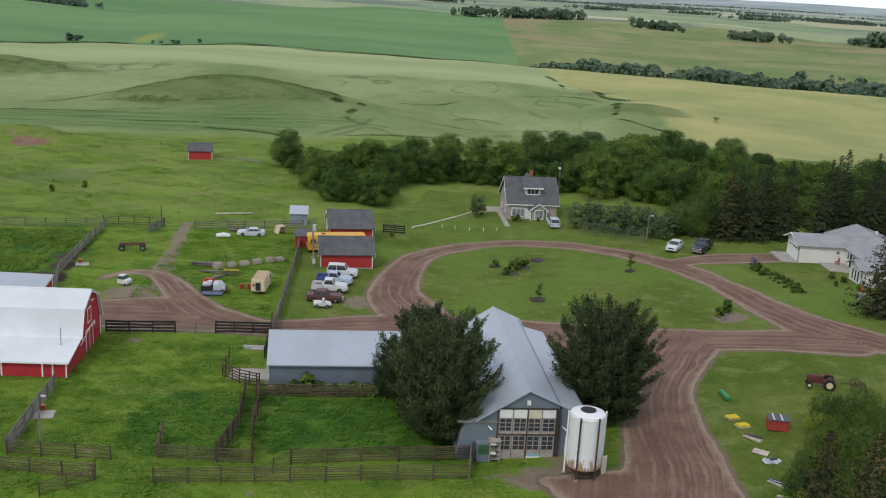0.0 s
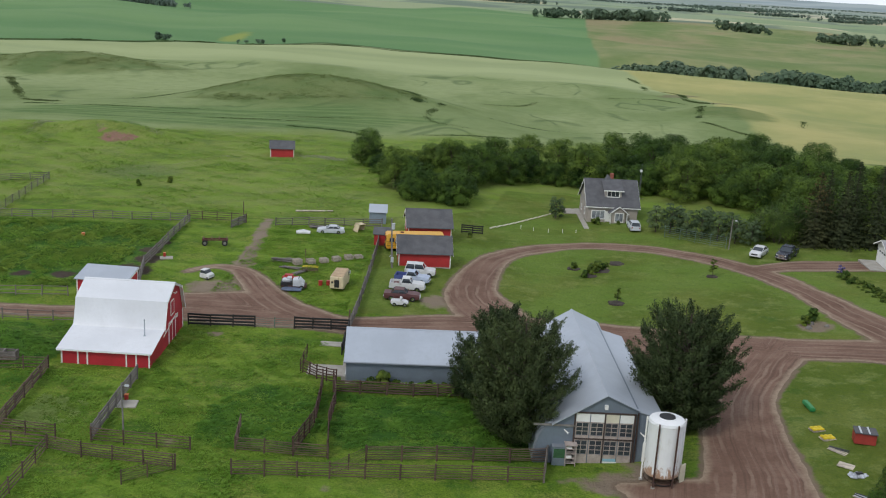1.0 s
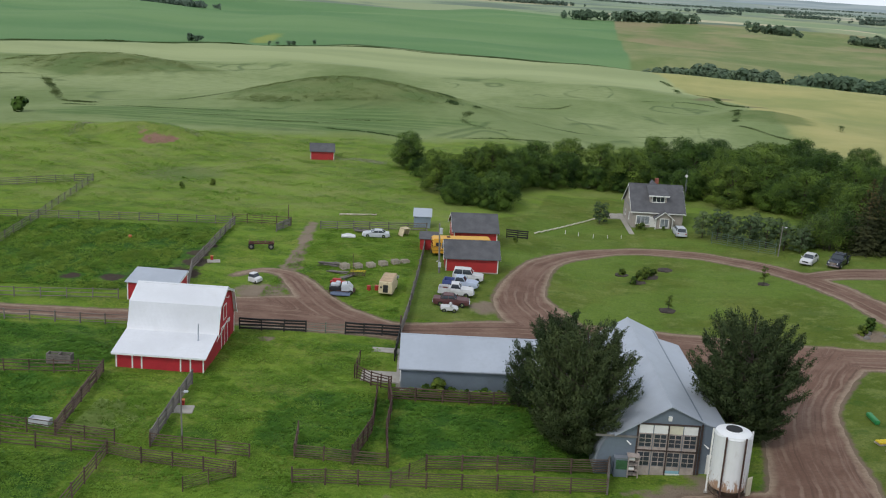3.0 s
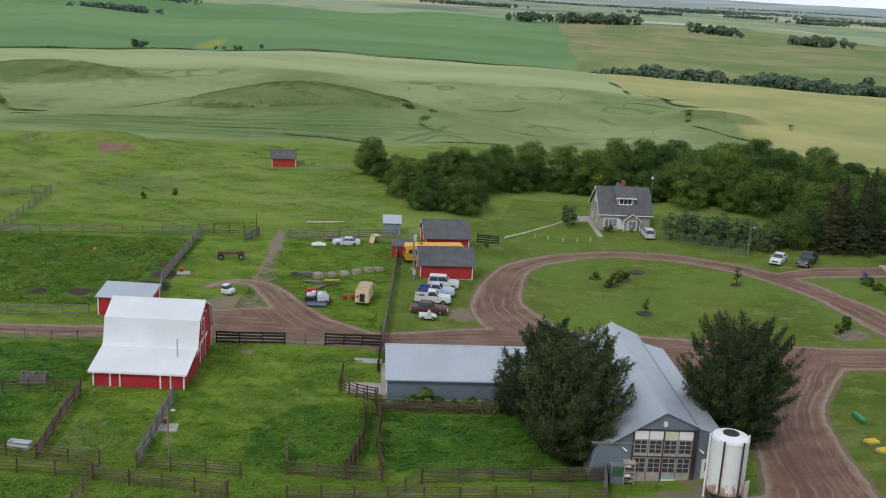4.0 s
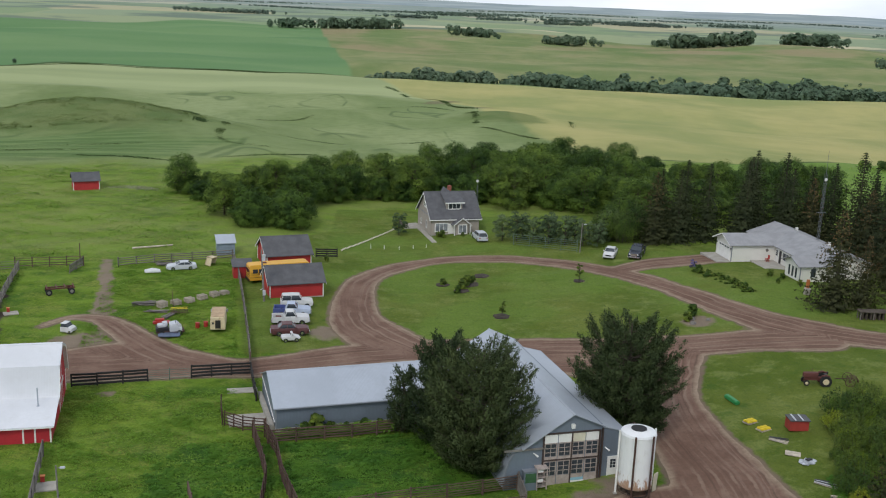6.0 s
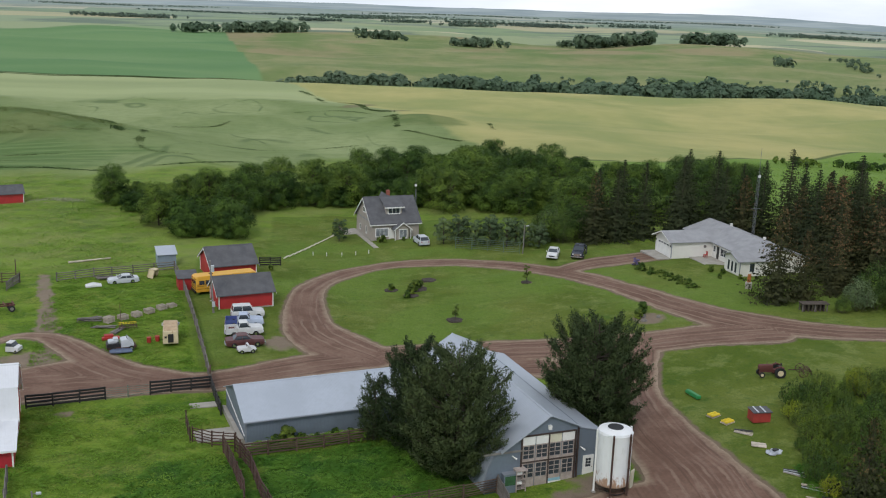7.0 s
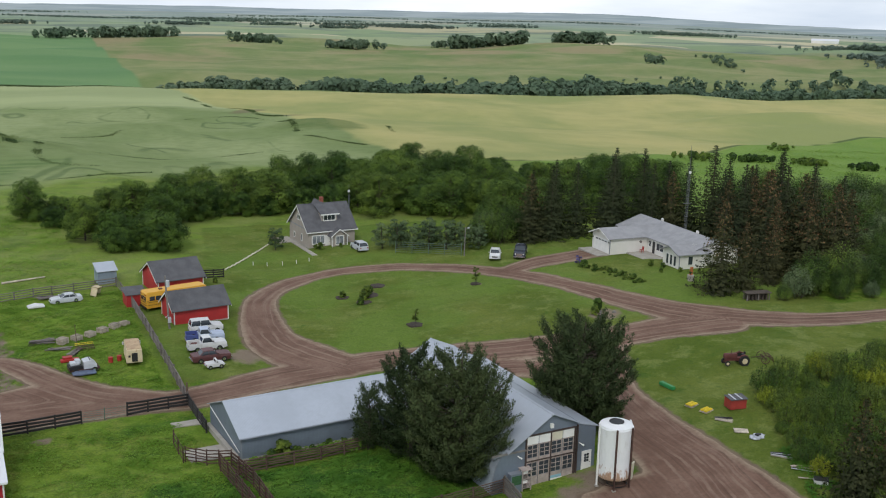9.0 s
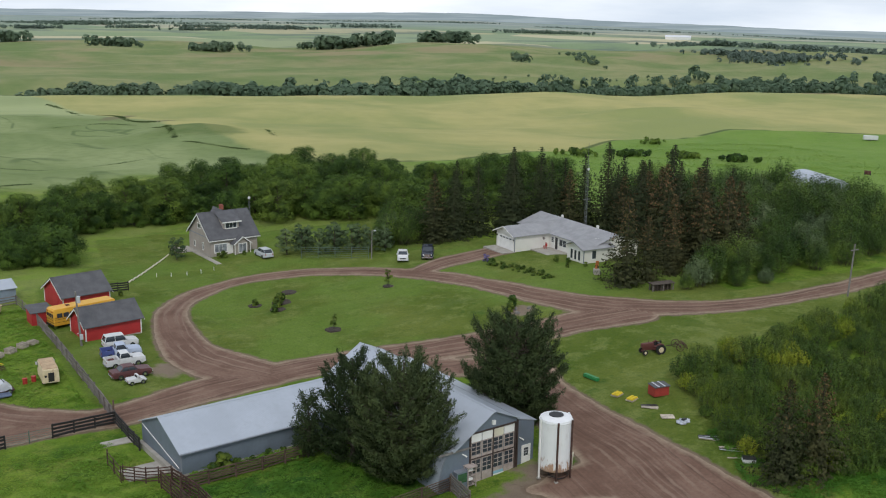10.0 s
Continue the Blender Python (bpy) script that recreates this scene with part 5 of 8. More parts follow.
def side_cupboard():
    b = thing("cupboard", pose(4.9, 86.9, ground_z(5, 86.9), 0, 0, 6.2) @ Matrix.Scale(0.84, 4), "old grey glass-fronted cabinet beside the shed door", "cabinet")
    part("body", boxes((-1.0, 0.55, 0.0, 0.8, 0, 2.15), bevel=0.02), M_WALL_STEEL, b)
    part("glass", boxes((-0.85, 0.35, -0.03, 0.0, 0.9, 1.95)), M_GREENGLASS, b, "green-tinted glass front")
    part("top", boxes((-1.05, 0.6, -0.05, 0.85, 2.15, 2.22)), M_GREYTRIM, b)
    r = thing("crate_rack", pose(5.75, 86.9, ground_z(5.8, 86.9), 0, 0, 6.2) @ Matrix.Scale(0.84, 4), "wooden rack stacked with crates under a board roof", "rack")
    part("roof_board", boxes((-0.7, 0.6, -0.25, 0.8, 2.45, 2.52)), M_GREYBOARD, r)
    for x in (-0.6, 0.5):
        part("post", boxes((x - 0.05, x + 0.05, -0.1, 0.0, 0, 2.45)), M_GREYBOARD, r)
        part("post", boxes((x - 0.05, x + 0.05, 0.6, 0.7, 0, 2.45)), M_GREYBOARD, r)
    for i in range(4):
        part("shelf", boxes((-0.55, 0.45, -0.05, 0.65, 0.3 + i * 0.55, 0.34 + i * 0.55)), M_GREYBOARD, r)
        part("crate", boxes((-0.5, 0.0 + 0.1 * (i % 2), 0.0, 0.5, 0.345 + i * 0.55, 0.62 + i * 0.55), bevel=0.02), M_WHITE_TRIM if i % 2 else M_WOODGREY, r)
    return b


def hopper_tank():
    cx, cy = 13.5, 84.7
    b = thing("tank", pose(cx, cy, ground_z(cx, cy), 0, 0, -6) @ Matrix.Diagonal((1, 1, 0.915, 1)), "white hopper-bottom tank on rusty legs, rust-stained low down", "tank")
    R = 1.55
    prof = [(0.12, 0.50), (0.5, 0.55), (R - 0.1, 0.90), (R, 1.05), (R, 6.25), (R - 0.06, 6.42), (0.80, 6.58), (0.78, 6.64), (0.0, 6.65)]
    n = 32
    vs, fs = [], []
    for r, z in prof:
        vs += [(r * math.cos(2 * math.pi * i / n), r * math.sin(2 * math.pi * i / n), z) for i in range(n)]
    for k in range(len(prof) - 1):
        for i in range(n):
            fs.append((k * n + i, k * n + (i + 1) % n, (k + 1) * n + (i + 1) % n, (k + 1) * n + i))
    part_np("shell", vs, fs, M_TANK, b, smooth=False)
    part("lid", tubes(((0, 0, 6.64), (0, 0, 6.70), 0.70, 0.68), n=22), M_BLACK, b, "dark round hatch")
    part("rim", hoop(R * 1.01, 6.2, 0.035), M_TANK, b)
    for k, (a, mat) in enumerate(((-112, M_RUSTPIPE), (-54, M_RUSTPIPE), (15, M_WHITE_TRIM), (90, M_RUSTPIPE), (182, M_WHITE_TRIM))):
        x, y = (R + 0.12) * math.cos(radians(a)), (R + 0.12) * math.sin(radians(a))
        part("leg", boxes((x - 0.07, x + 0.07, y - 0.07, y + 0.07, -0.1, 6.45)), mat, b, "rusty steel leg" if mat is M_RUSTPIPE else "white steel leg")
        part("foot", boxes((x - 0.16, x + 0.16, y - 0.16, y + 0.16, -0.1, 0.05)), M_CONCRETE, b)
    for z, rr in ((0.35, 1.45),):
        part("ring", hoop(rr, z, 0.035), M_RUSTPIPE if z < 1 else M_TANK, b)
    part("top_bar", tubes(((-1.1, -1.3, 6.35), (1.1, -1.3, 6.35), 0.04), ((1.1, -1.3, 6.35), (1.65, 0.4, 6.45), 0.04), n=6), M_TANK, b)
    part("hose", tubes(*[((0.9 * math.cos(a) + 0.2, 0.9 * math.sin(a) - 0.4, 0.12 + 0.09 * (a % 2)), (0.9 * math.cos(a + .35) + 0.2, 0.9 * math.sin(a + .35) - 0.4, 0.12 + 0.09 * ((a + .35) % 2)), 0.05) for a in np.arange(0, 6.0, .35)], n=6), M_BLACK, b, "coiled black hose")
    part("outlet", tubes(((0, 0, 0.25), (0, 0, 0.75), 0.14, 0.16)), M_RUSTPIPE, b)
    s = thing("leaning_panel", pose(15.3, 84.5, ground_z(15.3, 84.5), 0, 0, 35), "white upright sheet leaning beside the tank", "panel")
    part("panel", boxes((-0.30, 0.30, -0.06, 0.06, 0, 1.9), m=pose(0, 0, 0, 6, -6, 0), bevel=0.05), M_CREAM, s)
    return b


def hoop(R, z, r, n=28, k=6):
    """A closed ring of round section."""
    bm = bmesh.new()
    rows = []
    for i in range(n):
        a = 2 * math.pi * i / n
        rows.append([bm.verts.new(((R + r * math.cos(c)) * math.cos(a), (R + r * math.cos(c)) * math.sin(a), z + r * math.sin(c))) for c in (2 * math.pi * j / k for j in range(k))])
    for i in range(n):
        p, q = rows[i], rows[(i + 1) % n]
        for j in range(k):
            bm.faces.new((p[j], q[j], q[(j + 1) % k], p[(j + 1) % k]))
    return bm


def tank_paint():
    """White paint with rust that runs and blisters on the lower shell."""
    m, n, l, b = nodes_of("white_tank_paint_rusting")
    tc = n.new("ShaderNodeTexCoord")
    sep = n.new("ShaderNodeSeparateXYZ")
    l.new(tc.outputs["Object"], sep.inputs[0])
    mp = n.new("ShaderNodeMapping")
    mp.inputs["Scale"].default_value = (2.2, 2.2, 0.7)
    l.new(tc.outputs["Object"], mp.inputs["Vector"])
    run, grain = noise_node(n, l, mp.outputs[0], 1.3, 6, 0.7), noise_node(n, l, tc.outputs["Object"], 9.0, 5)
    c = mixc(n, l, noise_node(n, l, tc.outputs["Object"], 0.8), (0.70, 0.71, 0.72), (0.80, 0.80, 0.80))
    c = mixc(n, l, math2(n, l, 'MULTIPLY', ramp01(n, l, run, 0.5, 0.75), 0.4), c, (0.52, 0.49, 0.45))
    low = math2(n, l, 'SUBTRACT', run, math2(n, l, 'MULTIPLY', math2(n, l, 'SUBTRACT', sep.outputs[2], 1.2), 0.16))
    c = mixc(n, l, math2(n, l, 'MULTIPLY', ramp01(n, l, low, 0.38, 0.50), 0.9), c, mixc(n, l, grain, (0.20, 0.085, 0.04), (0.50, 0.30, 0.16)))
    l.new(c, b.inputs["Base Color"])
    b.inputs["Roughness"].default_value = 0.5
    bp = n.new("ShaderNodeBump")
    bp.inputs["Strength"].default_value, bp.inputs["Distance"].default_value = 0.15, 0.02
    l.new(grain, bp.inputs["Height"])
    l.new(bp.outputs["Normal"], b.inputs["Normal"])
    return m


def red_shed(name, x, y, ang, W, D, wall, ridge, label):
    z = ground_z(x + W / 2, y)
    b = thing(name, pose(x, y, z - 0.05, 0, 0, ang), label, "shed", "red sheds")
    part("wall", prism([(0, 0), (0, wall), (D / 2, ridge - 0.03), (D, wall), (D, 0)], 0, W), M_SHED_RED, b)
    gable_roof("roof", b, M_SHINGLE, 0, W, 0, D, wall, ridge, 0.38, 0.1)
    for xx in (0, W):
        for yy in (0, D):
            part("corner_board", boxes((xx - 0.07, xx + 0.07, yy - 0.07, yy + 0.07, 0, wall - 0.05)), M_WHITE_TRIM, b)
    for s in (-0.4, W + 0.36):
        part("barge_board", prism([(-0.38, wall - 0.45), (-0.38, wall - 0.26), (D / 2, ridge), (D + 0.38, wall - 0.26), (D + 0.38, wall - 0.45), (D / 2, ridge - 0.2)], s, s + 0.04), M_WHITE_TRIM, b)
    part("barn_door", boxes((-0.06, -0.01, D * 0.25, D * 0.75, 0.05, wall * 0.93)), M_SHED_RED, b)
    part("sill", boxes((-0.05, W + 0.05, -0.05, D + 0.05, -0.1, 0.1)), M_CONCRETE, b)
    return b


def tin_shed():
    x, y = -25.4, 166.5
    b = thing("shed", pose(x, y, ground_z(x, y) - 0.05, 0, 0, 7), "small pale blue metal garden shed", "shed")
    part("wall", prism([(0, 0), (0, 1.95), (2.6, 2.6), (2.6, 0)], 0, 2.75), M_TINBLUE, b)
    part("roof", sheet([(-0.25, 1.95), (2.75, 2.72)], -0.15, 2.95, 0.06), M_ROOF_STEEL, b)
    part("door", boxes((0.9, 1.8, -0.04, 0.01, 0.03, 1.8)), M_TINBLUE, b)


def lean_red():
    x, y = -22.6, 153.6
    b = thing("shed", pose(x, y, ground_z(x, y) - 0.05, 0, 0, 6), "small red lean-to shed beside the school bus", "shed")
    part("wall", prism([(0, 0), (0, 1.75), (2.6, 2.15), (2.6, 0)], 0, 2.6), M_SHED_RED, b)
    part("roof", sheet([(-0.2, 1.75), (2.8, 2.22)], -0.2, 2.8, 0.08), M_SHINGLE, b)


def field_shed():
    x, y = -55.2, 218.3
    b = thing("shed", pose(x, y, ground_z(x, y) - 0.1, 0, 0, 14), "small red shed with dark shingle roof out in the pasture", "shed")
    part("wall", prism([(0, 0), (0, 2.0), (2.2, 3.2), (4.4, 2.0), (4.4, 0)], 0, 4.9), M_SHED_RED, b)
    gable_roof("roof", b, M_SHINGLE, 0, 4.9, 0, 4.4, 2.0, 3.25, 0.3, 0.1)
    for xx in (0, 4.9):
        part("corner_board", boxes((xx - 0.06, xx + 0.06, -0.06, 0.06, 0, 1.95)), M_WHITE_TRIM, b)


def farm_house():
    b = thing("house", pose(11.2, 183.2, 0.22, 0, 0, 6.5), "storey-and-a-half beige stucco house with grey shingle roof", "house")
    W, D, wall, ridge = 8.9, 9.2, 3.35, 7.05
    part("wall", prism([(0, -0.6), (0, wall), (D / 2, ridge - 0.05), (D, wall), (D, -0.6)], 0, W), M_STUCCO, b)
    part("foundation", boxes((-0.04, W + 0.04, -0.04, D + 0.04, -0.8, 0.35)), M_CONCRETE, b)
    gable_roof("roof", b, M_SHINGLE, 0, W, 0, D, wall, ridge, 0.4, 0.12)
    for s in (-0.44, W + 0.40):
        part("barge_board", prism([(-0.4, wall - 0.55), (-0.4, wall - 0.33), (D / 2, ridge), (D + 0.4, wall - 0.33), (D + 0.4, wall - 0.55), (D / 2, ridge - 0.24)], s, s + 0.05), M_WHITE_TRIM, b)
    part("eave_board", boxes((-0.4, W + 0.4, -0.42, -0.37, wall - 0.50, wall - 0.33)), M_WHITE_TRIM, b)
    part("gable_band", boxes((-0.03, 0.0, 0, D, wall - 0.1, wall + 0.05)), M_GREYTRIM, b)
    # dormer
    d = part("dormer", prism([(1.35, wall + 1.0), (1.35, 5.85), (4.6, 6.95), (4.6, wall + 1.0)], 3.05, 6.05), M_STUCCO, b, "shed dormer with three windows")
    part("dormer_roof", sheet([(0.85, 5.74), (4.75, 7.06)], 2.75, 6.35, 0.1), M_SHINGLE, d)
    part("fascia", boxes((2.73, 6.37, 0.82, 0.87, 5.62, 5.84)), M_WHITE_TRIM, d)
    window(b, pose(3.5, 1.34, 4.62), 2.1, 0.95, 3, 1, f=0.14)
    # rear cross gable and chimney
    part("rear_gable", prism([(3.2, 5.0), (4.6, 7.25), (6.0, 5.0)], 4.6, D - 0.4, axis="y"), M_SHINGLE, b)
    part("chimney", boxes((4.55, 5.15, 5.6, 6.2, 5.8, 8.0)), M_BRICK, b, "red brick chimney")
    # porch
    part("porch_wall", boxes((4.2, 6.5, -1.3, 0.05, -0.5, 2.25)), M_STUCCO, b)
    for sx in (-1, 1):
        part("porch_roof", prism([(5.35, 3.42), (5.35 + sx * 1.75, 2.1), (5.35 + sx * 1.75, 2.2), (5.35, 3.54)], -1.65, 0.9, axis="y"), M_SHINGLE, b)
        part("porch_barge", prism([(5.35, 3.36), (5.35 + sx * 1.75, 2.02), (5.35 + sx * 1.75, 2.2), (5.35, 3.54)], -1.7, -1.64, axis="y"), M_WHITE_TRIM, b)
        part("porch_post", boxes((5.35 + sx * 1.45 - 0.06, 5.35 + sx * 1.45 + 0.06, -1.55, -1.43, -0.4, 2.2)), M_WHITE_TRIM, b)
    part("porch_gable", prism([(4.15, 2.22), (5.35, 3.2), (6.55, 2.22)], -1.32, 0.1, axis="y"), M_STUCCO, b)
    window(b, pose(4.75, -1.31, 0.7), 1.35, 1.45, 2, 1, f=0.14, glass=M_GLASS_PALE)
    door(b, pose(3.25, 0.0, 0.05), 0.85, 2.05, M_WHITE_TRIM)
    for i in range(4):
        part("step", boxes((2.9 - i * 0.28, 4.15, -1.2 + 0.0, 0.0, -0.55, 0.02 - i * 0.17)), M_CONCRETE, b)
    window(b, pose(0.8, 0.0, 0.85), 2.2, 1.35, 3, 1, f=0.15, glass=M_GLASS_PALE)
    window(b, WEST(0.0, 7.0, 0.9), 0.5, 0.9, 1, 1)
    window(b, WEST(0.0, 3.4, 0.9), 0.5, 1.2, 1, 1)
    window(b, WEST(0.0, 5.2, 4.5), 1.3, 0.8, 2, 1)
    w = part("entry_deck", boxes((-3.2, -0.05, 6.2, 10.2, -0.35, 0.1)), M_CONCRETE, b, "pale side deck")
    part("deck_rail", boxes((-3.2, -3.1, 6.2, 10.2, 0.1, 0.75)), M_WOODGREY, w)
    return b


def bungalow():
    b = thing("bungalow", pose(0, 0, 3.85), "white L-shaped bungalow with light grey shingle roof", "house")
    wall = 2.65
    # main wing, ridge along y
    part("wall", prism([(60.2, -0.5), (60.2, wall), (64.7, 4.15), (69.2, wall), (69.2, -0.5)], 139.4, 160.2, axis="y"), M_SIDING, b)
    for s in (-1, 1):
        part("roof", prism([(64.7, 4.30), (64.7 + s * 5.0, wall - 0.05), (64.7 + s * 5.0, wall - 0.17), (64.7, 4.16)], 139.0, 160.7, axis="y"), M_SHINGLE_LIGHT, b)
    # garage wing, ridge along x
    part("garage_wall", prism([(151.4, -0.5), (151.4, wall), (154.2, 3.75), (157.0, wall), (157.0, -0.5)], 53.1, 61.0), M_SIDING, b)
    for s in (-1, 1):
        part("garage_roof", prism([(154.2, 3.87), (154.2 + s * 3.2, wall - 0.06), (154.2 + s * 3.2, wall - 0.18), (154.2, 3.73)], 52.5, 63.4), M_SHINGLE_LIGHT, b)
    part("garage_door", boxes((53.04, 53.12, 151.9, 156.5, 0.02, 2.15)), M_WHITE_TRIM, b, "white sectional garage door")
    for i in range(4):
        part("door_light", boxes((53.02, 53.05, 152.4 + i * 0.95, 152.95 + i * 0.95, 1.75, 1.98)), M_GLASS, b)
    part("corner_trim", boxes((53.03, 53.14, 151.34, 151.45, 0, wall)), M_GREYTRIM, b)
    for yy in (151.7, 156.75):
        part("wall_lamp", boxes((52.98, 53.08, yy - 0.08, yy + 0.08, 1.75, 2.0)), M_BLACK, b)
    part("barge_board", prism([(150.98, 2.42), (150.98, 2.6), (154.2, 3.87), (157.4, 2.6), (157.4, 2.42), (154.2, 3.68)], 52.46, 52.5), M_WHITE_TRIM, b)
    # front extension with three tall lights
    part("extension_wall", prism([(138.6, -0.5), (138.6, wall), (140.8, 3.45), (143.0, wall), (143.0, -0.5)], 57.7, 62.5), M_SIDING, b)
    for s in (-1, 1):
        part("extension_roof", prism([(140.8, 3.56), (140.8 + s * 2.6, wall - 0.06), (140.8 + s * 2.6, wall - 0.18), (140.8, 3.43)], 57.1, 63.6), M_SHINGLE_LIGHT, b)
    for i in range(3):
        window(b, WEST(57.7, 142.1 - i * 1.0, 0.55), 0.6, 1.55, 1, 1, M_WHITE_TRIM, 0.07)
    window(b, pose(59.3, 138.6, 0.9), 0.8, 1.3, 1, 1, M_WHITE_TRIM, 0.07)
    part("corner_trim", boxes((57.62, 57.73, 138.53, 138.64, 0, wall)), M_GREYTRIM, b)
    door(b, WEST(60.2, 151.0, 0.1), 0.95, 2.05, M_WHITE_TRIM, True)
    part("door_dark", boxes((60.12, 60.18, 149.1, 149.7, 0.15, 2.1)), M_BLACK, b)
    window(b, WEST(60.2, 148.6, 0.9), 1.9, 1.1, 2, 1)
    part("wreath", tubes(*[((60.2 - 1.3, 151.36, 1.75 + 0.0), (60.2 - 1.3, 151.33, 1.76), 0.25)], n=12), M_WOODGREY, b)
    part("deck", boxes((56.3, 60.2, 144.2, 151.4, -0.4, 0.12)), M_CONCRETE, b, "pale concrete front deck")
    for i in range(2):
        part("step", boxes((55.9 - 0.35 * i, 56.3, 145.2, 149.5, -0.4, -0.03 - 0.15 * i)), M_CONCRETE, b)
    part("slab", boxes((50.6, 53.05, 151.2, 157.2, -0.5, -0.02)), M_CONCRETE, b)
    for y in (146, 156):
        part("roof_vent", boxes((66.0, 66.35, y, y + 0.35, 3.75, 4.25)), M_WHITE_TRIM, b)
    part("skylight", boxes((61.6, 62.1, 140.6, 141.1, 3.15, 3.5)), M_WHITE_TRIM, b)
    part("post", boxes((59.9, 60.05, 145.0, 145.15, 0.1, 2.6)), M_WHITE_TRIM, b)
    return b


def quonset():
    x, y = 161.6, 177.4
    b = thing("quonset", pose(x, y, ground_z(x, y) - 0.9, 0, 0, -20) @ Matrix.Scale(0.86, 4), "pale round-roofed metal storage building", "shed")
    arc = [(6.3 * math.cos(a), 4.9 * math.sin(a)) for a in np.linspace(0, math.pi, 17)]
    part("shell", prism(arc, 0, 18, axis="y"), M_ROOF_STEEL, b)
    part("door", boxes((-2, 2, -0.06, 0.02, 0, 3.6)), M_GREYTRIM, b)


M_PLASTIC = plain("cloudy_plastic", (0.33, 0.37, 0.42), 0.25, vary=0.12, s1=1.2, s2=8, dirt=(0.25, 0.28, 0.31))
M_RUSTWOOD = plain("dark_brown_steel", (0.060, 0.040, 0.034), 0.7, vary=0.25)
M_GREYBOARD = plain("weathered_pinkish_boards", (0.40, 0.335, 0.30), 0.85, vary=0.2, s1=1.4, s2=14, dirt=(0.22, 0.175, 0.155))
M_CREAM = plain("cream_sheet", (0.62, 0.58, 0.45), 0.7, vary=0.1)
M_PALEBLUE = plain("pale_blue_board", (0.26, 0.46, 0.55), 0.7, vary=0.12)
M_GREENGLASS = plain("green_tinted_glass", (0.05, 0.12, 0.06), 0.12, vary=0.2, s1=2)
M_TANK = tank_paint()
M_TINBLUE = plain("pale_blue_tin", (0.25, 0.31, 0.38), 0.5, metal=0.2, vary=0.08, stripes=('X', 3.0))
M_BRICK = plain("red_brick", (0.28, 0.09, 0.06), 0.85, vary=0.2, s1=3, s2=14, bump=0.4)

red_barn()
lean_shed()
long_shed()
main_shed()
side_cupboard()
hopper_tank()
red_shed("garage_shed", -17.5, 144.2, 10.0, 7.45, 5.2, 2.25, 4.05, "red garage shed with grey shingle roof beside parked trucks")
red_shed("garage_shed", -17.8, 157.6, 11.0, 6.7, 7.0, 2.45, 4.45, "red garage shed with grey shingle roof behind the school bus")
tin_shed()
lean_red()
field_shed()
farm_house()
bungalow()
quonset()


# ---- more trees and bushes ----
bush_kinds = [shoots(90 + i, h, w, M_LEAF_BUSH, 84, "dense leafy green shrub in the roadside thicket", stand(x, y), "thicket shrubs")
              for i, (h, w, x, y) in enumerate(((3.1, 4.2, 38, 93.5), (2.6, 3.6, 37, 86), (3.6, 4.4, 46, 93), (2.3, 3.4, 36.5, 78)))]
bush_kinds += [shoots(94 + i, h, w, M_LEAF_GOLD, 60, "yellow-green shrub with bright tips in the roadside thicket", stand(x, y), "thicket shrubs") for i, (h, w, x, y) in enumerate(((3.0, 3.0, 45.6, 94.2), (2.7, 3.2, 48.0, 88.6)))]
THICKET = [(41, 96), (36.4, 91), (33.4, 86), (31.4, 81.5), (30.2, 77), (28.6, 70.2), (36, 68.8), (46, 68.6), (66, 71), (80, 82), (84, 102.5), (66, 99), (50, 96.5)]
rng = np.random.RandomState(17)
spots = []
tries = 0
while len(spots) < 255 and tries < 12000:
    tries += 1
    x, y = rng.uniform(29, 98), rng.uniform(58, 106)
    if in_poly(x, y, THICKET) and all((x - a) ** 2 + (y - c) ** 2 > (1.9 if y < 84 else 2.15) ** 2 for a, c in spots):
        spots.append((x, y))
        copy_thing(bush_kinds[rng.randint(0, 4) if rng.rand() > 0.09 else rng.randint(4, 6)], stand(x, y, rng.uniform(0, 6.28), rng.uniform(0.55, 1.0)))
for x, y, k, s in ((36.0, 91.2, 5, .8), (35.4, 87.2, 4, .85), (47, 90.4, 4, 1.0), (49.6, 88.0, 5, 1.0), (51, 90.6, 4, .9), (63.5, 93.4, 5, 1.0), (65.5, 94.5, 4, .9), (33.2, 82.6, 4, .8),
                   (34.2, 68.6, 1, .75), (36.2, 68.0, 3, .9), (38.4, 67.8, 0, .75), (40.6, 67.6, 1, .9), (42.8, 67.2, 0, .85), (37.4, 70.0, 2, .9), (40, 70, 0, .95), (43, 69.6, 2, .9), (33.0, 72, 2, .85), (35.2, 71.6, 0, .9)):
    copy_thing(bush_kinds[k], stand(x, y, x * 5, s))

mixed_kinds = [shoots(110 + i, h, w, mat, n, label, stand(x, y), "mixed trees by the road", "bush", 0.10, 46, 0.10)
               for i, (h, w, x, y, mat, n, label) in enumerate((
                   (6.2, 6.0, 69, 122.5, M_LEAF, 120, "tall leafy green bush in the mixed roadside growth"),
                   (7.2, 6.6, 74, 122, M_LEAF, 130, "tall leafy green bush in the mixed roadside growth"),
                   (4.8, 4.6, 64.6, 120.3, M_LEAF_WILLOW, 96, "pale grey-green willow bush beside the road")))]
MIXED = [(66, 119.5), (80, 118), (96, 119), (120, 126), (138, 150), (140, 178), (118, 186), (96, 178), (90, 152), (86, 132), (70, 124)]
rng = np.random.RandomState(19)
spots = []
tries = 0
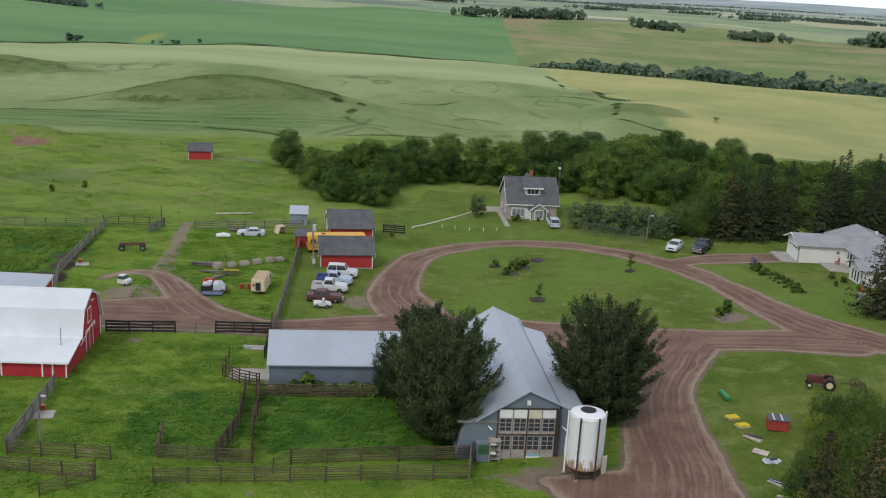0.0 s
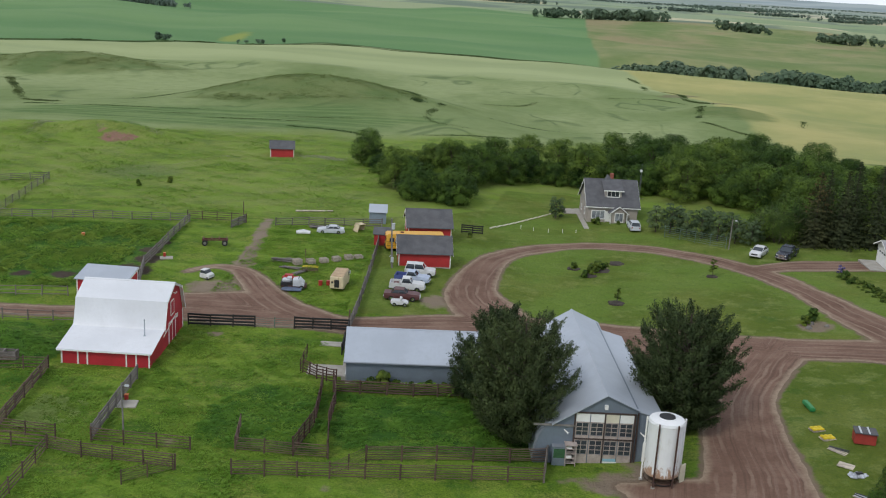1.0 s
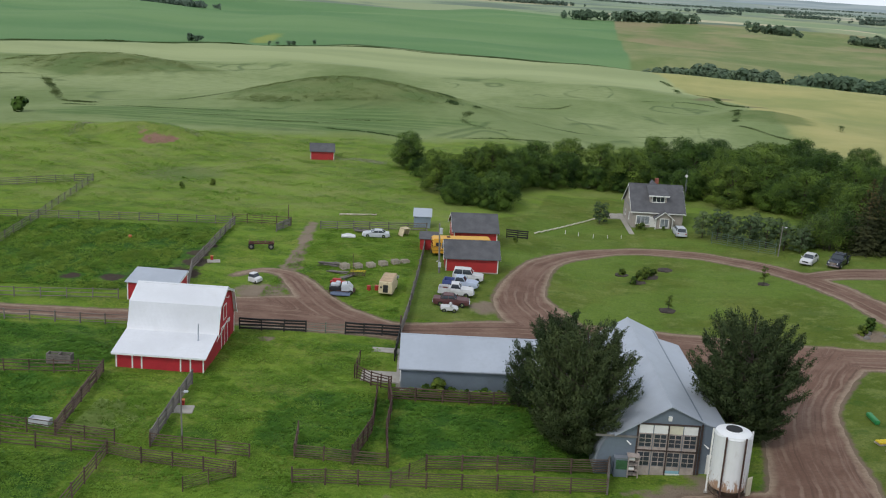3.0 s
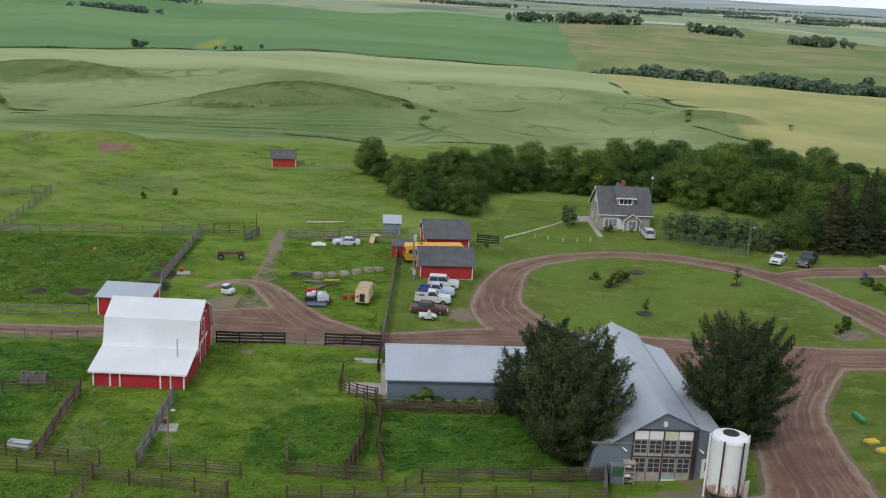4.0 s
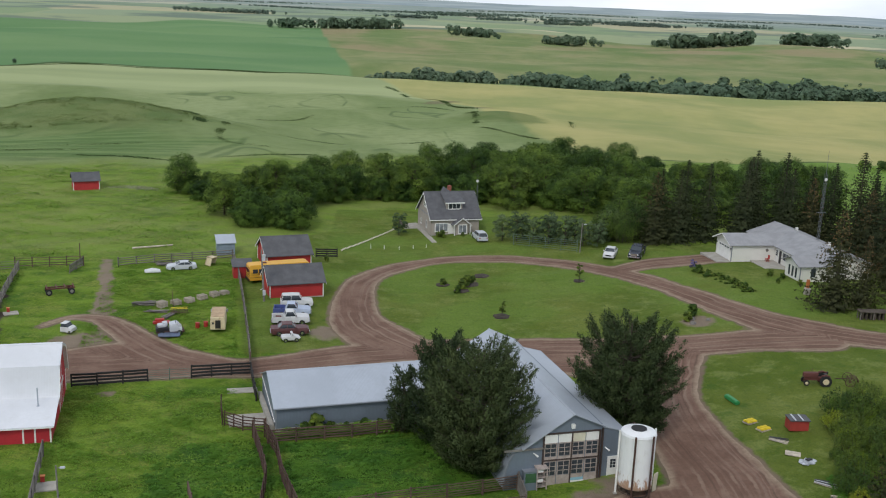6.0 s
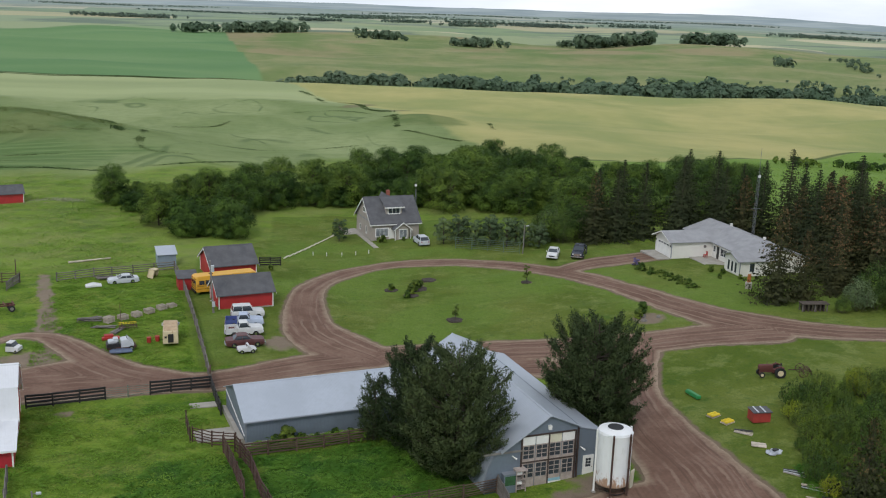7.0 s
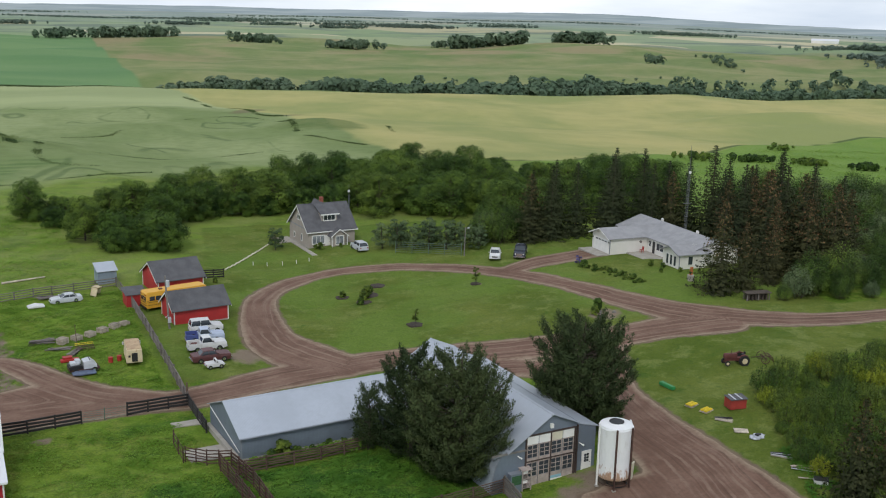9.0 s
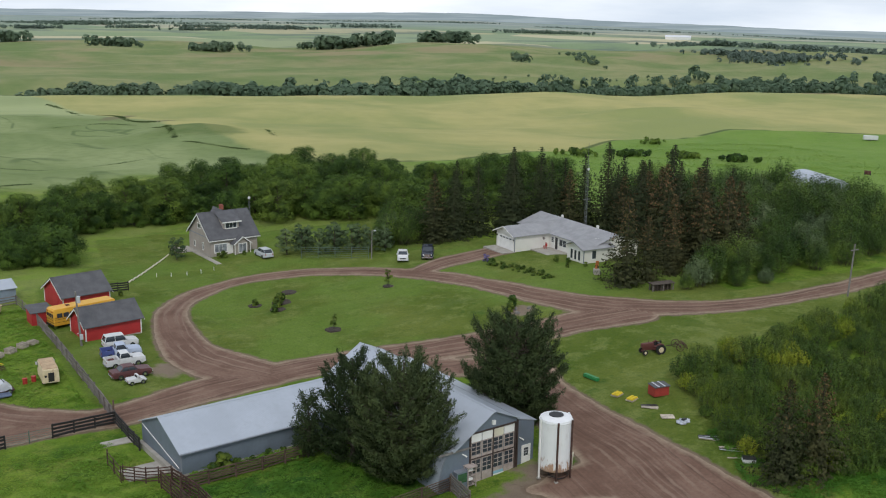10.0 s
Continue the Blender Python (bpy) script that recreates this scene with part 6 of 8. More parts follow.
while len(spots) < 125 and tries < 9000:
    tries += 1
    x, y = rng.uniform(60, 142), rng.uniform(116, 190)
    if in_poly(x, y, MIXED) and all((x - a) ** 2 + (y - c) ** 2 > 3.6 ** 2 for a, c in spots):
        spots.append((x, y))
        k = 2 if rng.rand() < 0.4 else rng.randint(0, 2)
        copy_thing(mixed_kinds[k], stand(x, y, rng.uniform(0, 6.28), rng.uniform(0.65, 1.15) * (1.25 if y > 140 else 1.0)))
for x, y, k, s in ((61.8, 119.6, 0, .42), (70, 117.8, 0, .5), (75, 117, 2, .55), (52, 173, 0, 1.0), (48, 176, 1, .95), (45, 180, 0, 1.1), (41, 174, 0, .9), (38.8, 170.5, 0, .95), (41.5, 168.6, 1, .85), (44.2, 170.5, 0, 1.05), (40.5, 172, 2, 1.1)):
    copy_thing(mixed_kinds[k], stand(x, y, x, s))

garden_bush = broadleaf(130, 2.0, 2.2, M_LEAF_BUSH, 12, 80, 0.17, 0.0, "rounded green garden bush by the house wall", "shrub", "shrub", stand(13.0, 181.6, 0, 0.6), "garden bushes")
for x, y, s in ((16.6, 181.4, .6), (12.2, 181.8, .8), (9.4, 147.6, .9), (10.4, 149.4, 1.25), (11.3, 150.9, 1.35), (12.3, 152.2, .8), (12.9, 153.4, .6), (8.0, 152.0, .85), (36.4, 126.8, 1.3), (35.2, 125.4, 1.0), (55.0, 142.2, .8), (56.0, 140.4, .7), (54.2, 138.2, .6),
                (57.0, 137.2, .6), (-2.0, 103.0, .6), (-13.4, 101.2, 1.5), (-14.6, 100.8, 1.0), (-12, 101.4, .8), (-10.4, 101.4, .7), (-8.6, 101.8, .85), (-7, 102.0, .7), (-3.6, 102.3, .7), (-15.8, 100.6, .6), (-20, 151, .5), (-8.5, 164.5, .7), (-71, 183, .7), (-66, 186, 1.0), (-70, 181, .7)):
    copy_thing(garden_bush, stand(x, y, x * 3, s))
sapling = broadleaf(131, 4.0, 3.4, M_LEAF_WILLOW, 18, 60, 0.13, 0.1, "young grey-green tree on the lawn", "tree", "tree", stand(5.6, 184.5), "lawn trees")
for x, y, s in ((22.6, 176.4, 1.15), (24.8, 175.2, 1.3), (27.2, 173.2, 1.1), (29.5, 171.5, 1.2), (31.8, 169.5, 1.25), (34.2, 167.5, 1.1), (36.5, 166.5, 1.0), (30.5, 174.5, 1.2), (26.5, 177.5, 1.0), (34, 171.5, 1.1), (38, 169, 1.0)):
    copy_thing(sapling, stand(x, y, x * 2, s))
M_MULCH = plain("dark_mulch", (0.050, 0.038, 0.030), 0.95, vary=0.35, s1=2.5, s2=18, bump=0.8)


def mulch_ring(x, y, r):
    """A low, uneven heap of dark mulch round a planted tree."""
    rng = np.random.RandomState(int(x * 10 + y))
    ob = thing("mulch_ring", stand(x, y), "low ring of dark mulch on the island lawn", "mulch", "mulch rings")
    bm = bmesh.new()
    rows = [[bm.verts.new((r * f * math.cos(a) * w, r * f * math.sin(a) * w, z)) for a, w in zip(np.linspace(0, 2 * math.pi, 25)[:-1], 1 + 0.07 * np.sin(np.arange(24) * 1.3 + x) + rng.normal(0, 0.03, 24))] for f, z in ((1.0, -0.10), (0.93, 0.10), (0.6, 0.13), (0.2, 0.09))]
    for lo, hi in zip(rows[:-1], rows[1:]):
        for i in range(24):
            bm.faces.new((lo[i], lo[(i + 1) % 24], hi[(i + 1) % 24], hi[i]))
    bm.faces.new(rows[-1])
    part("mulch", bm, M_MULCH, ob)
    return ob


for x, y, r in ((13.2, 135.4, 1.15), (27.6, 147.5, 0.85), (8.0, 152.0, 1.05), (10.2, 148.4, 1.2), (12.0, 151.4, 1.5), (14.6, 155.2, 1.2)):
    mulch_ring(x, y, r)
young = broadleaf(134, 2.3, 1.1, M_LEAF_BUSH, 9, 46, 0.10, 0.25, "newly planted young tree in a mulch ring", "tree", "tree", stand(13.2, 135.4), "island trees")
copy_thing(young, stand(27.6, 147.5, 2.0, 1.2))

flower = broadleaf(132, 0.8, 1.3, M_LEAF_BUSH, 8, 60, 0.11, 0.0, "low flowering clump in the garden border", "plant", "border_plant", stand(46.0, 147.2), "border plants")
tagged(flower, "low green clump in the garden border")
for i in range(26):
    u = i / 25 + 0.03 * math.sin(i * 4.7)
    x, y = 45.6 + 2.6 * u + 0.9 * math.sin(i * 2.1), 147.5 - 13.5 * u
    copy_thing(flower, stand(x, y, i, 0.4 + 0.7 * ((i * 37) % 11) / 11, 0.12))
lilac = broadleaf(133, 1.3, 1.3, plain("purple_flowers", (0.12, 0.10, 0.22), 0.8, vary=0.3, s1=3), 7, 60, 0.10, 0.0, "purple flowering bush at the border's end", "plant", "flowering_bush", stand(45.6, 148.4))


def far_trees(name, label, line, count, spread, hlo, hhi, seed, mat, k=70, leaf=0.15):
    """A wooded belt too far off to tell its trees apart: rounded, uneven crowns of leaf clumps along a line."""
    rng = np.random.RandomState(seed)
    vs, ns = [], []
    seg = [math.dist(a, b) for a, b in zip(line[:-1], line[1:])]
    for _ in range(count):
        r = rng.uniform(0, sum(seg))
        for (a, b), s in zip(zip(line[:-1], line[1:]), seg):
            if r <= s:
                break
            r -= s
        x = a[0] + (b[0] - a[0]) * r / s + rng.normal(0, spread)
        y = a[1] + (b[1] - a[1]) * r / s + rng.normal(0, spread)
        # copses rise and fall along the belt
        h = (hlo + (hhi - hlo) * (0.5 + 0.5 * float(waves(np.array(x), np.array(y), seed, 70)))) * rng.uniform(0.75, 1.2)
        foot = np.array([x, y, ground_z(x, y)])
        for _ in range(3):
            d = unit(rng.normal(size=(k // 3, 3)))
            d[:, 2] = np.abs(d[:, 2]) * np.where(rng.rand(len(d)) < 0.25, -1, 1)
            lobe = foot + np.array([rng.normal(0, h * 0.16), rng.normal(0, h * 0.16), h * rng.uniform(0.30, 0.66)])
            q = lobe + d * h * np.array([0.30, 0.30, 0.34]) * rng.uniform(0.8, 1.1, (len(d), 1))
            face = unit(d + UP * 0.25)
            vs.append(leaf_quads(rng, q, face, h * leaf, 0.85, 0.8))
            ns.append(face)
    ob = new(name, quad_mesh(name, np.concatenate(vs), mat, np.concatenate(ns)))
    return tagged(ob, label, "woods", kind="stuff")


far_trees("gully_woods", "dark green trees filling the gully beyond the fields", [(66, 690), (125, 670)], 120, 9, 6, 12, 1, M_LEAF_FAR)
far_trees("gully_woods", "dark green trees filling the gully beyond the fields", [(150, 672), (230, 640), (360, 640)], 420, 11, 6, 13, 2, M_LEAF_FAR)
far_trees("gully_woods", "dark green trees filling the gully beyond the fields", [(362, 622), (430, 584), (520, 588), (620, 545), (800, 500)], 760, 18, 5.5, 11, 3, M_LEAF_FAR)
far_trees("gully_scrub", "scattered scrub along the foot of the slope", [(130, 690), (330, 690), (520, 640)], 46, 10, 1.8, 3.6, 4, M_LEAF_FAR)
BLUFFS = (
    ([(7, 1344), (44, 1360)], 22, 6, 9, 13), ([(61, 1358), (150, 1375)], 46, 7, 10, 15), ([(220, 1280), (262, 1275)], 26, 6, 9, 13), ([(300, 1195), (362, 1168)], 32, 8, 8, 13), ([(490, 1260), (574, 1238)], 60, 9, 12, 18), ([(640, 1260), (668, 1190)], 44, 8, 12, 17), ([(640, 930), (585, 800)], 34, 5, 3, 6), ([(476, 1285), (490, 1280)], 6, 4, 9, 13), ([(495, 809), (497, 806)], 4, 3, 8, 11), ([(58, 700), (60, 702)], 3, 1, 7, 9), ([(-235, 640), (-232, 642)], 6, 3, 3, 6), ([(-195, 668), (-170, 690)], 7, 5, 2, 4))
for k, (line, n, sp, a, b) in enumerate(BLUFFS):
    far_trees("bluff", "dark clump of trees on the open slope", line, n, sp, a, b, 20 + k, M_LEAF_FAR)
BELTS = (
    ([(249, 2197), (340, 2230)], 40, 14), ([(380, 2600), (569, 2650)], 60, 16), ([(470, 2300), (560, 2330)], 36, 13), ([(640, 2400), (880, 2350)], 80, 18), ([(740, 2250), (860, 2150)], 50, 15), ([(1060, 2450), (1200, 2430)], 50, 15), ([(1219, 1889), (1330, 1850)], 90, 22), ([(1000, 1180), (1030, 1030)], 60, 16), ([(907, 985), (830, 760)], 120, 18), ([(1051, 1047), (1150, 920)], 90, 18),
    ([(-440, 1100), (-395, 1130)], 40, 10), ([(-500, 1250), (-420, 1330)], 60, 14), ([(-150, 2050), (10, 2000)], 70, 12), ([(430, 3000), (600, 3000)], 50, 16), ([(560, 2150), (640, 2120)], 40, 12))
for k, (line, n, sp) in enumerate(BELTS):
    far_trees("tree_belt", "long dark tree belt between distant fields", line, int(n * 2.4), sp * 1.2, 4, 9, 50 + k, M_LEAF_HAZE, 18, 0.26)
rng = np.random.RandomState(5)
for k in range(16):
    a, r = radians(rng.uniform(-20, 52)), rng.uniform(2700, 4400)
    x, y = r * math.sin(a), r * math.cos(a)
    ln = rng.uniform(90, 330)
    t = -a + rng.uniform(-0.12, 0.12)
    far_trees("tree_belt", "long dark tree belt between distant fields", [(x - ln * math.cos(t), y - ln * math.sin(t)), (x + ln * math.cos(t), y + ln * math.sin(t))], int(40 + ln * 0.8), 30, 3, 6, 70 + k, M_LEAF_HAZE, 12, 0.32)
for k, (x, y, n) in enumerate(((172, 270, 9), (190, 262, 7), (200, 250, 6), (228, 320, 4), (150, 268, 4))):
    far_trees("scrub_clump", "patch of green scrub in the meadow", [(x, y), (x + 9, y + 3)], n * 4, 2.6, 1.4, 3.2, 90 + k, M_LEAF)


# ---- grass tufts close to the buildings and in the pens ----
def tufts(name, label, poly, count, seed, size, mat, blades=7, patch=9, bare=0.05):
    """Upright clumps of grass or weeds, thick in patches and thin between them."""
    rng = np.random.RandomState(seed)
    xs, ys = [p[0] for p in poly], [p[1] for p in poly]
    x, y = rng.uniform(min(xs), max(xs), count * 5), rng.uniform(min(ys), max(ys), count * 5)
    rank = waves(x, y, seed, patch) + 0.8 * waves(x, y, seed + 50, patch * 0.28) + rng.normal(0, 0.3, len(x))
    keep = (inside(x, y, poly) > 0.5) & (road_field(x, y) > 0.3) & (np.minimum.reduce([np.hypot(x - a, y - c) / r for a, c, r in MUD]) > 1.1) & (rank > bare)
    x, y, rank = x[keep][:count], y[keep][:count], rank[keep][:count]
    k = len(x)
    tall = size * (0.7 + 0.9 * np.clip(rank, 0, 1)) * rng.uniform(0.6, 1.3, k)
    foot = np.column_stack([x, y, height(x, y) - 0.02])
    vs, ns = [], []
    for i in range(blades):
        a, f = rng.uniform(0, 6.283, k), rng.uniform(0.1, 1.0, k)
        out = np.column_stack([np.cos(a), np.sin(a), np.zeros(k)])
        q = foot + out * (tall * 1.1 * f)[:, None] + UP * (tall * (1.0 - 0.75 * f * f))[:, None]
        face = unit(out * (0.15 + 0.45 * f)[:, None] + UP)
        vs.append(leaf_quads(rng, q, face, tall * 0.42, 0.82, 0.38))
        ns.append(unit(out * (0.1 + 0.3 * f)[:, None] + UP))
    vs, ns = np.concatenate(vs), np.concatenate(ns)
    ob = new(name, quad_mesh(name, vs.reshape(-1, 3), mat, ns))
    return tagged(ob, label, "grass", kind="stuff")


M_GRASS = leafy("rank_grass", (0.130, 0.250, 0.024), (0.235, 0.350, 0.048), 0.3, tone=(0.0, 1.0), grain=0.3, clump=0.28)
M_WEED = leafy("dark_weeds", (0.074, 0.178, 0.022), (0.165, 0.298, 0.038), 0.3, tone=(0.0, 1.0), grain=0.3, clump=0.3)
M_PADDOCK = leafy("paddock_weed_leaves", (0.100, 0.205, 0.026), (0.225, 0.345, 0.050), 0.3, tone=(0.0, 1.0), grain=0.3, clump=0.3)
M_MOUND = leafy("olive_tussocks", (0.105, 0.160, 0.040), (0.175, 0.225, 0.070), 0.3, tone=(0.0, 1.0), grain=0.3, clump=0.1)
M_STRAW = leafy("pale_seeding_grass", (0.200, 0.285, 0.060), (0.300, 0.360, 0.110), 0.3, tone=(0.0, 1.0), grain=0.5, clump=0.4)
tufts("pen_weeds", "rank dark green weeds in the cattle pens", [(-28, 84), (-17, 85), (-17, 86), (3, 88), (1, 100.5), (-17, 98.5), (-26, 99), (-30, 92)], 11000, 31, 0.20, M_WEED, patch=6)
tufts("pen_grass", "tall uneven grass in the pens round the barn", [(-62, 70), (-16, 70), (-17, 84), (-20, 100), (-21, 113), (-40, 113), (-40, 99), (-62, 98)], 21000, 32, 0.17, M_GRASS, patch=7)
tufts("corral_weeds", "coarse dark weeds in the corner pens", [(-75, 84.5), (-48, 84.5), (-49.5, 97), (-75, 94)], 7000, 36, 0.24, M_WEED, bare=-0.3)
tufts("corral_weeds", "coarse dark weeds in the corner pens", [(-75, 97), (-49, 99), (-49, 112), (-75, 109)], 6000, 37, 0.22, M_WEED, bare=-0.2)
tufts("corral_weeds", "coarse dark weeds in the corner pens", [(-70, 62), (-41, 62), (-41, 79.5), (-70, 79.5)], 6000, 38, 0.26, M_WEED, bare=-0.3)
tufts("seeding_grass", "pale seeding grass in the small pen", [(-45.4, 84.6), (-40.2, 84.4), (-40.6, 91), (-45.8, 92)], 1300, 39, 0.20, M_STRAW, bare=0.1)
tufts("yard_grass", "tall grass between the scrapped vehicles", [(-40, 126), (-21.5, 122), (-22.5, 162), (-40, 160)], 12000, 33, 0.14, M_GRASS, 6, patch=5)
tufts("paddock_weeds", "rank weeds and grass in the paddock", [(-100, 121), (-52, 125), (-52, 156), (-100, 150)], 15000, 34, 0.26, M_PADDOCK, patch=7)
tufts("paddock_grass", "rank weeds and grass in the paddock", [(-100, 121), (-52, 125), (-52, 156), (-100, 150)], 8000, 40, 0.22, M_GRASS, patch=11)
tufts("pasture_grass", "rough pasture grass", [(-130, 160), (-25, 168), (-30, 215), (-45, 250), (-130, 235)], 22000, 35, 0.22, M_GRASS, 5, patch=16)
tufts("meadow_grass", "rough meadow grass behind the spruces", [(100, 190), (240, 200), (300, 320), (210, 318), (120, 262)], 9000, 41, 0.30, M_GRASS, 5, patch=22)
tufts("mound_grass", "coarse tussocks on a grassy mound", [(-112, 322), (-92, 312), (-60, 316), (-36, 326), (-32, 346), (-48, 372), (-92, 372), (-108, 350)], 6500, 43, 0.30, M_MOUND, 5, patch=18)
tufts("mound_grass", "coarse tussocks on a grassy mound", [(-262, 452), (-235, 440), (-180, 444), (-168, 466), (-190, 492), (-250, 492)], 5000, 44, 0.36, M_MOUND, 5, patch=22)
tufts("thicket_weeds", "rank dark weeds along the foot of the thicket", [(26.6, 73.4), (28.0, 67.0), (34, 62.5), (46, 60), (48, 67.8), (37, 68.4), (31, 70.2), (30.2, 77), (31.6, 82), (30.4, 82.6), (28.8, 77)], 8000, 45, 0.22, M_WEED, bare=-0.2)
tufts("shed_weeds", "tall leafy weeds along the shed fence", [(-18, 99.4), (1, 101.6), (1, 102.4), (-17, 101.2)], 900, 42, 0.55, M_WEED, 5, bare=-0.5)


def reeds(line, wide, tall, count, seed, mat, label="dark line of coarse grass along a wet furrow"):
    """Coarse grass along a furrow or ditch in the open land."""
    rng = np.random.RandomState(seed)
    pts = np.array(smooth_line(line, 8))
    seg = np.linalg.norm(np.diff(pts, axis=0), axis=1)
    run = np.concatenate([[0], np.cumsum(seg)])
    count = int(count * 3.6)
    r = rng.uniform(0, run[-1], count)
    x, y = np.interp(r, run, pts[:, 0]) + rng.normal(0, wide, count), np.interp(r, run, pts[:, 1]) + rng.normal(0, wide, count)
    thin = 0.55 + 0.9 * np.clip(waves(x, y, seed, 30), -0.5, 0.5)
    h = tall * 0.46 * thin * rng.uniform(0.5, 1.2, count)
    foot = np.column_stack([x, y, height(x, y) + h * 0.4])
    face = unit(rng.normal(size=(count, 3)) * np.array([1, 1, 0.2]) + UP * 0.6)
    vs = leaf_quads(rng, foot, face, h, 0.9, 0.7)
    ob = new("furrow_grass", quad_mesh("furrow_grass", vs, mat, face))
    return tagged(ob, label, "grass", kind="stuff")


M_REED = leafy("dark_furrow_grass", (0.062, 0.098, 0.036), (0.105, 0.150, 0.052), 0.4, tone=(0.0, 1.0), clump=0.05)
M_DRY = leafy("pale_strip_grass", (0.300, 0.310, 0.190), (0.400, 0.400, 0.270), 0.3, tone=(0.0, 1.0), clump=0.1)
for k, (line, wide, tall, n) in enumerate((
        ([(-240, 416), (-222, 425), (-195, 379), (-179, 351), (-164, 324), (-156, 312), (-144, 307)], 0.8, 0.7, 900),
        ([(53, 600), (58, 572), (55, 524)], 0.9, 0.7, 260), ([(65, 537), (72, 526), (71, 498), (73, 482), (80, 485)], 0.9, 1.0, 420),
        ([(68, 444), (67, 423), (59, 376)], 0.7, 0.9, 360), ([(58, 361), (63, 349), (70, 330)], 0.5, 0.6, 220), ([(33, 470), (57, 476), (71, 462)], 0.8, 0.5, 240),
        ([(-29, 338), (-30, 302), (-27, 288), (-16, 280)], 0.7, 0.6, 300), ([(-20, 407), (-5, 405), (2, 420)], 0.8, 0.6, 160), ([(-62, 262), (-49, 260), (-39, 256), (-26, 262), (-5, 270)], 0.5, 0.45, 420),
        ([(-88, 372), (-70, 384), (-52, 378), (-40, 352), (-36, 330)], 1.0, 1.0, 700), ([(-130, 330), (-108, 350), (-92, 368)], 0.9, 0.6, 260), ([(-262, 486), (-240, 500), (-205, 500), (-178, 492)], 1.2, 0.9, 420),
        ([(-150, 300), (-120, 290), (-90, 296)], 0.8, 0.45, 260), ([(-110, 262), (-80, 270), (-50, 274)], 0.7, 0.4, 260), ([(-112, 272), (-84, 280), (-48, 284)], 0.7, 0.4, 240), ([(-20, 330), (10, 322), (36, 330)], 0.8, 0.45, 160),
        ([(100, 395), (93, 367)], 0.6, 0.4, 90), ([(82, 434), (70, 365)], 0.6, 0.3, 120), ([(-321, 573), (-241, 625), (-148, 684), (-87, 676), (-36, 672), (33, 644)], 1.6, 1.3, 1500))):
    reeds(line, wide, tall, n, 300 + k, M_REED)
# pale stony lines; straw-coloured grass blades stand in for the stones
for k, (line, wide, tall, n) in enumerate((
        ([(-115, 208.5), (-110, 214), (-104, 217)], 0.35, 0.28, 260), ([(-112, 222), (-113, 233), (-112, 240), (-104, 243), (-92, 238), (-84, 230)], 0.8, 0.36, 900), ([(-74, 202), (-69, 209), (-65, 215), (-61, 214)], 0.25, 0.22, 160), ([(-49.6, 220.7), (-45.8, 222.4), (-40, 219.5)], 0.9, 0.3, 420))):
    reeds(line, wide, tall, n, 340 + k, M_DRY, "pale stony strip in the pasture, built from short grass blades")
far_trees("pasture_bush", "lone dark bush in the pasture", [(-146, 262), (-143, 263)], 4, 0.8, 3.0, 4.5, 360, M_LEAF)


# ---- fences ----
def unit_beam(name, mat, r, round_=False):
    bm = tubes(((0, 0, 0), (0, 0, 1), r), n=6) if round_ else boxes((-r, r, -r * 0.45, r * 0.45, 0, 1))
    me = bpy.data.meshes.new(name)
    bm.normal_update()
    bm.to_mesh(me)
    bm.free()
    me.materials.append(mat)
    return me


def beam(name, me, p, q, parent):
    ob = new(name, me)
    d = Vector(q) - Vector(p)
    ob.parent = parent
    ob.matrix_world = Matrix.Translation(p) @ d.to_track_quat('Z', 'X').to_matrix().to_4x4() @ Matrix.Diagonal((1, 1, d.length, 1))
    return ob


fence_rng = random.Random(4)


def fence(points, h, rails, mat, label, gap=2.8, post_r=0.075, rail_r=0.05, round_=True, low=0.25, wobble=0.05, tall=0.15, name="fence"):
    root = thing(name, pose(points[0][0], points[0][1], ground_z(*points[0])), label, "fence", "yard fences")
    bpy.context.view_layer.update()
    mp, mr = unit_beam("post", mat, post_r, True), unit_beam("rail", mat, rail_r, round_)
    inv = root.matrix_world.inverted()
    stops = []
    for (ax, ay), (bx, by) in zip(points[:-1], points[1:]):
        k = max(1, round(math.dist((ax, ay), (bx, by)) / gap))
        stops += [(ax + (bx - ax) * i / k, ay + (by - ay) * i / k) for i in range(k)]
    stops.append(points[-1])
    place = lambda x, y, z: inv @ Vector((x, y, ground_z(x, y) + z))
    for x, y in stops:
        lean = Vector((fence_rng.uniform(-wobble, wobble), fence_rng.uniform(-wobble, wobble), 0))
        local(beam("post", mp, (0, 0, 0), (0, 0, 1), root), place(x, y, -0.3), place(x, y, h + tall * fence_rng.uniform(0.4, 1.4)) + lean)
    for (ax, ay), (bx, by) in zip(stops[:-1], stops[1:]):
        for i in range(rails):
            z = low + (h - low) * (i / max(1, rails - 1))
            j = fence_rng.uniform(-wobble, wobble)
            local(beam("rail", mr, (0, 0, 0), (0, 0, 1), root), place(ax, ay, z + j), place(bx, by, z + fence_rng.uniform(-wobble, wobble)))
    return root


def local(ob, p, q):
    d = Vector(q) - Vector(p)
    ob.matrix_local = Matrix.Translation(p) @ d.to_track_quat('Z', 'X').to_matrix().to_4x4() @ Matrix.Diagonal((1, 1, d.length, 1))


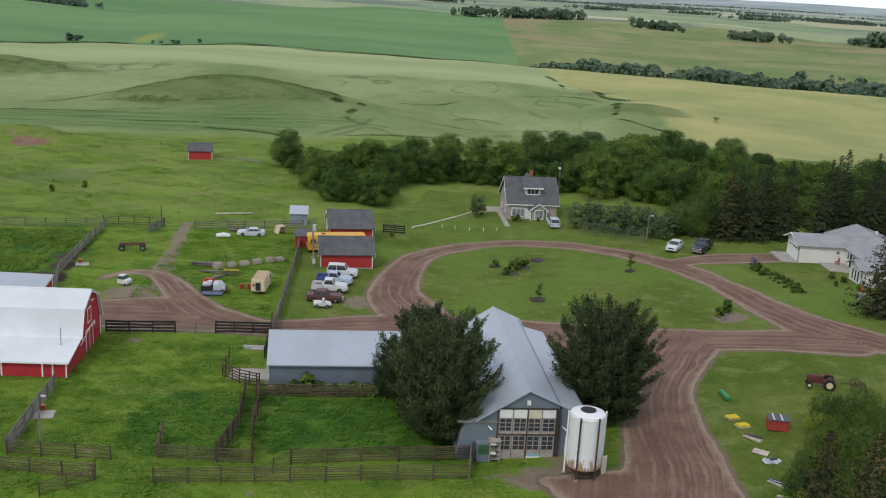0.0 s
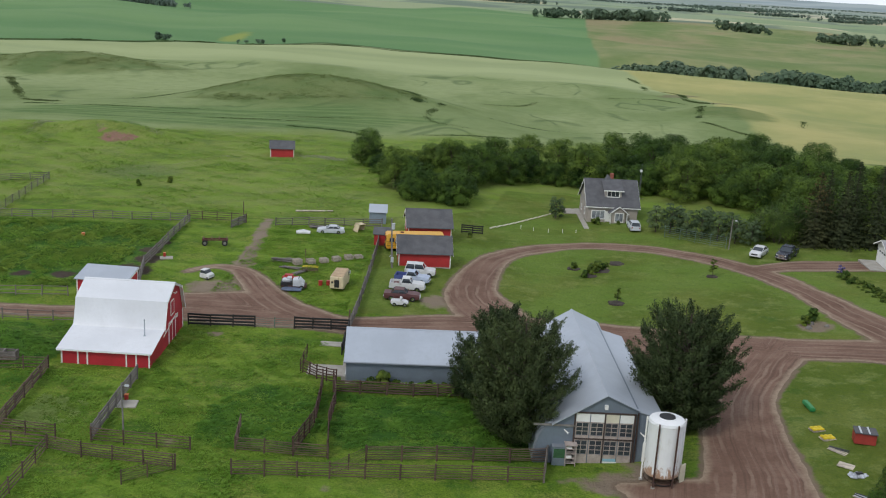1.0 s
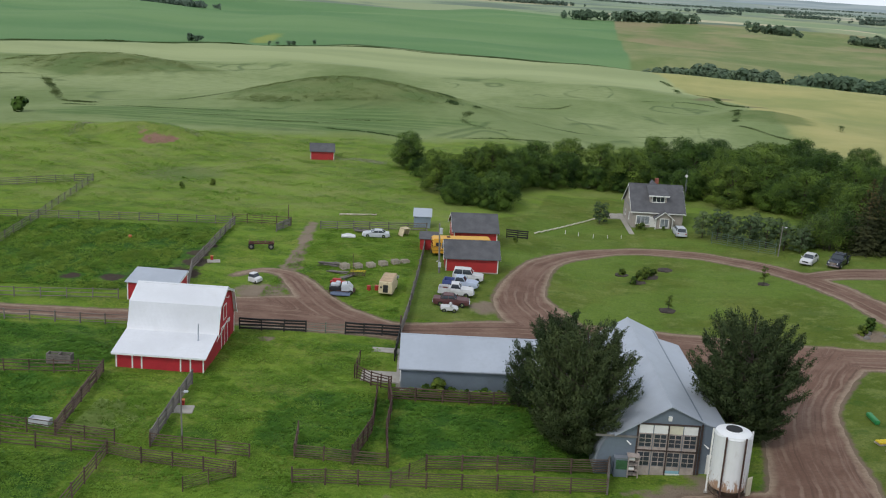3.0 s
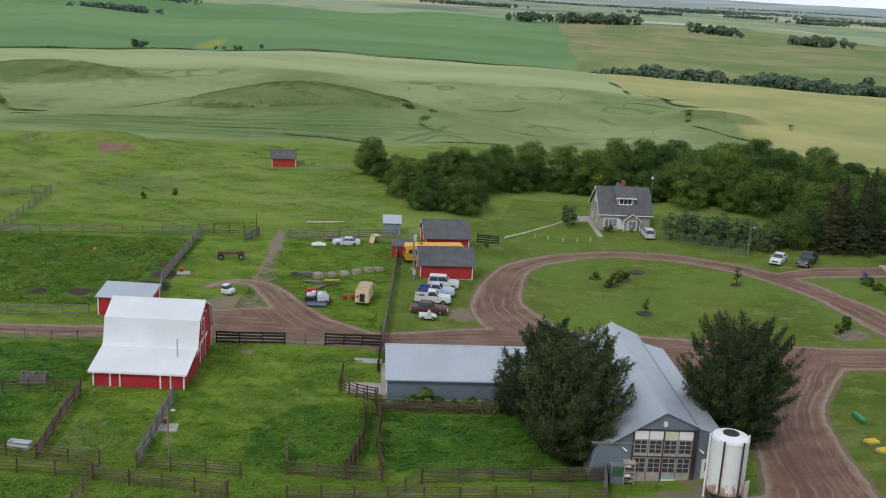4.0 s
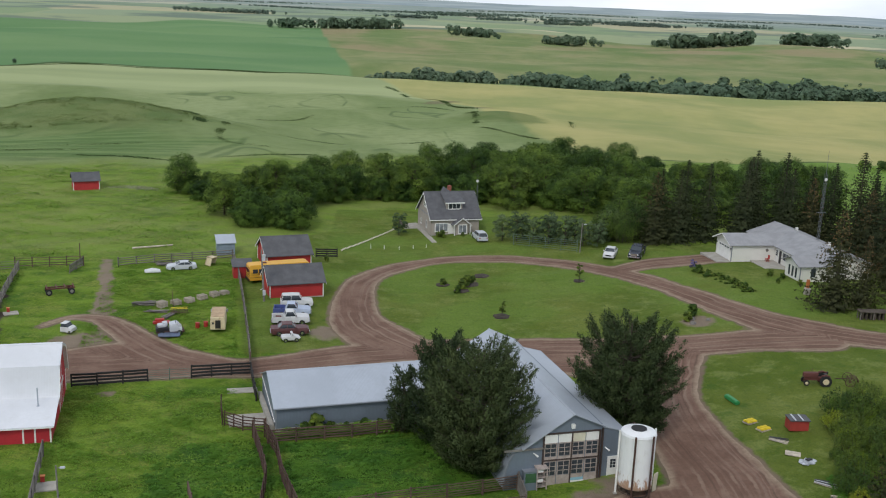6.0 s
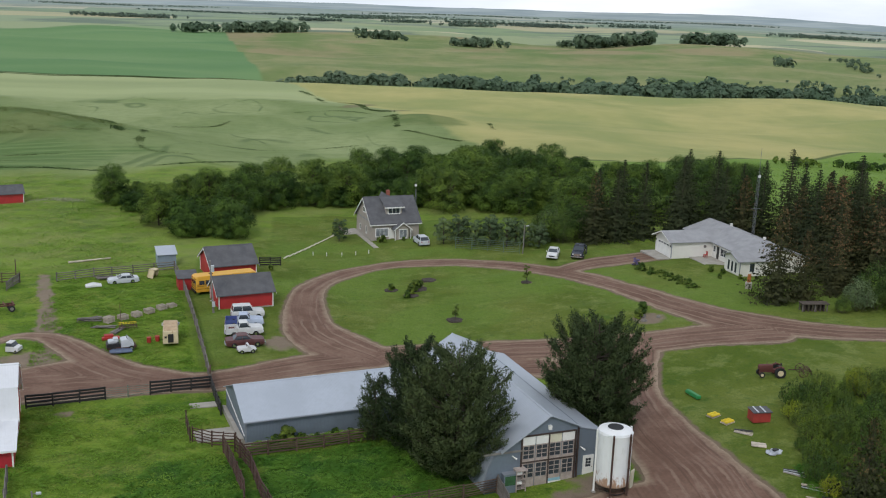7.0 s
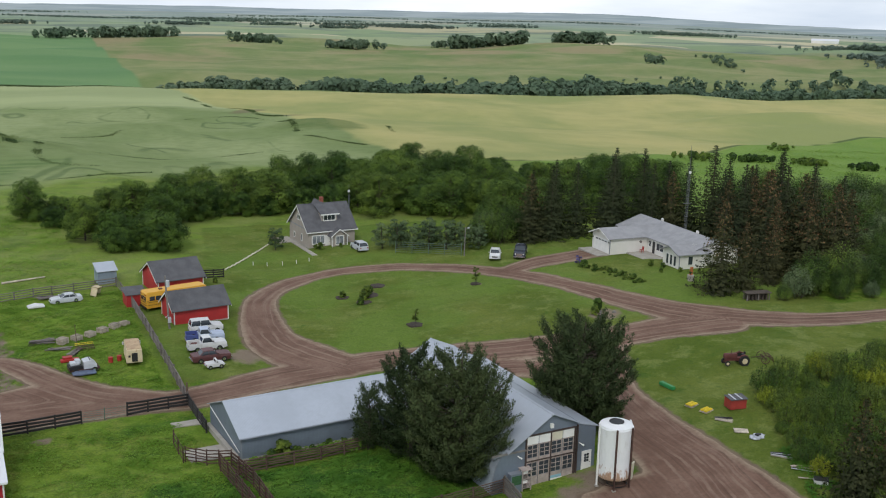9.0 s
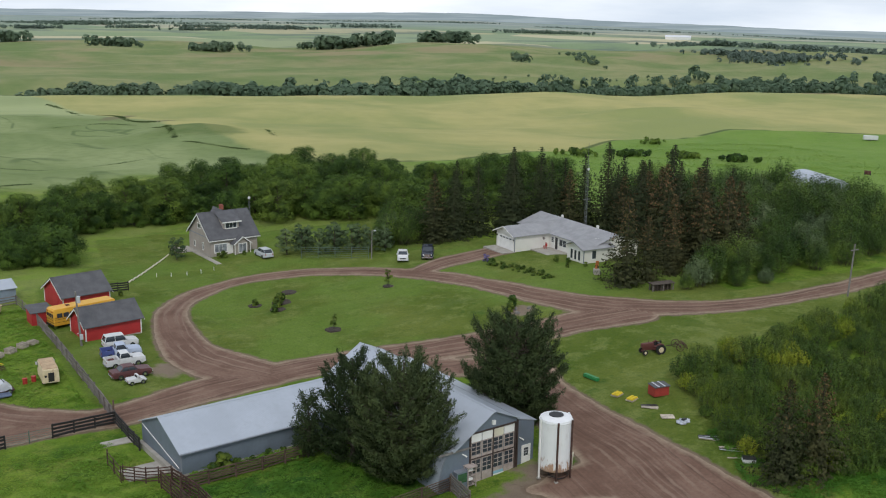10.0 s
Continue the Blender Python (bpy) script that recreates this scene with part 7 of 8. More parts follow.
BLACK_BOARD = "black board fence beside the dirt road"
BROWN_RAIL = "dark brown pipe-and-rail corral fence"
GREY_RAIL = "weathered grey rail fence at the pasture"
fence([(-38.8, 114.9), (-31.0, 115.9)], 1.35, 4, M_FENCEBLACK, BLACK_BOARD, 2.6, 0.09, 0.11, False)
fence([(-26.4, 116.6), (-19.9, 117.5)], 1.35, 4, M_FENCEBLACK, BLACK_BOARD, 2.2, 0.09, 0.11, False)
fence([(-31.0, 115.9), (-28.7, 116.2), (-26.4, 116.6)], 1.2, 5, M_GREENSTEEL, "light tube gate across the pen entrance", 2.3, 0.05, 0.025, True, name="gate")
fence([(-19.9, 117.5), (-20.1, 124), (-21.0, 141), (-22.2, 158.5)], 1.45, 5, M_WOODGREY, "leaning weathered grey plank fence beside the sheds", 2.4, 0.10, 0.09, False, wobble=0.1)
fence([(-39.5, 160), (-32, 162.5), (-23.0, 164.6)], 1.25, 4, M_WOODGREY, GREY_RAIL, 2.8, 0.09, 0.07)
fence([(-22.2, 158.5), (-23.0, 164.6)], 1.25, 4, M_WOODGREY, GREY_RAIL)
fence([(-54, 160), (-44.5, 160.6)], 1.4, 4, M_FENCEBROWN, GREY_RAIL, 2.6)
fence([(-44.6, 160.4), (-45.8, 156.5)], 1.25, 5, M_WOODGREY, "open grey plank gate by the pasture track", 2.0, 0.07, 0.08, False, name="gate")
fence([(-53.2, 158.6), (-51.8, 135), (-49.4, 126.6)], 1.35, 4, M_WOODGREY, GREY_RAIL, 2.8, 0.1, 0.08)
fence([(-53.2, 158.6), (-68, 156), (-83, 152.5), (-105, 148)], 1.3, 4, M_WOODGREY, GREY_RAIL, 3.2)
fence([(-82, 138), (-83, 152.5), (-87, 181)], 1.3, 4, M_WOODGREY, GREY_RAIL, 3.2)
fence([(-87, 181), (-100, 171)], 1.3, 4, M_WOODGREY, GREY_RAIL, 3.2)
fence([(-56.5, 121.3), (-72, 118), (-100, 116.5)], 1.25, 3, M_WOODGREY, GREY_RAIL, 3.2)
fence([(-48.5, 113.2), (-66, 111), (-100, 109.6)], 1.2, 3, M_WOODGREY, GREY_RAIL, 3.2, 0.08, 0.04)
fence([(-48.2, 98.2), (-58, 96.2), (-75, 94)], 1.35, 4, M_FENCEBROWN, BROWN_RAIL)
fence([(-48.2, 98.2), (-46.2, 83.6)], 1.4, 5, M_FENCEBROWN, BROWN_RAIL, 2.6, 0.09, 0.08)
fence([(-46.2, 83.4), (-40.4, 83.0)], 1.4, 5, M_FENCEBROWN, BROWN_RAIL)
fence([(-60, 84.5), (-46.2, 83.4)], 1.35, 4, M_FENCEBROWN, BROWN_RAIL)
fence([(-37.2, 83.4), (-38.6, 98.0)], 1.5, 5, M_WOODGREY, "weathered grey plank fence below the barn", 2.4, 0.10, 0.09, False)
fence([(-37.2, 83.2), (-28.0, 83.0)], 1.35, 5, M_FENCEBROWN, BROWN_RAIL, 3.0, 0.08, 0.045)
fence([(-62, 81.2), (-50, 80.8), (-40.2, 81.0)], 1.3, 4, M_FENCEBROWN, BROWN_RAIL, 3.2, 0.08, 0.05)
fence([(-40.2, 81.0), (-36.8, 80.3), (-28.2, 79.6)], 1.35, 6, M_FENCEBROWN, BROWN_RAIL, 3.2, 0.08, 0.05)
fence([(-40.2, 81.0), (-39.6, 73), (-39.2, 66)], 1.35, 4, M_FENCEBROWN, BROWN_RAIL)
fence([(-28.3, 79.4), (-31.6, 76.2)], 1.3, 6, M_FENCEBROWN, "swung-open brown tube gate", 3.0, 0.06, 0.03, name="gate")
fence([(-24.2, 84.0), (-25.0, 88.6)], 1.4, 5, M_FENCEBROWN, BROWN_RAIL, 2.4)
fence([(-24.2, 84.0), (-18.9, 84.0), (-15.8, 84.2)], 1.35, 6, M_FENCEBROWN, BROWN_RAIL, 3.0, 0.08, 0.045)
fence([(-23.2, 79.4), (-15.0, 80.8), (-6.0, 82.0), (3.4, 83.4)], 1.4, 6, M_FENCEBROWN, BROWN_RAIL, 3.2, 0.09, 0.045)
fence([(-12.4, 84.4), (-6.2, 85.6), (3.6, 87.2)], 1.4, 6, M_FENCEBROWN, BROWN_RAIL, 3.2, 0.10, 0.05)
fence([(-15.0, 80.8), (-12.4, 84.4)], 1.35, 6, M_FENCEBROWN, "brown tube gate in the corral", 2.2, 0.07, 0.03, name="gate")
fence([(3.4, 83.4), (3.6, 87.2)], 1.7, 6, M_WOODGREY, "weathered plank gate beside the greenhouse", 1.9, 0.10, 0.09, False, name="gate")
fence([(-19.6, 100.4), (-19.0, 96), (-18.4, 90.6), (-19.0, 84.2)], 1.7, 5, M_RUSTPIPE, "rusty curved cattle chute rails", 1.8, 0.08, 0.08, False)
fence([(-18.5, 100.6), (-17.4, 96), (-17.0, 90.4), (-15.9, 84.4)], 1.7, 5, M_RUSTPIPE, "rusty curved cattle chute rails", 1.8, 0.08, 0.08, False)
fence([(-18.2, 99.0), (-10, 99.8), (-2.6, 100.9), (1.5, 101.6)], 1.3, 5, M_FENCEBROWN, "dark brown plank fence along the steel shed", 2.6, 0.10, 0.065, False)
fence([(-19.9, 117.5), (-19.6, 113), (-19.3, 109.6)], 1.3, 4, M_FENCEBLACK, BLACK_BOARD, 2.2, 0.09, 0.1, False)
fence([(-22.4, 103.4), (-20.6, 102.0), (-18.4, 101.4)], 1.5, 5, M_RUSTPIPE, "rusty pipe gate at the shed corner", 1.4, 0.07, 0.06, name="gate")
fence([(-22.6, 103.2), (-22.9, 107.6)], 1.5, 3, M_RUSTPIPE, "rusty pipe posts beside the concrete pad", 2.2, 0.07, 0.04)
fence([(-10.0, 166.5), (-6.6, 167.6)], 1.3, 4, M_FENCEBLACK, "short dark board fence behind the sheds", 1.8, 0.08, 0.1, False)
fence([(23.6, 172.4), (28, 168.2), (32.2, 163.9)], 1.9, 6, M_GREENSTEEL, "green steel mesh fence beside the garden trees", 3.0, 0.05, 0.03)


# ---- vehicles ----
def paint(name, col, rough=0.35, rust=None, amount=0.3):
    return plain(name, col, rough, vary=0.06, s1=1.2, s2=8, bump=0.05, dirt=rust, dirt_amount=amount)


P_WHITE = paint("white_car_paint", (0.62, 0.62, 0.62))
P_BLUE = paint("blue_truck_paint", (0.07, 0.095, 0.26), 0.4)
P_PALEBLUE = paint("pale_blue_truck_paint", (0.42, 0.48, 0.60), 0.4)
P_MAROON = paint("faded_maroon_paint", (0.10, 0.035, 0.035), 0.45, (0.16, 0.08, 0.06))
P_SILVER = paint("silver_paint", (0.50, 0.52, 0.55), 0.35)
P_NAVY = paint("dark_navy_paint", (0.022, 0.026, 0.040), 0.25)
P_CREAM = paint("cream_paint_rusting", (0.66, 0.55, 0.36), 0.6, (0.34, 0.17, 0.09), 0.6)
P_BUS = paint("school_bus_yellow", (0.68, 0.36, 0.035), 0.45)
P_RED = paint("faded_red_paint", (0.38, 0.03, 0.025), 0.55)
P_RUSTRED = paint("rusty_red_brown", (0.11, 0.032, 0.026), 0.7)
P_YELLOW = plain("yellow_bags", (0.72, 0.56, 0.03), 0.6, vary=0.12, s1=2)
P_GREEN = plain("green_trough_plastic", (0.03, 0.24, 0.07), 0.5, vary=0.1)
P_BRICKRED = plain("faded_red_bin", (0.36, 0.045, 0.035), 0.6, vary=0.12, s1=1.5, dirt=(0.25, 0.05, 0.04))
P_PALLET = plain("pale_grey_pallet_wood", (0.44, 0.38, 0.31), 0.9, vary=0.25, s1=2, s2=14, rnd=0.25)
P_ORANGE = plain("orange_plastic", (0.62, 0.20, 0.07), 0.5, vary=0.1)
P_STONE = plain("field_stone", (0.17, 0.155, 0.14), 0.9, vary=0.2, s1=3, s2=16, bump=0.5, rnd=0.3)
M_MAST = plain("dull_grey_mast_steel", (0.16, 0.17, 0.18), 0.5, metal=0.4, vary=0.1)
P_LAMP = plain("headlight_glass", (0.65, 0.66, 0.66), 0.15, vary=0.05, bump=0)
P_TAIL = plain("red_tail_lamp", (0.35, 0.02, 0.02), 0.25, vary=0.05, bump=0)


def wheel(parent, x, y, r, w, rim_mat=None):
    s = 1 if y > 0 else -1
    t = part("wheel", tubes(((x, y - s * w / 2, r), (x, y + s * w / 2, r), r, r), n=18), M_TYRE, parent)
    part("rim", tubes(((x, y + s * (w / 2 - 0.02), r), (x, y + s * (w / 2 + 0.015), r), r * 0.58, r * 0.52), n=14), rim_mat or M_CHROME, t)
    return t


def loft(sections):
    """A closed body through rectangles (x, half-width low, half-width high, z low, z high) along x."""
    bm = bmesh.new()
    rings = [[bm.verts.new(p) for p in ((x, -a, z0), (x, -a, z0 + (z1 - z0) * 0.6), (x, -b, z1), (x, b, z1), (x, a, z0 + (z1 - z0) * 0.6), (x, a, z0))] for x, a, b, z0, z1 in sections]
    for r, q in zip(rings[:-1], rings[1:]):
        for i in range(6):
            bm.faces.new((r[i], r[(i + 1) % 6], q[(i + 1) % 6], q[i]))
    bm.faces.new(rings[0][::-1])
    bm.faces.new(rings[-1])
    bmesh.ops.recalc_face_normals(bm, faces=bm.faces)
    bmesh.ops.bevel(bm, geom=[e for e in bm.edges], offset=0.03, segments=1, affect='EDGES')
    return bm


def vehicle(name, m, label, length, width, hood, body_mat, cabin, style, category="car", wheel_r=0.33, clear=0.24, roof_mat=None, group="", rim=None):
    """cabin: x of windscreen base, windscreen top, rear glass top, rear glass base, then the roof's height; x runs forward from the middle."""
    root = thing(name, m, label, category, group)
    hl, hw = length / 2, width / 2
    a, b_, c, d, top = cabin
    body = part("body", loft([(-hl, hw * .90, hw * .84, clear + .12, hood - .04), (-hl + .25, hw, hw * .93, clear, hood), (d, hw, hw * .93, clear, hood), (a, hw, hw * .93, clear, hood), (hl - .3, hw, hw * .90, clear, hood - .07), (hl, hw * .88, hw * .78, clear + .12, hood - .17)]), body_mat, root)
    glass = part("cabin_glass", loft([(d, hw * .90, hw * .88, hood - .05, hood + .01), (c, hw * .86, hw * .74, hood - .05, top - .05), (b_, hw * .86, hw * .74, hood - .05, top - .05), (a, hw * .90, hw * .88, hood - .05, hood + .01)]), M_GLASS, root)
    part("roof", loft([(c - .08, hw * .76, hw * .70, top - .07, top), ((b_ + c) / 2, hw * .77, hw * .72, top - .07, top + .03), (b_ + .08, hw * .76, hw * .70, top - .07, top)]), roof_mat or body_mat, root)
    for s in (-1, 1):
        for (xa, xb) in ((a, b_), (d, c), ((b_ + c) / 2, (b_ + c) / 2)):
            part("pillar", tubes(((xa, s * hw * .895, hood - .02), (xb, s * hw * .755, top - .04), .045), n=5), roof_mat or body_mat, root)
        wheel(root, hl - length * .19, s * (hw - .10), wheel_r, .22, rim)
        wheel(root, -hl + length * .21, s * (hw - .10), wheel_r, .22, rim)
        part("headlight", boxes((hl - .06, hl + .015, s * hw * .66 - .12, s * hw * .66 + .12, hood - .36, hood - .20)), P_LAMP, root)
        part("tail_lamp", boxes((-hl - .015, -hl + .05, s * hw * .72 - .10, s * hw * .72 + .10, hood - .32, hood - .14)), P_TAIL, root)
        part("mirror", boxes((a - .12, a + .02, s * (hw + .02), s * (hw + .16), hood + .04, hood + .18)), body_mat, root)
    part("front_bumper", boxes((hl - .05, hl + .10, -hw * .92, hw * .92, clear + .10, clear + .27), bevel=.03), M_CHROME if style == "old" else body_mat, root)
    part("rear_bumper", boxes((-hl - .10, -hl + .05, -hw * .92, hw * .92, clear + .12, clear + .28), bevel=.03), M_CHROME if style == "old" else body_mat, root)
    part("grille", boxes((hl - .04, hl + .012, -hw * .5, hw * .5, clear + .30, hood - .22)), M_BLACK if style != "old" else M_CHROME, root)
    return root


def pickup(name, m, label, length, width, hood, cab_mat, bed_mat, cabin, bed_end, load=None, style="old", group="", wheel_r=0.37):
    root = thing(name, m, label, "pickup truck", group)
    hl, hw, clear = length / 2, width / 2, 0.36
    a, b_, c, d, top = cabin
    part("body", loft([(d - .1, hw * .95, hw * .90, clear, hood), (a, hw, hw * .93, clear, hood), (hl - .35, hw, hw * .88, clear, hood - .05), (hl, hw * .9, hw * .8, clear + .1, hood - .16)]), cab_mat, root)
    part("cabin_glass", loft([(d, hw * .88, hw * .86, hood - .05, hood + .01), (c, hw * .86, hw * .76, hood - .05, top - .05), (b_, hw * .86, hw * .76, hood - .05, top - .05), (a, hw * .90, hw * .88, hood - .05, hood + .01)]), M_GLASS, root)
    part("roof", loft([(c - .10, hw * .80, hw * .74, top - .08, top), (b_ + .08, hw * .80, hw * .74, top - .08, top)]), cab_mat, root)
    x0, x1, zb = -hl, d - .14, clear + .22
    bed = part("bed", boxes((x0, x1, -hw, -hw + .1, clear + .1, hood - .02), (x0, x1, hw - .1, hw, clear + .1, hood - .02), (x0, x0 + .07, -hw + .1, hw - .1, clear + .1, hood - .05), (x1 - .07, x1, -hw + .1, hw - .1, clear + .1, hood - .02), (x0, x1, -hw + .1, hw - .1, clear + .1, zb)), bed_mat, root)
    if load:
        part("load", boxes((x0 + .2, x1 - .3, -hw * .6, hw * .5, zb, zb + .22), (x0 + .5, x0 + 1.2, -hw * .2, hw * .75, zb + .02, zb + .36), bevel=.02), load, bed)
    for s in (-1, 1):
        for (xa, xb) in ((a, b_), (d, c)):
            part("pillar", tubes(((xa, s * hw * .89, hood - .02), (xb, s * hw * .77, top - .04), .05), n=5), cab_mat, root)
        wheel(root, hl - length * .20, s * (hw - .10), wheel_r, .24)
        wheel(root, -hl + length * .22, s * (hw - .10), wheel_r, .24)
        part("headlight", tubes(((hl - .08, s * hw * .64, hood - .30), (hl + .02, s * hw * .64, hood - .30), .11), n=12), P_LAMP, root)
        part("tail_lamp", boxes((-hl - .015, -hl + .03, s * hw * .86 - .07, s * hw * .86 + .07, hood - .40, hood - .18)), P_TAIL, root)
        part("mirror", boxes((a - .10, a, s * (hw + .02), s * (hw + .18), hood + .05, hood + .25)), M_CHROME, root)
    part("front_bumper", boxes((hl - .02, hl + .12, -hw * .95, hw * .95, clear + .02, clear + .2), bevel=.03), M_CHROME, root)
    part("rear_bumper", boxes((-hl - .12, -hl, -hw * .9, hw * .9, clear + .02, clear + .16), bevel=.03), M_CHROME, root)
    part("grille", boxes((hl - .04, hl + .015, -hw * .5, hw * .5, clear + .25, hood - .2)), M_CHROME, root)
    return root


def park(x, y, heading):
    return pose(x, y, ground_z(x, y), 0, 0, heading)


OLD = "old vehicles parked in a row"
vehicle("station_wagon", park(-14.0, 140.8, 2), "white old sport wagon parked by the red shed", 4.3, 1.8, 1.15, P_WHITE, (0.70, 0.30, -1.85, -2.05, 1.85), "old", "car", .36, .32, group=OLD)
pickup("pickup_truck", park(-14.7, 137.4, -4), "blue and white old pickup truck in the row", 4.8, 1.85, 1.18, P_PALEBLUE, P_BLUE, (0.75, 0.35, -0.55, -0.75, 1.78), 0, group=OLD)
pickup("pickup_truck", park(-15.0, 134.2, 2), "white old pickup truck with a rusty load bed", 4.7, 1.85, 1.22, P_WHITE, P_WHITE, (0.70, 0.32, -0.55, -0.75, 1.85), 0, P_RUSTRED, group=OLD)
vehicle("sedan", park(-15.2, 130.4, 3), "faded maroon old sedan parked on the grass", 4.7, 1.8, 1.0, P_MAROON, (0.75, 0.20, -0.95, -1.45, 1.5), "old", "car", .33, .25, group=OLD)
vehicle("small_car", park(-15.2, 127.9, 6), "tiny white old convertible with red seats", 2.2, 1.2, 0.75, P_WHITE, (0.35, 0.20, 0.10, 0.02, 1.1), "old", "car", .26, .24, group=OLD)
vehicle("sedan", park(36.4, 159.6, 243), "white modern sedan parked beside the drive", 4.7, 1.82, 0.95, P_WHITE, (0.95, 0.15, -1.15, -1.75, 1.42), "new", "car", .33, .22)
pickup("pickup_truck", park(40.3, 158.2, 240), "dark navy crew-cab pickup parked beside the drive", 5.7, 1.98, 1.20, P_NAVY, P_NAVY, (1.05, 0.45, -1.05, -1.25, 1.85), 0, M_BLACK, style="new")
vehicle("hatchback", park(19.0, 178.2, 95), "silver hatchback parked beside the house", 4.4, 1.80, 1.02, P_SILVER, (1.0, 0.35, -1.55, -2.05, 1.58), "new", "car", .33, .22)
vehicle("sedan", park(-30.3, 158.7, 190), "silver wrecked sedan standing in tall grass", 4.2, 1.66, 0.80, P_SILVER, (0.80, 0.15, -0.9, -1.5, 1.18), "new", "car", .28, .12)


def school_bus():
    b = thing("school_bus", park(-15.6, 153.0, 14) @ Matrix.Diagonal((1, 1, 0.9, 1)), "yellow school bus parked between the red sheds", "bus")
    hl, hw = 5.1, 1.2
    part("body", loft([(-hl, hw * .96, hw * .80, .55, 2.75), (-hl + .25, hw, hw * .86, .5, 2.98), (hl - 1.7, hw, hw * .86, .5, 2.98), (hl - 1.4, hw, hw * .84, .5, 2.85)]), P_BUS, b)
    part("hood", loft([(hl - 1.4, hw * .8, hw * .7, .55, 1.55), (hl, hw * .7, hw * .62, .6, 1.35)]), P_BUS, b)
    for s in (-1, 1):
        for i in range(9):
            x = -hl + .45 + i * .88
            part("window", boxes((x, x + .72, s * hw - .04, s * hw + .015, 1.75, 2.35)), M_GLASS, b)
        for z in (1.0, 1.45, 1.68):
            part("stripe", boxes((-hl + .1, hl - 1.5, s * hw - .02, s * hw + .02, z, z + .05)), M_BLACK, b)
        wheel(b, hl - 1.0, s * 1.0, .48, .28, P_BUS)
        wheel(b, -hl + 2.4, s * 1.0, .48, .28, P_BUS)
    for i in range(4):
        y = -.95 + i * .5
        part("rear_window", boxes((-hl - .02, -hl + .03, y, y + .40, 1.75, 2.30)), M_GLASS, b)
    for z in (.95, 1.35, 1.6):
        part("stripe", boxes((-hl - .03, -hl + .02, -1.05, 1.05, z, z + .06)), M_BLACK, b)
    for y in (-.95, -.6, .6, .95):
        part("lamp", tubes(((-hl - .03, y, 2.58), (-hl + .02, y, 2.58), .09), n=10), P_TAIL, b)
    part("bumper", boxes((-hl - .16, -hl, -1.1, 1.1, .45, .72)), M_BLACK, b)
    part("hatch", boxes((-2.9, -2.4, -.3, .3, 2.96, 3.1), bevel=.03), P_RUSTRED, b, "roof hatch")


def step_van():
    b = thing("camper_van", park(-24.0, 133.2, 89), "derelict cream step van with rusty roof and open rear door", "van")
    body = part("body", loft([(-2.4, .90, .84, .4, 1.95), (-2.3, .92, .86, .35, 2.05), (1.5, .92, .86, .35, 2.1), (2.0, .88, .8, .4, 1.9), (2.4, .84, .75, .45, 1.2)]), P_CREAM, b)
    part("roof", loft([(-2.32, .82, .72, 2.02, 2.10), (-1.0, .84, .74, 2.03, 2.16), (1.5, .84, .74, 2.05, 2.16), (1.85, .78, .7, 1.95, 2.04)]), P_RUSTROOF, b, "rust-blotched roof panel")
    # no real opening: a black panel paints in the doorway's dark inside
    part("rear_doorway_panel", boxes((-2.46, -2.36, -.35, .3, .55, 1.6)), M_BLACK, body, "black panel standing in for the shaded doorway")
    part("rear_window", boxes((-2.45, -2.37, .45, .7, 1.1, 1.35)), M_BLACK, body)
    for s in (-1, 1):
        part("window", boxes((1.1, 1.7, s * .87 - .06, s * .87 + .06, 1.2, 1.75)), M_GLASS, b)
        wheel(b, 1.5, s * .78, .34, .2, P_CREAM)
        wheel(b, -1.4, s * .78, .34, .2, P_CREAM)
        part("mirror", boxes((1.75, 1.85, s * .98 - .1, s * .98 + .1, 1.4, 1.75)), P_WHITE, b)


P_RUSTROOF = plain("rusting_cream_roof", (0.46, 0.33, 0.20), 0.75, vary=0.15, s1=1.0, s2=7, dirt=(0.26, 0.12, 0.06), dirt_amount=0.85)


def truck_cab():
    b = thing("truck_cab", park(-42.0, 132.2, -20) @ Matrix.Scale(0.8, 4), "white truck cab standing alone on the grass", "truck cab")
    part("body", loft([(-.9, .85, .8, .25, 1.05), (.3, .88, .82, .25, 1.05), (.95, .8, .7, .3, .85)]), P_WHITE, b)
    part("cabin_glass", loft([(-.85, .80, .76, 1.0, 1.06), (-.75, .78, .66, 1.0, 1.55), (.0, .78, .66, 1.0, 1.55), (.35, .8, .78, 1.0, 1.06)]), M_GLASS, b)
    part("roof", loft([(-.85, .70, .64, 1.52, 1.62), (.05, .70, .64, 1.52, 1.62)]), P_WHITE, b)
    for s in (-1, 1):
        wheel(b, .5, s * .75, .3, .2)
        part("door", boxes((-.75, .25, s * .86 - .03, s * .86 + .03, .35, 1.0)), P_WHITE, b)
        part("headlight", boxes((.92, .97, s * .55 - .1, s * .55 + .1, .6, .75)), P_LAMP, b)


def wagon_frame(x0, y0, rz):
    b = thing("wagon_frame", park(x0, y0, rz), "rusty wagon running gear with four wheels", "wagon")
    for y in (-.45, .45):
        part("beam", boxes((-1.9, 1.9, y - .06, y + .06, .75, .92)), P_RUSTRED, b)
    for x in (-1.7, -.5, .6, 1.7):
        part("cross_beam", boxes((x - .07, x + .07, -.9, .9, .92, 1.05)), P_RUSTRED, b)
    for x in (-1.5, 1.4):
        for s in (-1, 1):
            wheel(b, x, s * .75, .42, .2, M_POLE)
        part("axle", tubes(((x, -.75, .42), (x, .75, .42), .06)), P_RUSTRED, b)
        part("bolster", boxes((x - .1, x + .1, -.8, .8, .45, .75)), P_RUSTRED, b)


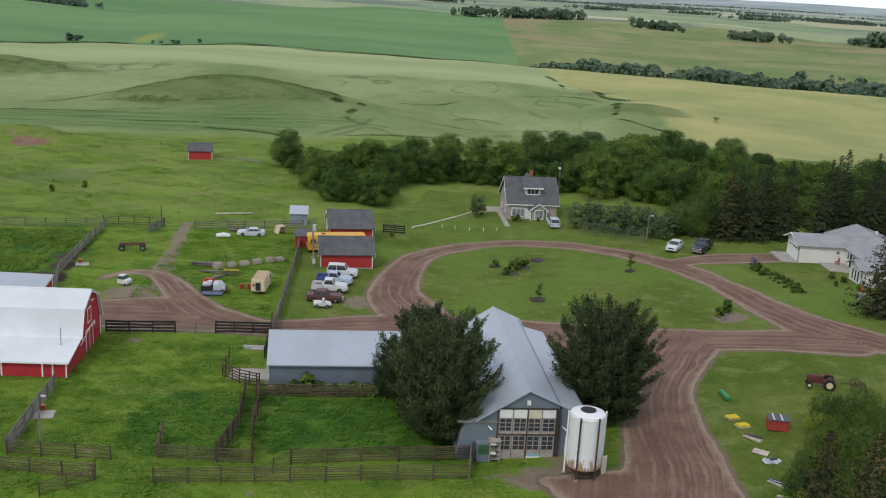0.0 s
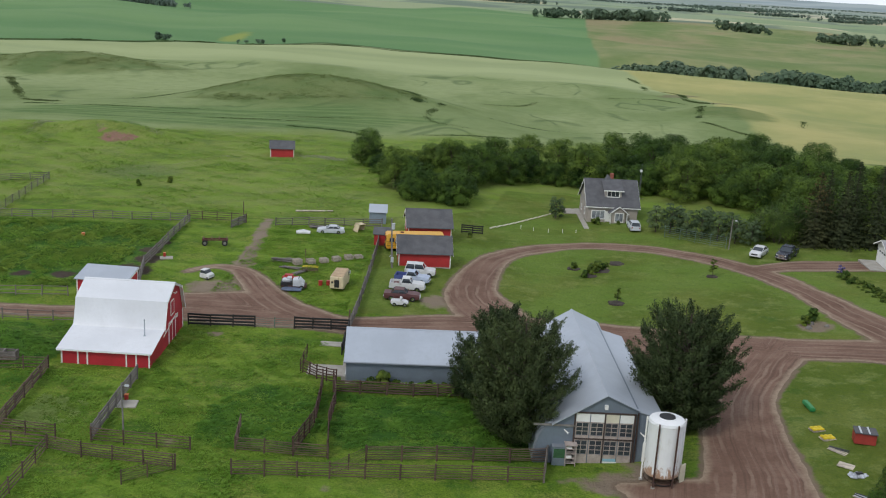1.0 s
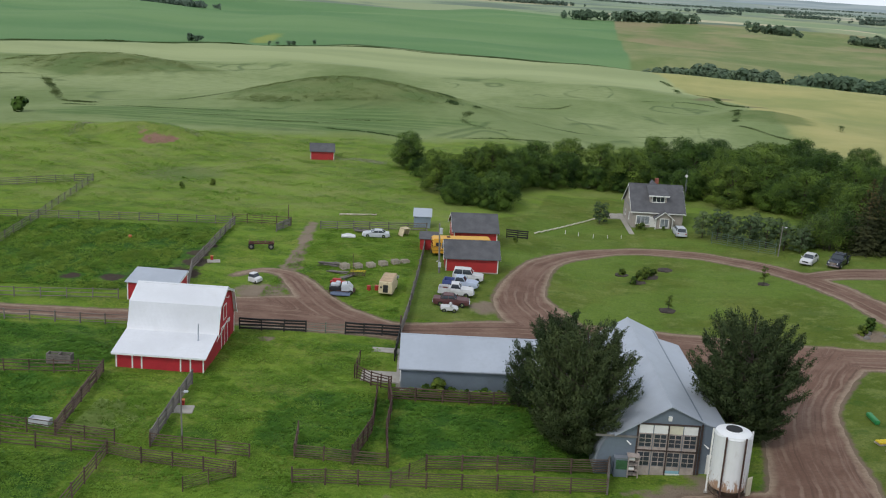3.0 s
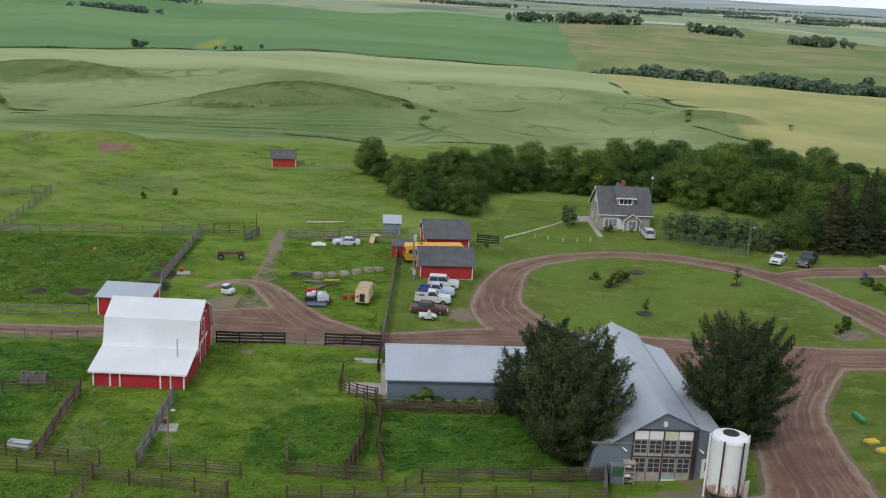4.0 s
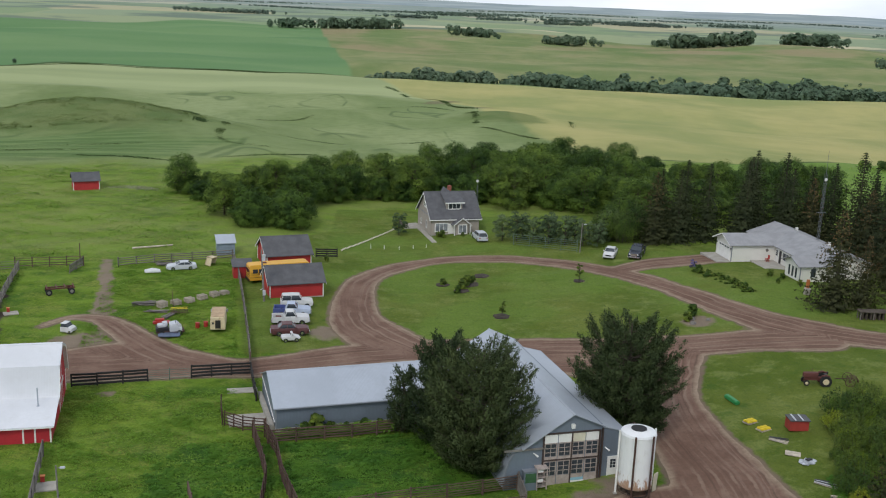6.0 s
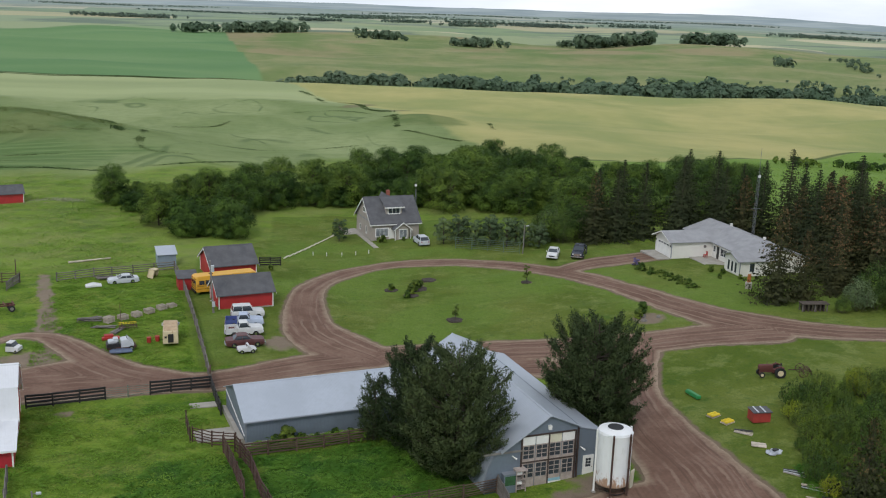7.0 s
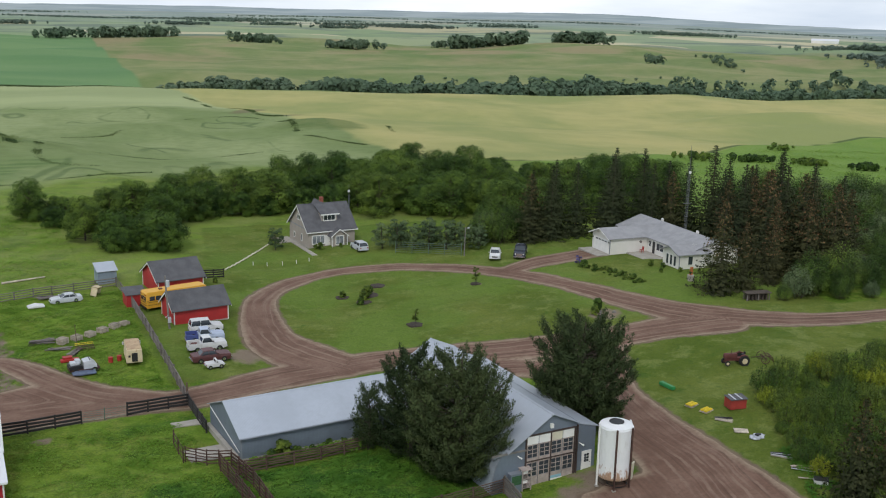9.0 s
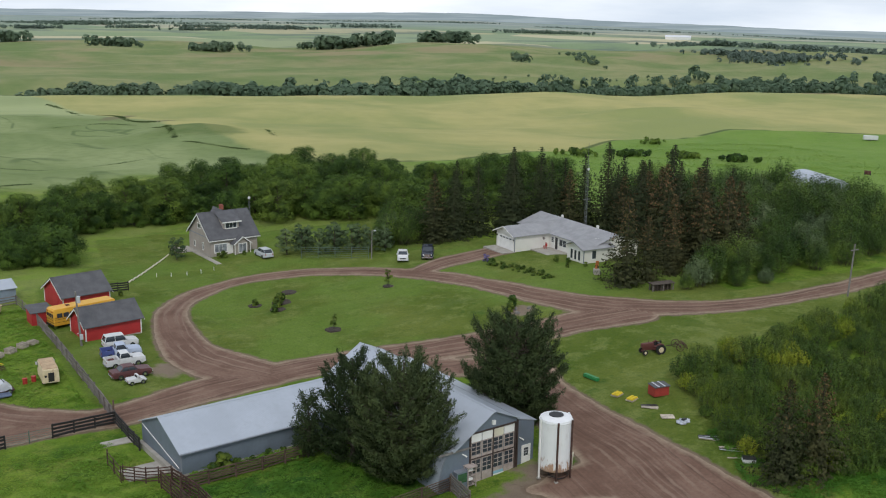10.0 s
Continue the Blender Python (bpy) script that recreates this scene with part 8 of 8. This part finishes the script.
def tractor():
    b = thing("tractor", park(39.9, 101.6, 168) @ Matrix.Scale(0.86, 4), "old maroon farm tractor parked on the lawn", "tractor")
    part("hood", loft([(-.1, .32, .28, .95, 1.62), (1.6, .32, .26, .95, 1.55), (1.7, .28, .22, .98, 1.48)]), P_RUSTRED, b)
    part("engine", boxes((-.2, 1.5, -.22, .22, .6, .95)), P_RUSTRED, b)
    part("gearbox", boxes((-1.3, -.2, -.28, .28, .55, 1.0)), P_RUSTRED, b)
    for s in (-1, 1):
        part("fender", loft([(-1.45, .10, .09, 1.25, 1.4), (-.9, .16, .14, 1.45, 1.6), (-.35, .10, .09, 1.3, 1.45)]), P_RUSTRED, b).location = (0, s * .72, 0)
        wheel(b, -.9, s * .85, .72, .34, P_CREAM)
        wheel(b, 1.35, s * .62, .36, .18, P_CREAM)
    part("seat", boxes((-1.25, -.85, -.25, .25, 1.35, 1.45), (-1.3, -1.22, -.25, .25, 1.45, 1.8), bevel=.03), M_BLACK, b)
    part("steering_wheel", tubes(*[((-.45 + .06 * math.cos(a), .22 * math.cos(a), 1.78 + .2 * math.sin(a)), (-.45 + .06 * math.cos(a + .5), .22 * math.cos(a + .5), 1.78 + .2 * math.sin(a + .5)), .02) for a in np.arange(0, 6.2, .5)], n=5), M_BLACK, b)
    part("exhaust", tubes(((.7, .12, 1.55), (.7, .12, 2.1), .04)), M_RUSTPIPE, b)
    part("front_axle", boxes((1.25, 1.45, -.6, .6, .32, .5)), P_RUSTRED, b)
    p = thing("hay_rake", park(43.2, 100.7, 160), "rusty horse-drawn rake hitched behind the tractor", "farm implement")
    part("drawbar", tubes(((1.5, 0, .5), (0, 0, .6), .05)), M_RUSTPIPE, p)
    part("frame", tubes(((0, -.8, .6), (0, .8, .6), .05), ((-.5, -.6, .9), (-.5, .6, .9), .04)), M_RUSTPIPE, p)
    for s in (-1, 1):
        part("wheel", tubes(*[((.05 + .5 * math.cos(a), s * .85, .5 + .5 * math.sin(a)), (.05 + .5 * math.cos(a + .45), s * .85, .5 + .5 * math.sin(a + .45)), .04) for a in np.arange(0, 6.2, .45)], *[((.05, s * .85, .5), (.05 + .48 * math.cos(a), s * .85, .5 + .48 * math.sin(a)), .02) for a in np.arange(0, 6.2, .8)], n=5), M_RUSTPIPE, p)
    for i in range(8):
        y = -.7 + i * .2
        part("tine", tubes(((-.1, y, .8), (-.8, y, .75), .02), ((-.8, y, .75), (-1.0, y, .1), .02), n=5), M_RUSTPIPE, p)


school_bus()
step_van()
truck_cab()
wagon_frame(-45.5, 147.2, 16)
wagon_frame(218.6, 212.8, 40)
tractor()


# ---- yard clutter ----
def simple(name, label, category, x, y, rz, mat, *dims, bevel=0.02, group="", part_name="body"):
    b = thing(name, park(x, y, rz), label, category, group)
    part(part_name, boxes(*dims, bevel=bevel), mat, b)
    return b


def pallet_stack(x, y, rz, layers):
    b = thing("pallet_stack", park(x, y, rz), "stack of weathered grey wooden pallets in the grass", "pallets", "pallet stacks")
    me, under = unit_beam("slat", P_PALLET, 0.07), unit_beam("stringer", P_PALLET, 0.05)
    for k in range(layers):
        z = 0.03 + k * 0.145
        for i in range(5):
            o = new("slat", me)
            o.parent = b
            local(o, (-0.55, -0.48 + i * 0.24, z + 0.12), (0.55, -0.48 + i * 0.24, z + 0.12))
        for xx in (-0.5, 0, 0.5):
            o = new("stringer", under)
            o.parent = b
            local(o, (xx, -0.55, z + 0.05), (xx, 0.55, z + 0.05))


for x, y, n in ((-31.6, 141.0, 5), (-29.9, 142.0, 4), (-28.2, 143.0, 4), (-26.6, 144.2, 4), (-25.0, 145.4, 4), (-23.7, 146.2, 3)):
    pallet_stack(x, y, 8 + 7 * n, n)


def lumber(x, y, rz, n, label):
    b = thing("lumber_pile", park(x, y, rz), label, "lumber")
    r = random.Random(int(x * 7))
    for i in range(n):
        o = r.uniform(-.5, .5)
        part("board", boxes((-1.3 + o, 1.2 + o, -.5 + (i % 4) * .27, -.28 + (i % 4) * .27, .05 + .09 * (i // 4), .12 + .09 * (i // 4)), m=pose(0, 0, r.uniform(0, .12), r.uniform(-3, 3), r.uniform(-5, 5), r.uniform(-20, 20))), M_WOODGREY, b)


lumber(-34.0, 141.8, 10, 16, "pile of grey weathered boards in the grass")
lumber(-32.0, 139.0, 0, 6, "loose grey boards beside the pallets")
lumber(-32.6, 160.6, 12, 12, "jumble of grey boards against the fence")
lumber(-30.4, 137.4, 60, 5, "loose grey boards beside the harrow")


M_TARPBLUE = plain("faded_slate_tarpaulin", (0.10, 0.13, 0.20), 0.6, vary=0.2, s1=2)


def scrap_truck():
    b = thing("scrap_truck", park(-29.7, 131.0, 8), "stripped pickup hulk heaped with parts and tarpaulin", "scrap vehicle")
    part("chassis", boxes((-1.8, 1.6, -.75, .75, .35, .6), bevel=.04), M_RUSTPIPE, b)
    part("cab", loft([(-.2, .8, .7, .5, 1.35), (.7, .8, .72, .5, 1.5), (1.3, .8, .6, .5, .95)]), P_SILVER, b, "pale crumpled cab")
    part("windscreen", boxes((.95, 1.05, -.55, .55, 1.0, 1.3), m=pose(0, 0, 0, 0, -18, 0)), M_GLASS, b)
    part("box", boxes((-1.8, -.3, -.8, .8, .6, 1.0), bevel=.05), M_BLACK, b)
    part("tarp", loft([(-1.6, .4, .3, .2, .40), (-.6, .6, .5, .15, .45), (1.0, .55, .4, .15, .35)]), M_TARPBLUE, b, "crumpled blue tarpaulin").location = (0, -1.2, 0)
    part("load", boxes((-1.6, -.6, -.5, .6, 1.0, 1.3), (-1.0, -.4, -.2, .7, 1.0, 1.5), bevel=.06), P_SILVER, b)
    for s in (-1, 1):
        wheel(b, 1.0, s * .75, .33, .2)
        wheel(b, -1.1, s * .75, .33, .2)


scrap_truck()
simple("scrap_heap", "faded red scrap panels lying in the grass", "scrap metal", -31.0, 134.6, 5, P_RED, (-1.2, .9, -.4, .3, .05, .32), (-.9, .2, -.1, .6, .3, .55))


def harrow(x, y, rz):
    b = thing("harrow", park(x, y, rz), "yellow and rust frame of an old harrow", "farm implement")
    for i in range(5):
        part("bar", tubes(((-1.1, -.6 + i * .3, .35 + .08 * i), (1.1, -.6 + i * .3, .35 + .08 * i), .04)), P_YELLOW if i > 2 else M_RUSTPIPE, b)
    for i in range(7):
        part("cross_bar", tubes(((-1.05 + i * .35, -.6, .35), (-1.05 + i * .35, .6, .67), .025), ((-1.05 + i * .35, -.6, .35), (-1.05 + i * .35, -.6, .02), .025)), M_RUSTPIPE, b)


harrow(-29.2, 138.3, 6)
for x, y in ((-26.6, 132.9), (-25.6, 133.2)):
    d = thing("barrel", park(x, y, 0), "small red metal barrel standing in the grass", "barrel", "red barrels")
    part("body", tubes(((0, 0, 0), (0, 0, .62), .27), n=14), P_RED, d)
    part("rim", tubes(((0, 0, .6), (0, 0, .66), .29), n=14), P_RED, d)
h = thing("car_hood", park(-34.3, 156.8, 10), "white car hood lying in the long grass", "car part")
part("panel", loft([(-1.1, .55, .5, .05, .30), (0, .75, .65, .1, .5), (1.1, .6, .5, .05, .28)]), P_WHITE, h)
t = thing("truck_topper", park(-26.6, 161.0, 70), "cream truck topper tipped on its side", "truck topper")
part("shell", boxes((-1.0, 1.0, -.08, .08, 0, 1.3), (-1.0, -.86, -.8, .08, 0, 1.3), (.86, 1.0, -.8, .08, 0, 1.3), (-1.0, 1.0, -.8, .08, 1.2, 1.3), m=pose(0, 0, .05, 12, 8, 0)), P_CREAM, t)
part("window", boxes((-.6, .6, .085, .11, .4, .95), m=pose(0, 0, .05, 12, 8, 0)), M_BLACK, t)
lg = thing("log", park(-35.6, 171.4, 18), "long pale log lying in the pasture", "log")
part("trunk", tubes(((-3.2, 0, .16), (3.2, .1, .14), .17, .12), n=9), P_PALLET, lg)
bl = thing("drum", park(-65.5, 146.5, 0), "orange plastic drum in the paddock", "drum")
part("body", tubes(((0, 0, 0), (0, 0, .5), .28, .26), n=14), P_ORANGE, bl)
cr = thing("feed_rack", park(-53.6, 99.6, 5), "grey plank feed rack in the pen", "feed rack")
for i in range(4):
    part("plank", boxes((-1.3, 1.3, -.5, -.44, .2 + i * .25, .38 + i * .25), (-1.3, 1.3, .44, .5, .2 + i * .25, .38 + i * .25)), M_WOODGREY, cr)
for x in (-1.25, 0, 1.25):
    part("post", boxes((x - .06, x + .06, -.44, .44, 0, 1.2)), M_WOODGREY, cr)
tr = thing("water_trough", park(-48.6, 85.5, -4), "galvanised water trough beside the corral rail", "trough")
part("tub", boxes((-1.0, 1.0, -.4, -.34, 0, .6), (-1.0, 1.0, .34, .4, 0, .6), (-1.0, -.94, -.34, .34, 0, .6), (.94, 1.0, -.34, .34, 0, .6), (-.94, .94, -.34, .34, 0, .35)), P_SILVER, tr)

# along the drive
simple("feed_trough", "green plastic feed trough on the lawn", "trough", 29.7, 100.1, -82, P_GREEN, (-1.1, 1.1, -.28, .28, .05, .45), bevel=.08)
for x, y in ((29.2, 94.8), (29.7, 92.9)):
    p = thing("yellow_sacks", park(x, y, 20) @ Matrix.Scale(0.88, 4), "low pallet of bright yellow sacks on the grass", "sacks", "yellow sacks")
    part("pallet", boxes((-.75, .75, -.5, .5, 0, .14)), P_PALLET, p)
    for i in range(6):
        part("sack", boxes((-.72 + (i % 3) * .48, -.28 + (i % 3) * .48, -.46 + (i // 3) * .48, -.04 + (i // 3) * .48, .145, .36), bevel=.07), P_YELLOW, p)
rb = thing("feed_bin", park(32.7, 92.1, -6), "faded red metal bin with a dark grey lid", "bin")
part("body", boxes((-.95, .95, -.65, .65, .05, 1.15), bevel=.04), P_BRICKRED, rb)
part("lid", boxes((-1.02, 1.02, -.72, .72, 1.15, 1.24), m=pose(0, 0, 0, 3, 0, 0)), M_SHINGLE, rb)
for i in range(2):
    part("lid_bar", boxes((-.55 + i * .75, -.4 + i * .75, -.7, .7, 1.25, 1.29), m=pose(0, 0, 0, 3, 0, 0)), P_SILVER, rb)
sc = thing("scrap_boards", park(30.0, 90.3, -35), "grey boards and strips lying in a heap", "lumber")
for i in range(5):
    part("board", boxes((-.9, .9, -.45 + i * .2, -.3 + i * .2, .02 + .02 * i, .06 + .02 * i), m=pose(0, 0, 0, 0, 0, i * 5 - 10)), P_PALLET if i < 3 else M_BLACK, sc)
simple("plywood_sheet", "pale plywood sheet lying on the grass", "plywood", 29.9, 87.4, -30, P_PALLET, (-.7, .7, -.5, .5, .02, .10), bevel=.01)
M_TARPGREY = plain("crumpled_grey_sheet", (0.40, 0.42, 0.46), 0.5, vary=0.4, s1=2.5, s2=9, bump=0.6)
tp = thing("tarpaulin", park(30.4, 85.5, 15), "crumpled pale grey tarpaulin over a low heap", "tarpaulin")
part("sheet", loft([(-.9, .3, .2, .0, .1), (-.5, .6, .25, .0, .3), (-.2, .45, .3, .0, .12), (.2, .65, .2, .0, .26), (.5, .4, .3, .0, .1), (.85, .3, .2, .0, .14)]), M_TARPGREY, tp)
part("rubbish", boxes((-.2, .4, -.15, .25, .2, .32), bevel=.03), M_BLACK, tp)
for k, (x, y, rz) in enumerate(((29.8, 81.2, -40), (29.9, 78.0, -35))):
    sc = thing("metal_heap", park(x, y, rz), "heap of scrap rods and boards beside the drive", "scrap metal")
    for i in range(6):
        part("rod", boxes((-1.0 - .3 * k, 1.0 + .3 * k, -.4 + i * .16, -.3 + i * .16, .02 + .05 * (i % 3), .08 + .05 * (i % 3)), m=pose(0, 0, 0, 0, 0, i * 4 - 8)), (P_PALLET, P_SILVER, M_BLACK)[(i + k) % 3], sc)
ct = thing("crate", park(29.3, 75.4, -35), "white crate with a black lid beside the drive", "crate")
part("body", boxes((-.6, .6, -.4, .4, 0, .4), bevel=.03), P_WHITE, ct)
part("lid", boxes((-.62, .62, -.42, .42, .4, .48), bevel=.02), M_BLACK, ct)
part("rail", boxes((-1.9, 1.9, .5, .62, .05, .12)), P_PALLET, ct)

# round the houses
for k, (x, y) in enumerate(((4.3, 174.0), (6.7, 174.2), (9.0, 174.6), (1.8, 174.3), (-.4, 174.9))):
    s = thing("marker_stake", park(x, y, 0), "short white marker stake in the lawn", "stake", "lawn stakes")
    part("stake", boxes((-.04, .04, -.04, .04, 0, .65)), M_WHITE_TRIM, s)
pth = thing("log_row", park(0, 180.5, 57), "row of whitewashed logs along the lawn edge", "log row")
for i in range(11):
    x = -10.2 + i * 1.85
    zz = ground_z(0 + x * .545, 180.5 + x * .839) - ground_z(0, 180.5)
    part("log", tubes(((x, 0, .1 + zz), (x + 1.7, .1, .1 + zz), .14, .12), n=8), M_CREAM, pth)
wk = thing("walk_slabs", park(11.0, 178.0, 95), "narrow concrete garden walk beside the house", "path")
for i in range(12):
    part("slab", boxes((i * 1.3, i * 1.3 + 1.24, -.45, .45, -.12, .05)), M_CONCRETE, wk)
for k, (x, y, sx, sy, rz) in enumerate(((-20.2, 104.6, 1.9, 1.5, 6), (-20.8, 112.6, 1.6, .7, 4), (-37.2, 91.6, 1.0, .9, 10), (-50.2, 139.4, .9, .7, 20))):
    s = thing("concrete_pad", park(x, y, rz), "worn pale concrete pad in the grass", "concrete pad", "concrete pads")
    part("slab", boxes((-sx, sx, -sy, sy, -.15, .10), bevel=.03), M_CONCRETE, s)
for k, (x, y) in enumerate(((-37.6, 92.6), (-50.6, 139.8))):
    s = thing("stock_waterer", park(x, y, 10) @ Matrix.Scale(0.7, 4), "small orange-red stock waterer on a pad", "waterer", "stock waterers")
    part("body", boxes((-.25, .25, -.25, .25, .1, .85), bevel=.04), P_RED, s)
    part("cap", boxes((-.3, .3, -.3, .3, .85, .93), bevel=.02), P_ORANGE, s)
r = random.Random(8)
for i in range(5):
    x, y = 37.1 + r.uniform(-1.8, 1.8), 124.4 + r.uniform(-1.0, 1.2)
    s = thing("boulder", park(x, y, r.uniform(0, 360)), "grey field boulder in the island bed", "boulder", "island boulders")
    q = r.uniform(.2, .38)
    part("stone", loft([(-q, q * .4, q * .3, -.1, q * .5), (-q * .3, q * .8, q * .5, -.1, q * 1.0), (q * .5, q * .7, q * .4, -.1, q * .9), (q, q * .35, q * .25, -.1, q * .4)]), P_STONE, s)
oc = thing("garden_slide", park(55.6, 132.6, 60), "curved orange slide standing on a low grey block", "slide")
part("slide", loft([(-.5, .22, .2, 2.0, 2.2), (-.3, .24, .22, 1.75, 2.1), (-.1, .25, .23, 1.2, 1.7), (.05, .25, .23, .85, 1.3), (.3, .22, .2, .82, 1.0)]), P_ORANGE, oc)
part("base", boxes((-.7, .7, -.45, .45, 0, .8), bevel=.05), M_CONCRETE, oc)
gb = thing("wood_stack", park(58.3, 121.0, -8), "low stack of dark weathered timber under a plank roof", "woodpile")
part("roof", boxes((-1.9, 1.9, -.65, .65, 1.05, 1.14), m=pose(0, 0, 0, 4, 0, 0)), M_BARK, gb)
for x in (-1.7, 0, 1.7):
    part("post", boxes((x - .07, x + .07, -.5, -.4, 0, 1.05)), M_WOODGREY, gb)
    part("post", boxes((x - .07, x + .07, .4, .5, 0, 1.05)), M_WOODGREY, gb)
for i in range(18):
    x, z = -1.45 + (i % 6) * .55, .16 + (i // 6) * .3
    part("log", tubes(((x, -.5, z), (x + .05, .5, z), .14), n=7), M_BARK, gb)
chs = thing("red_chair", park(58.7, 150.6, -90), "small red wooden chair on the deck", "chair")
chs.location.z = 3.98
part("seat", boxes((-.25, .25, -.25, .25, .4, .46)), P_RED, chs)
part("backrest", boxes((-.25, .25, .22, .28, .46, 1.0)), P_RED, chs)
for x in (-.2, .2):
    for y in (-.2, .2):
        part("leg", boxes((x - .03, x + .03, y - .03, y + .03, 0, .4)), P_RED, chs)


# ---- poles and masts ----
def pole(x, y, h, label, kind, lean=(0, 0), r=0.12, mat=None):
    b = thing("pole", park(x, y, 0), label, "pole")
    tip = (lean[0], lean[1], h)
    part("shaft", tubes(((0, 0, -.3), tip, r, r * .7), n=9), mat or M_POLE, b)
    if kind == "lamp":
        part("arm", tubes(((lean[0], lean[1], h - .25), (lean[0] + .45, lean[1], h - .15), .03)), M_POLE, b)
        part("lamp", boxes((lean[0] + .3, lean[0] + .7, -.12 + lean[1], .12 + lean[1], h - .28, h - .12), bevel=.03), P_SILVER, b)
    if kind == "transformer":
        part("transformer", tubes(((lean[0] + .3, lean[1] - .1, h - 1.5), (lean[0] + .3, lean[1] - .1, h - .65), .24), n=12), P_SILVER, b)
        part("meter_box", boxes((-.2, .2, -.32, -.1, .9, 1.6)), P_SILVER, b)
        part("brace", tubes(((-.5, 0, 1.6), (-.05, 0, 1.9), .05)), P_SILVER, b)
    if kind == "cross":
        part("cross_arm", boxes((lean[0] * .85 - .8, lean[0] * .85 + .8, -.06, .06, h - .9, h - .76)), mat or M_POLE, b)
    return b


pole(-34.8, 84.8, 5.2, "grey yard lamp pole by the corral", "lamp", (-.1, 0), .09)
pole(-18.3, 143.0, 7.2, "grey power pole with transformer and meter by the shed", "transformer", (-.35, .1), .15)
pole(32.6, 163.6, 4.9, "grey yard light pole beside the mesh fence", "lamp", (.1, 0), .1)
pole(80.2, 106.4, 7.6, "leaning wooden power pole beside the road", "cross", (.55, .1), .14)
pole(-30.0, 139.4, 2.9, "thin dark post among the pallets", "plain", (-.15, .1), .05, M_FENCEBROWN)
pole(-20.0, 117.8, 2.6, "tall dark gate post beside the road", "plain", (.05, 0), .13, M_FENCEBROWN)
pole(-45.0, 160.8, 3.4, "tall dark gate post at the pasture track", "plain", (0, 0), .09, M_FENCEBROWN)


def mast(x, y, h, w, dish_z, label):
    b = thing("lattice_mast", park(x, y, 0), label, "mast")
    c = [(w, 0), (-w * .5, w * .87), (-w * .5, -w * .87)]
    for px, py in c:
        part("leg", tubes(((px, py, -.2), (px, py, h * .8), .025), n=5), M_MAST, b)
    k = int(h * .8 / .75)
    bm = bmesh.new()
    for i in range(k):
        for j in range(3):
            (ax, ay), (bx, by) = c[j], c[(j + 1) % 3]
            tube(bm, (ax, ay, i * .75), (bx, by, (i + 1) * .75), .018, n=4)
            tube(bm, (ax, ay, i * .75), (bx, by, i * .75), .018, n=4)
    part("bracing", bm, M_MAST, b)
    part("top_pole", tubes(((0, 0, h * .72), (0, 0, h), .04, .025), n=6), M_MAST, b)
    bm = bmesh.new()
    tube(bm, (-.1, -.32, dish_z), (-.1, -.18, dish_z), .26, .10, 16)
    part("dish", bm, P_WHITE, b)
    part("antenna", tubes(((-.8, 0, dish_z - 5.2), (.8, 0, dish_z - 5.2), .03), *[((i * .3, -.35, dish_z - 5.2), (i * .3, .35, dish_z - 5.2), .018) for i in range(-2, 3)], n=5), M_MAST, b)
    return b


mast(66.2, 149.6, 17.8, .24, 13.4, "tall grey lattice radio mast behind the bungalow")
mast(20.6, 189.6, 9.3, .14, 8.2, "slim grey antenna mast behind the farm house")


def far_hall():
    x, y = 1366.0, 1564.0
    b = thing("farm_hall", park(x, y, -42), "long white farm hall far off among the fields", "building")
    part("wall", prism([(-9, -1), (-9, 5), (0, 8), (9, 5), (9, -1)], -24, 24), M_WHITE_TRIM, b)
    gable_roof("roof", b, M_ROOF_WHITE, -24, 24, -9, 9, 5, 8.1, 0.6, 0.2)
    t = thing("trailer", park(347.6, 313.4, -40), "small white trailer at the edge of the meadow", "trailer")
    part("body", boxes((-3.0, 3.0, -1.1, 1.1, 0.5, 2.2), bevel=0.1), P_WHITE, t)
    for q in (-1, 1):
        wheel(t, -0.5, q * 0.95, 0.38, 0.2)


far_hall()


def far_hills():
    """The last, blue-grey rim of hills on the horizon: a self-lit backdrop, haze in its colour."""
    glow = bpy.data.materials.new("horizon_haze_glow")
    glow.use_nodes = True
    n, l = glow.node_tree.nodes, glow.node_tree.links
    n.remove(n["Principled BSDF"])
    # the hills emit their hazy tone instead of being lit
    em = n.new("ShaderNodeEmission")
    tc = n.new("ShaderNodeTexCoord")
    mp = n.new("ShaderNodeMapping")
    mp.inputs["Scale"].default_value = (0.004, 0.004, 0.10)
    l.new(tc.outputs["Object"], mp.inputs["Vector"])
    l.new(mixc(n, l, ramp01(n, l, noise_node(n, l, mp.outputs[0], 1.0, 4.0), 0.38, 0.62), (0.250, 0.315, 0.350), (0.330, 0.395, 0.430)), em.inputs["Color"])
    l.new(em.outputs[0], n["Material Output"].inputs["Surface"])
    a = np.radians(np.linspace(-35, 62, 260))
    r = 4560.0
    x, y = r * np.sin(a), r * np.cos(a)
    base = height(x, y)
    top = base + 26 + 10 * waves(x, y, 41, 1500) + 5 * waves(x, y, 43, 420) + 2 * waves(x, y, 44, 130)
    k = len(a)
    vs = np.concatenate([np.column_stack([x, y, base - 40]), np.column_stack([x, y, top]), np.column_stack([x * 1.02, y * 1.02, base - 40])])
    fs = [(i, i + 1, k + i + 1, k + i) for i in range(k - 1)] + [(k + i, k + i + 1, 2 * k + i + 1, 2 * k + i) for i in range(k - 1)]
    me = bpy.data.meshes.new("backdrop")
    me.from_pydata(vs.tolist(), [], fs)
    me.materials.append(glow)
    tagged(new("backdrop", me), "glowing backdrop of pale haze-blue hills along the horizon", "hills", kind="structure")


far_hills()
